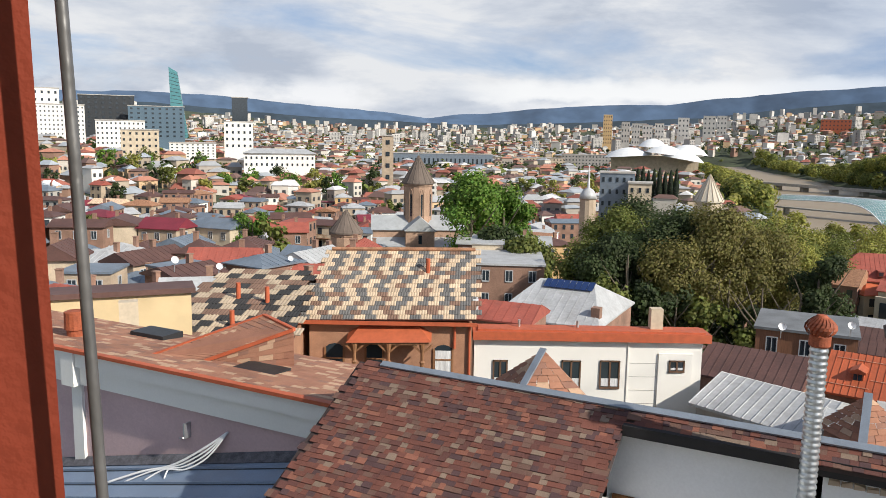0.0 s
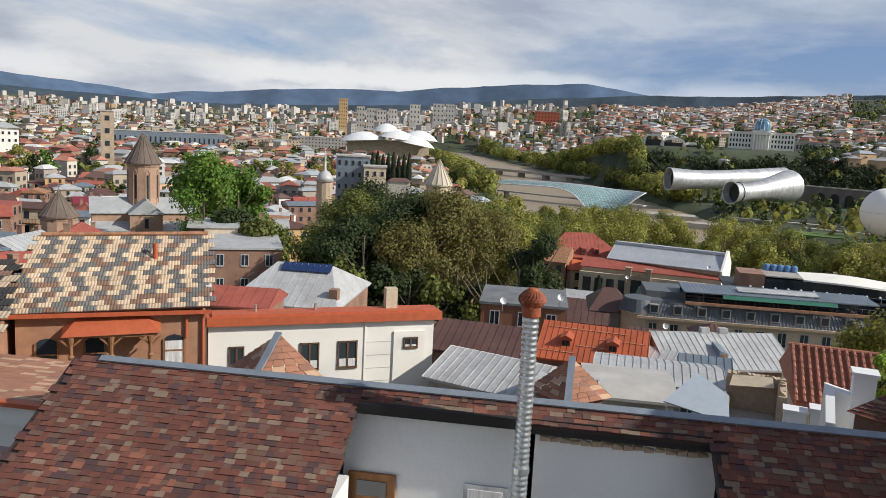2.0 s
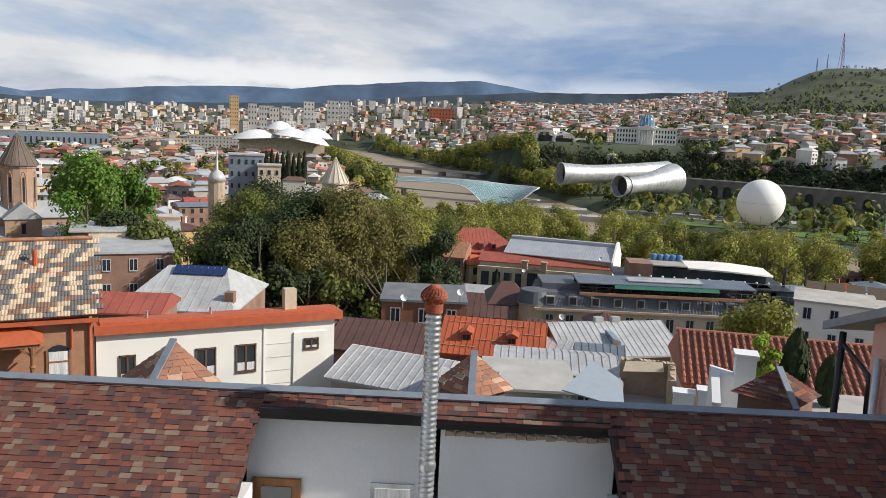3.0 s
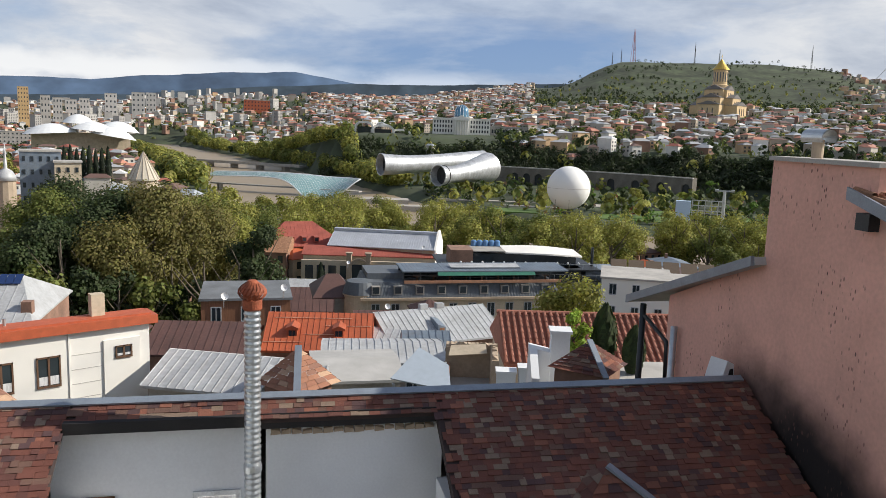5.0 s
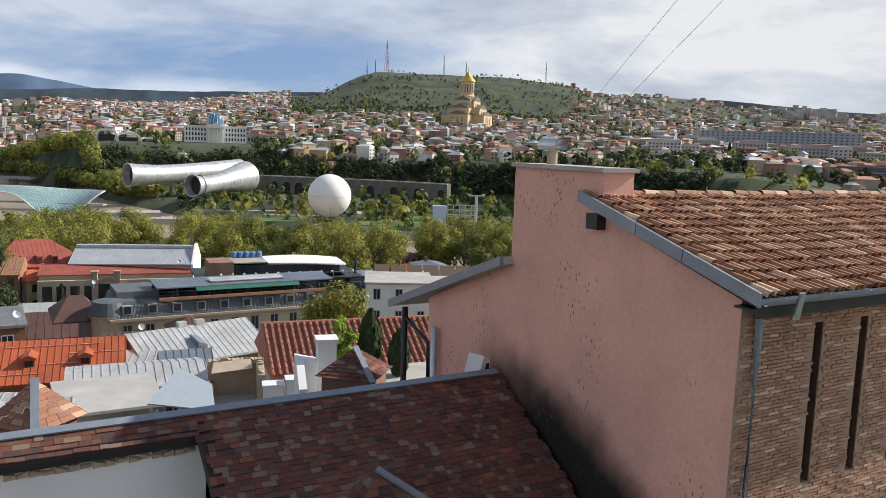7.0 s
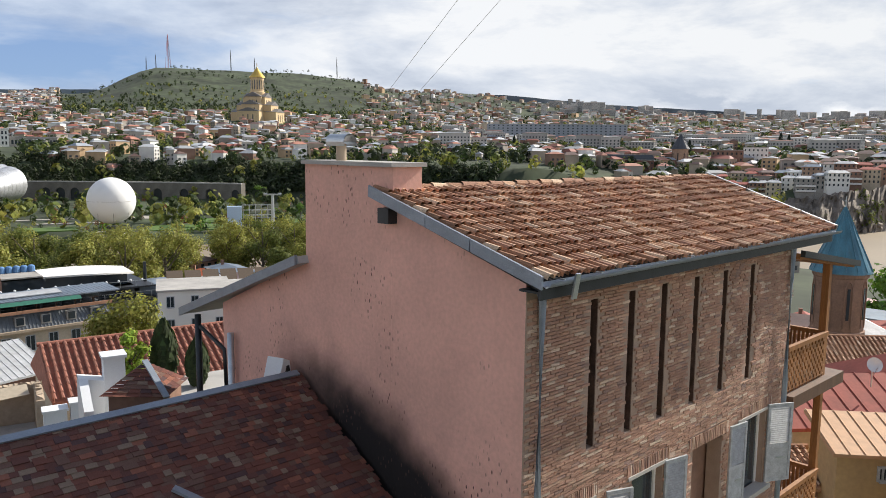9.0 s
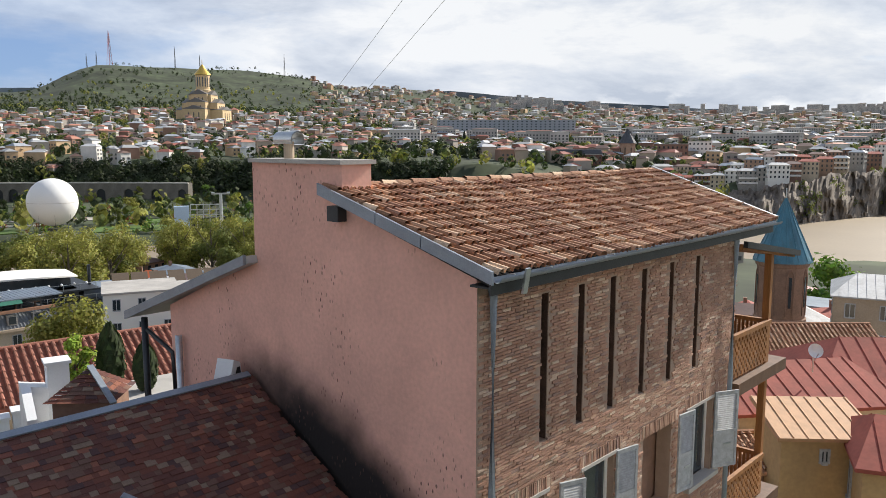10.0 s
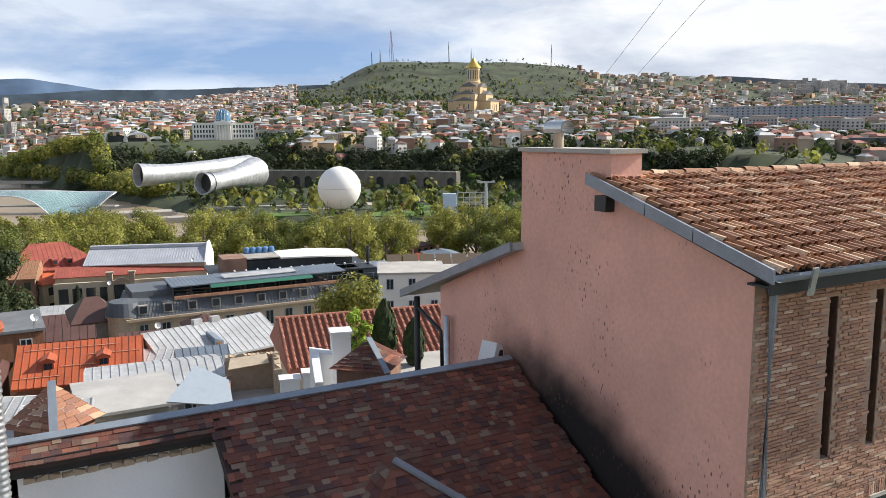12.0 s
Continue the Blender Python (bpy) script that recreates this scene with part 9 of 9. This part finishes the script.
# bricks of the front
BR = Mesh().hexa([(-0.115, -0.016, 0.0), (0.115, -0.016, 0.0), (0.118, 0.02, 0.0), (-0.118, 0.02, 0.0)], [(-0.115, -0.014, 0.052), (0.115, -0.014, 0.052), (0.118, 0.02, 0.054), (-0.118, 0.02, 0.054)])
BR_DATA = [BR.data("brick", BRICK)]
bricks = []
part("corner_pier", Mesh().box(PU + 0.002, PU + 0.3, PV - 0.006, PV, -13.0, -1.95), MORTAR, pink)
zz, row = -8.2, 0
while zz < -2.12:
    u = PU + 0.012 + (0.105 if row % 2 else 0.0) + prng.uniform(0, 0.03)
    while u < PE - 0.1:
        ln = prng.choice((0.2, 0.21, 0.22))
        c = u + ln / 2
        hit = any(h[0] - ln * 0.45 < c < h[1] + ln * 0.45 and h[2] - 0.05 < zz < h[3] + (0.24 if h[2] < -6 else 0.0) for h in holes)
        if not hit:
            bricks.append(pose(c, PV - prng.uniform(0, 0.012), zz + prng.uniform(-0.003, 0.003), prng.uniform(-2, 2), prng.uniform(-0.6, 0.6), prng.uniform(-1.5, 1.5)) @ Matrix.Diagonal(((ln - 0.008) / 0.236, 1, prng.uniform(0.72, 0.84), 1)))
        u += ln
    zz += 0.0515
    row += 1
# upright soldier courses over the openings and under the eave
SO = []
for h in holes[6:]:
    u = h[0] - 0.18
    while u < h[1] + 0.2:
        SO.append(pose(u, PV - 0.006 - prng.uniform(0, 0.012), h[3] + 0.13, 0, 90, 0) @ Matrix.Diagonal((1, 1, 0.75, 1)))
        u += 0.052
u = PU + 0.36
while u < PE - 0.05:
    SO.append(pose(u, PV - 0.006 - prng.uniform(0, 0.012), -1.99, 0, 90, 0) @ Matrix.Diagonal((1, 1, 0.75, 1)))
    u += 0.052
for m in SO:
    bricks.append(m)
laid(pink, "brick", "joined_bricks", BR_DATA, bricks, lambda p: p.x < 10.4 and -4.0 < p.z < -2.5, BR, BRICK)
# added brick linings whose dark colour stands for the shade deep in the slots
SLOT_SHADE = mat("slot_shade_brick", (0.10, 0.06, 0.045), 0.95, vary=0.3, scale=4, fine=30, bump=0.4)
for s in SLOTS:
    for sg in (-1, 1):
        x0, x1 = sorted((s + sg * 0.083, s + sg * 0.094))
        part("slot_lining", Mesh().box(x0, x1, PV + 0.012, PV + 0.295, -4.57, -2.27), SLOT_SHADE, pink, "brick lining coloured dark for the shade inside the slot")
# rough stone edge at the top of the second recess wall
for i in range(16):
    u = 0.05 + i * 0.16
    part("rubble_stone", Mesh().hexa([(0, 0, 0), (0.15, 0, 0.01), (0.15, 0.1, 0), (0, 0.1, 0)], [(0.01, 0.01, prng.uniform(0.03, 0.10)), (0.14, 0.0, prng.uniform(0.03, 0.10)), (0.14, 0.1, 0.1), (0.0, 0.1, 0.1)]), STONE, near_house,
         m=pose(u, 11.77 + prng.uniform(0, 0.03), -4.74 - prng.uniform(0, 0.03)))
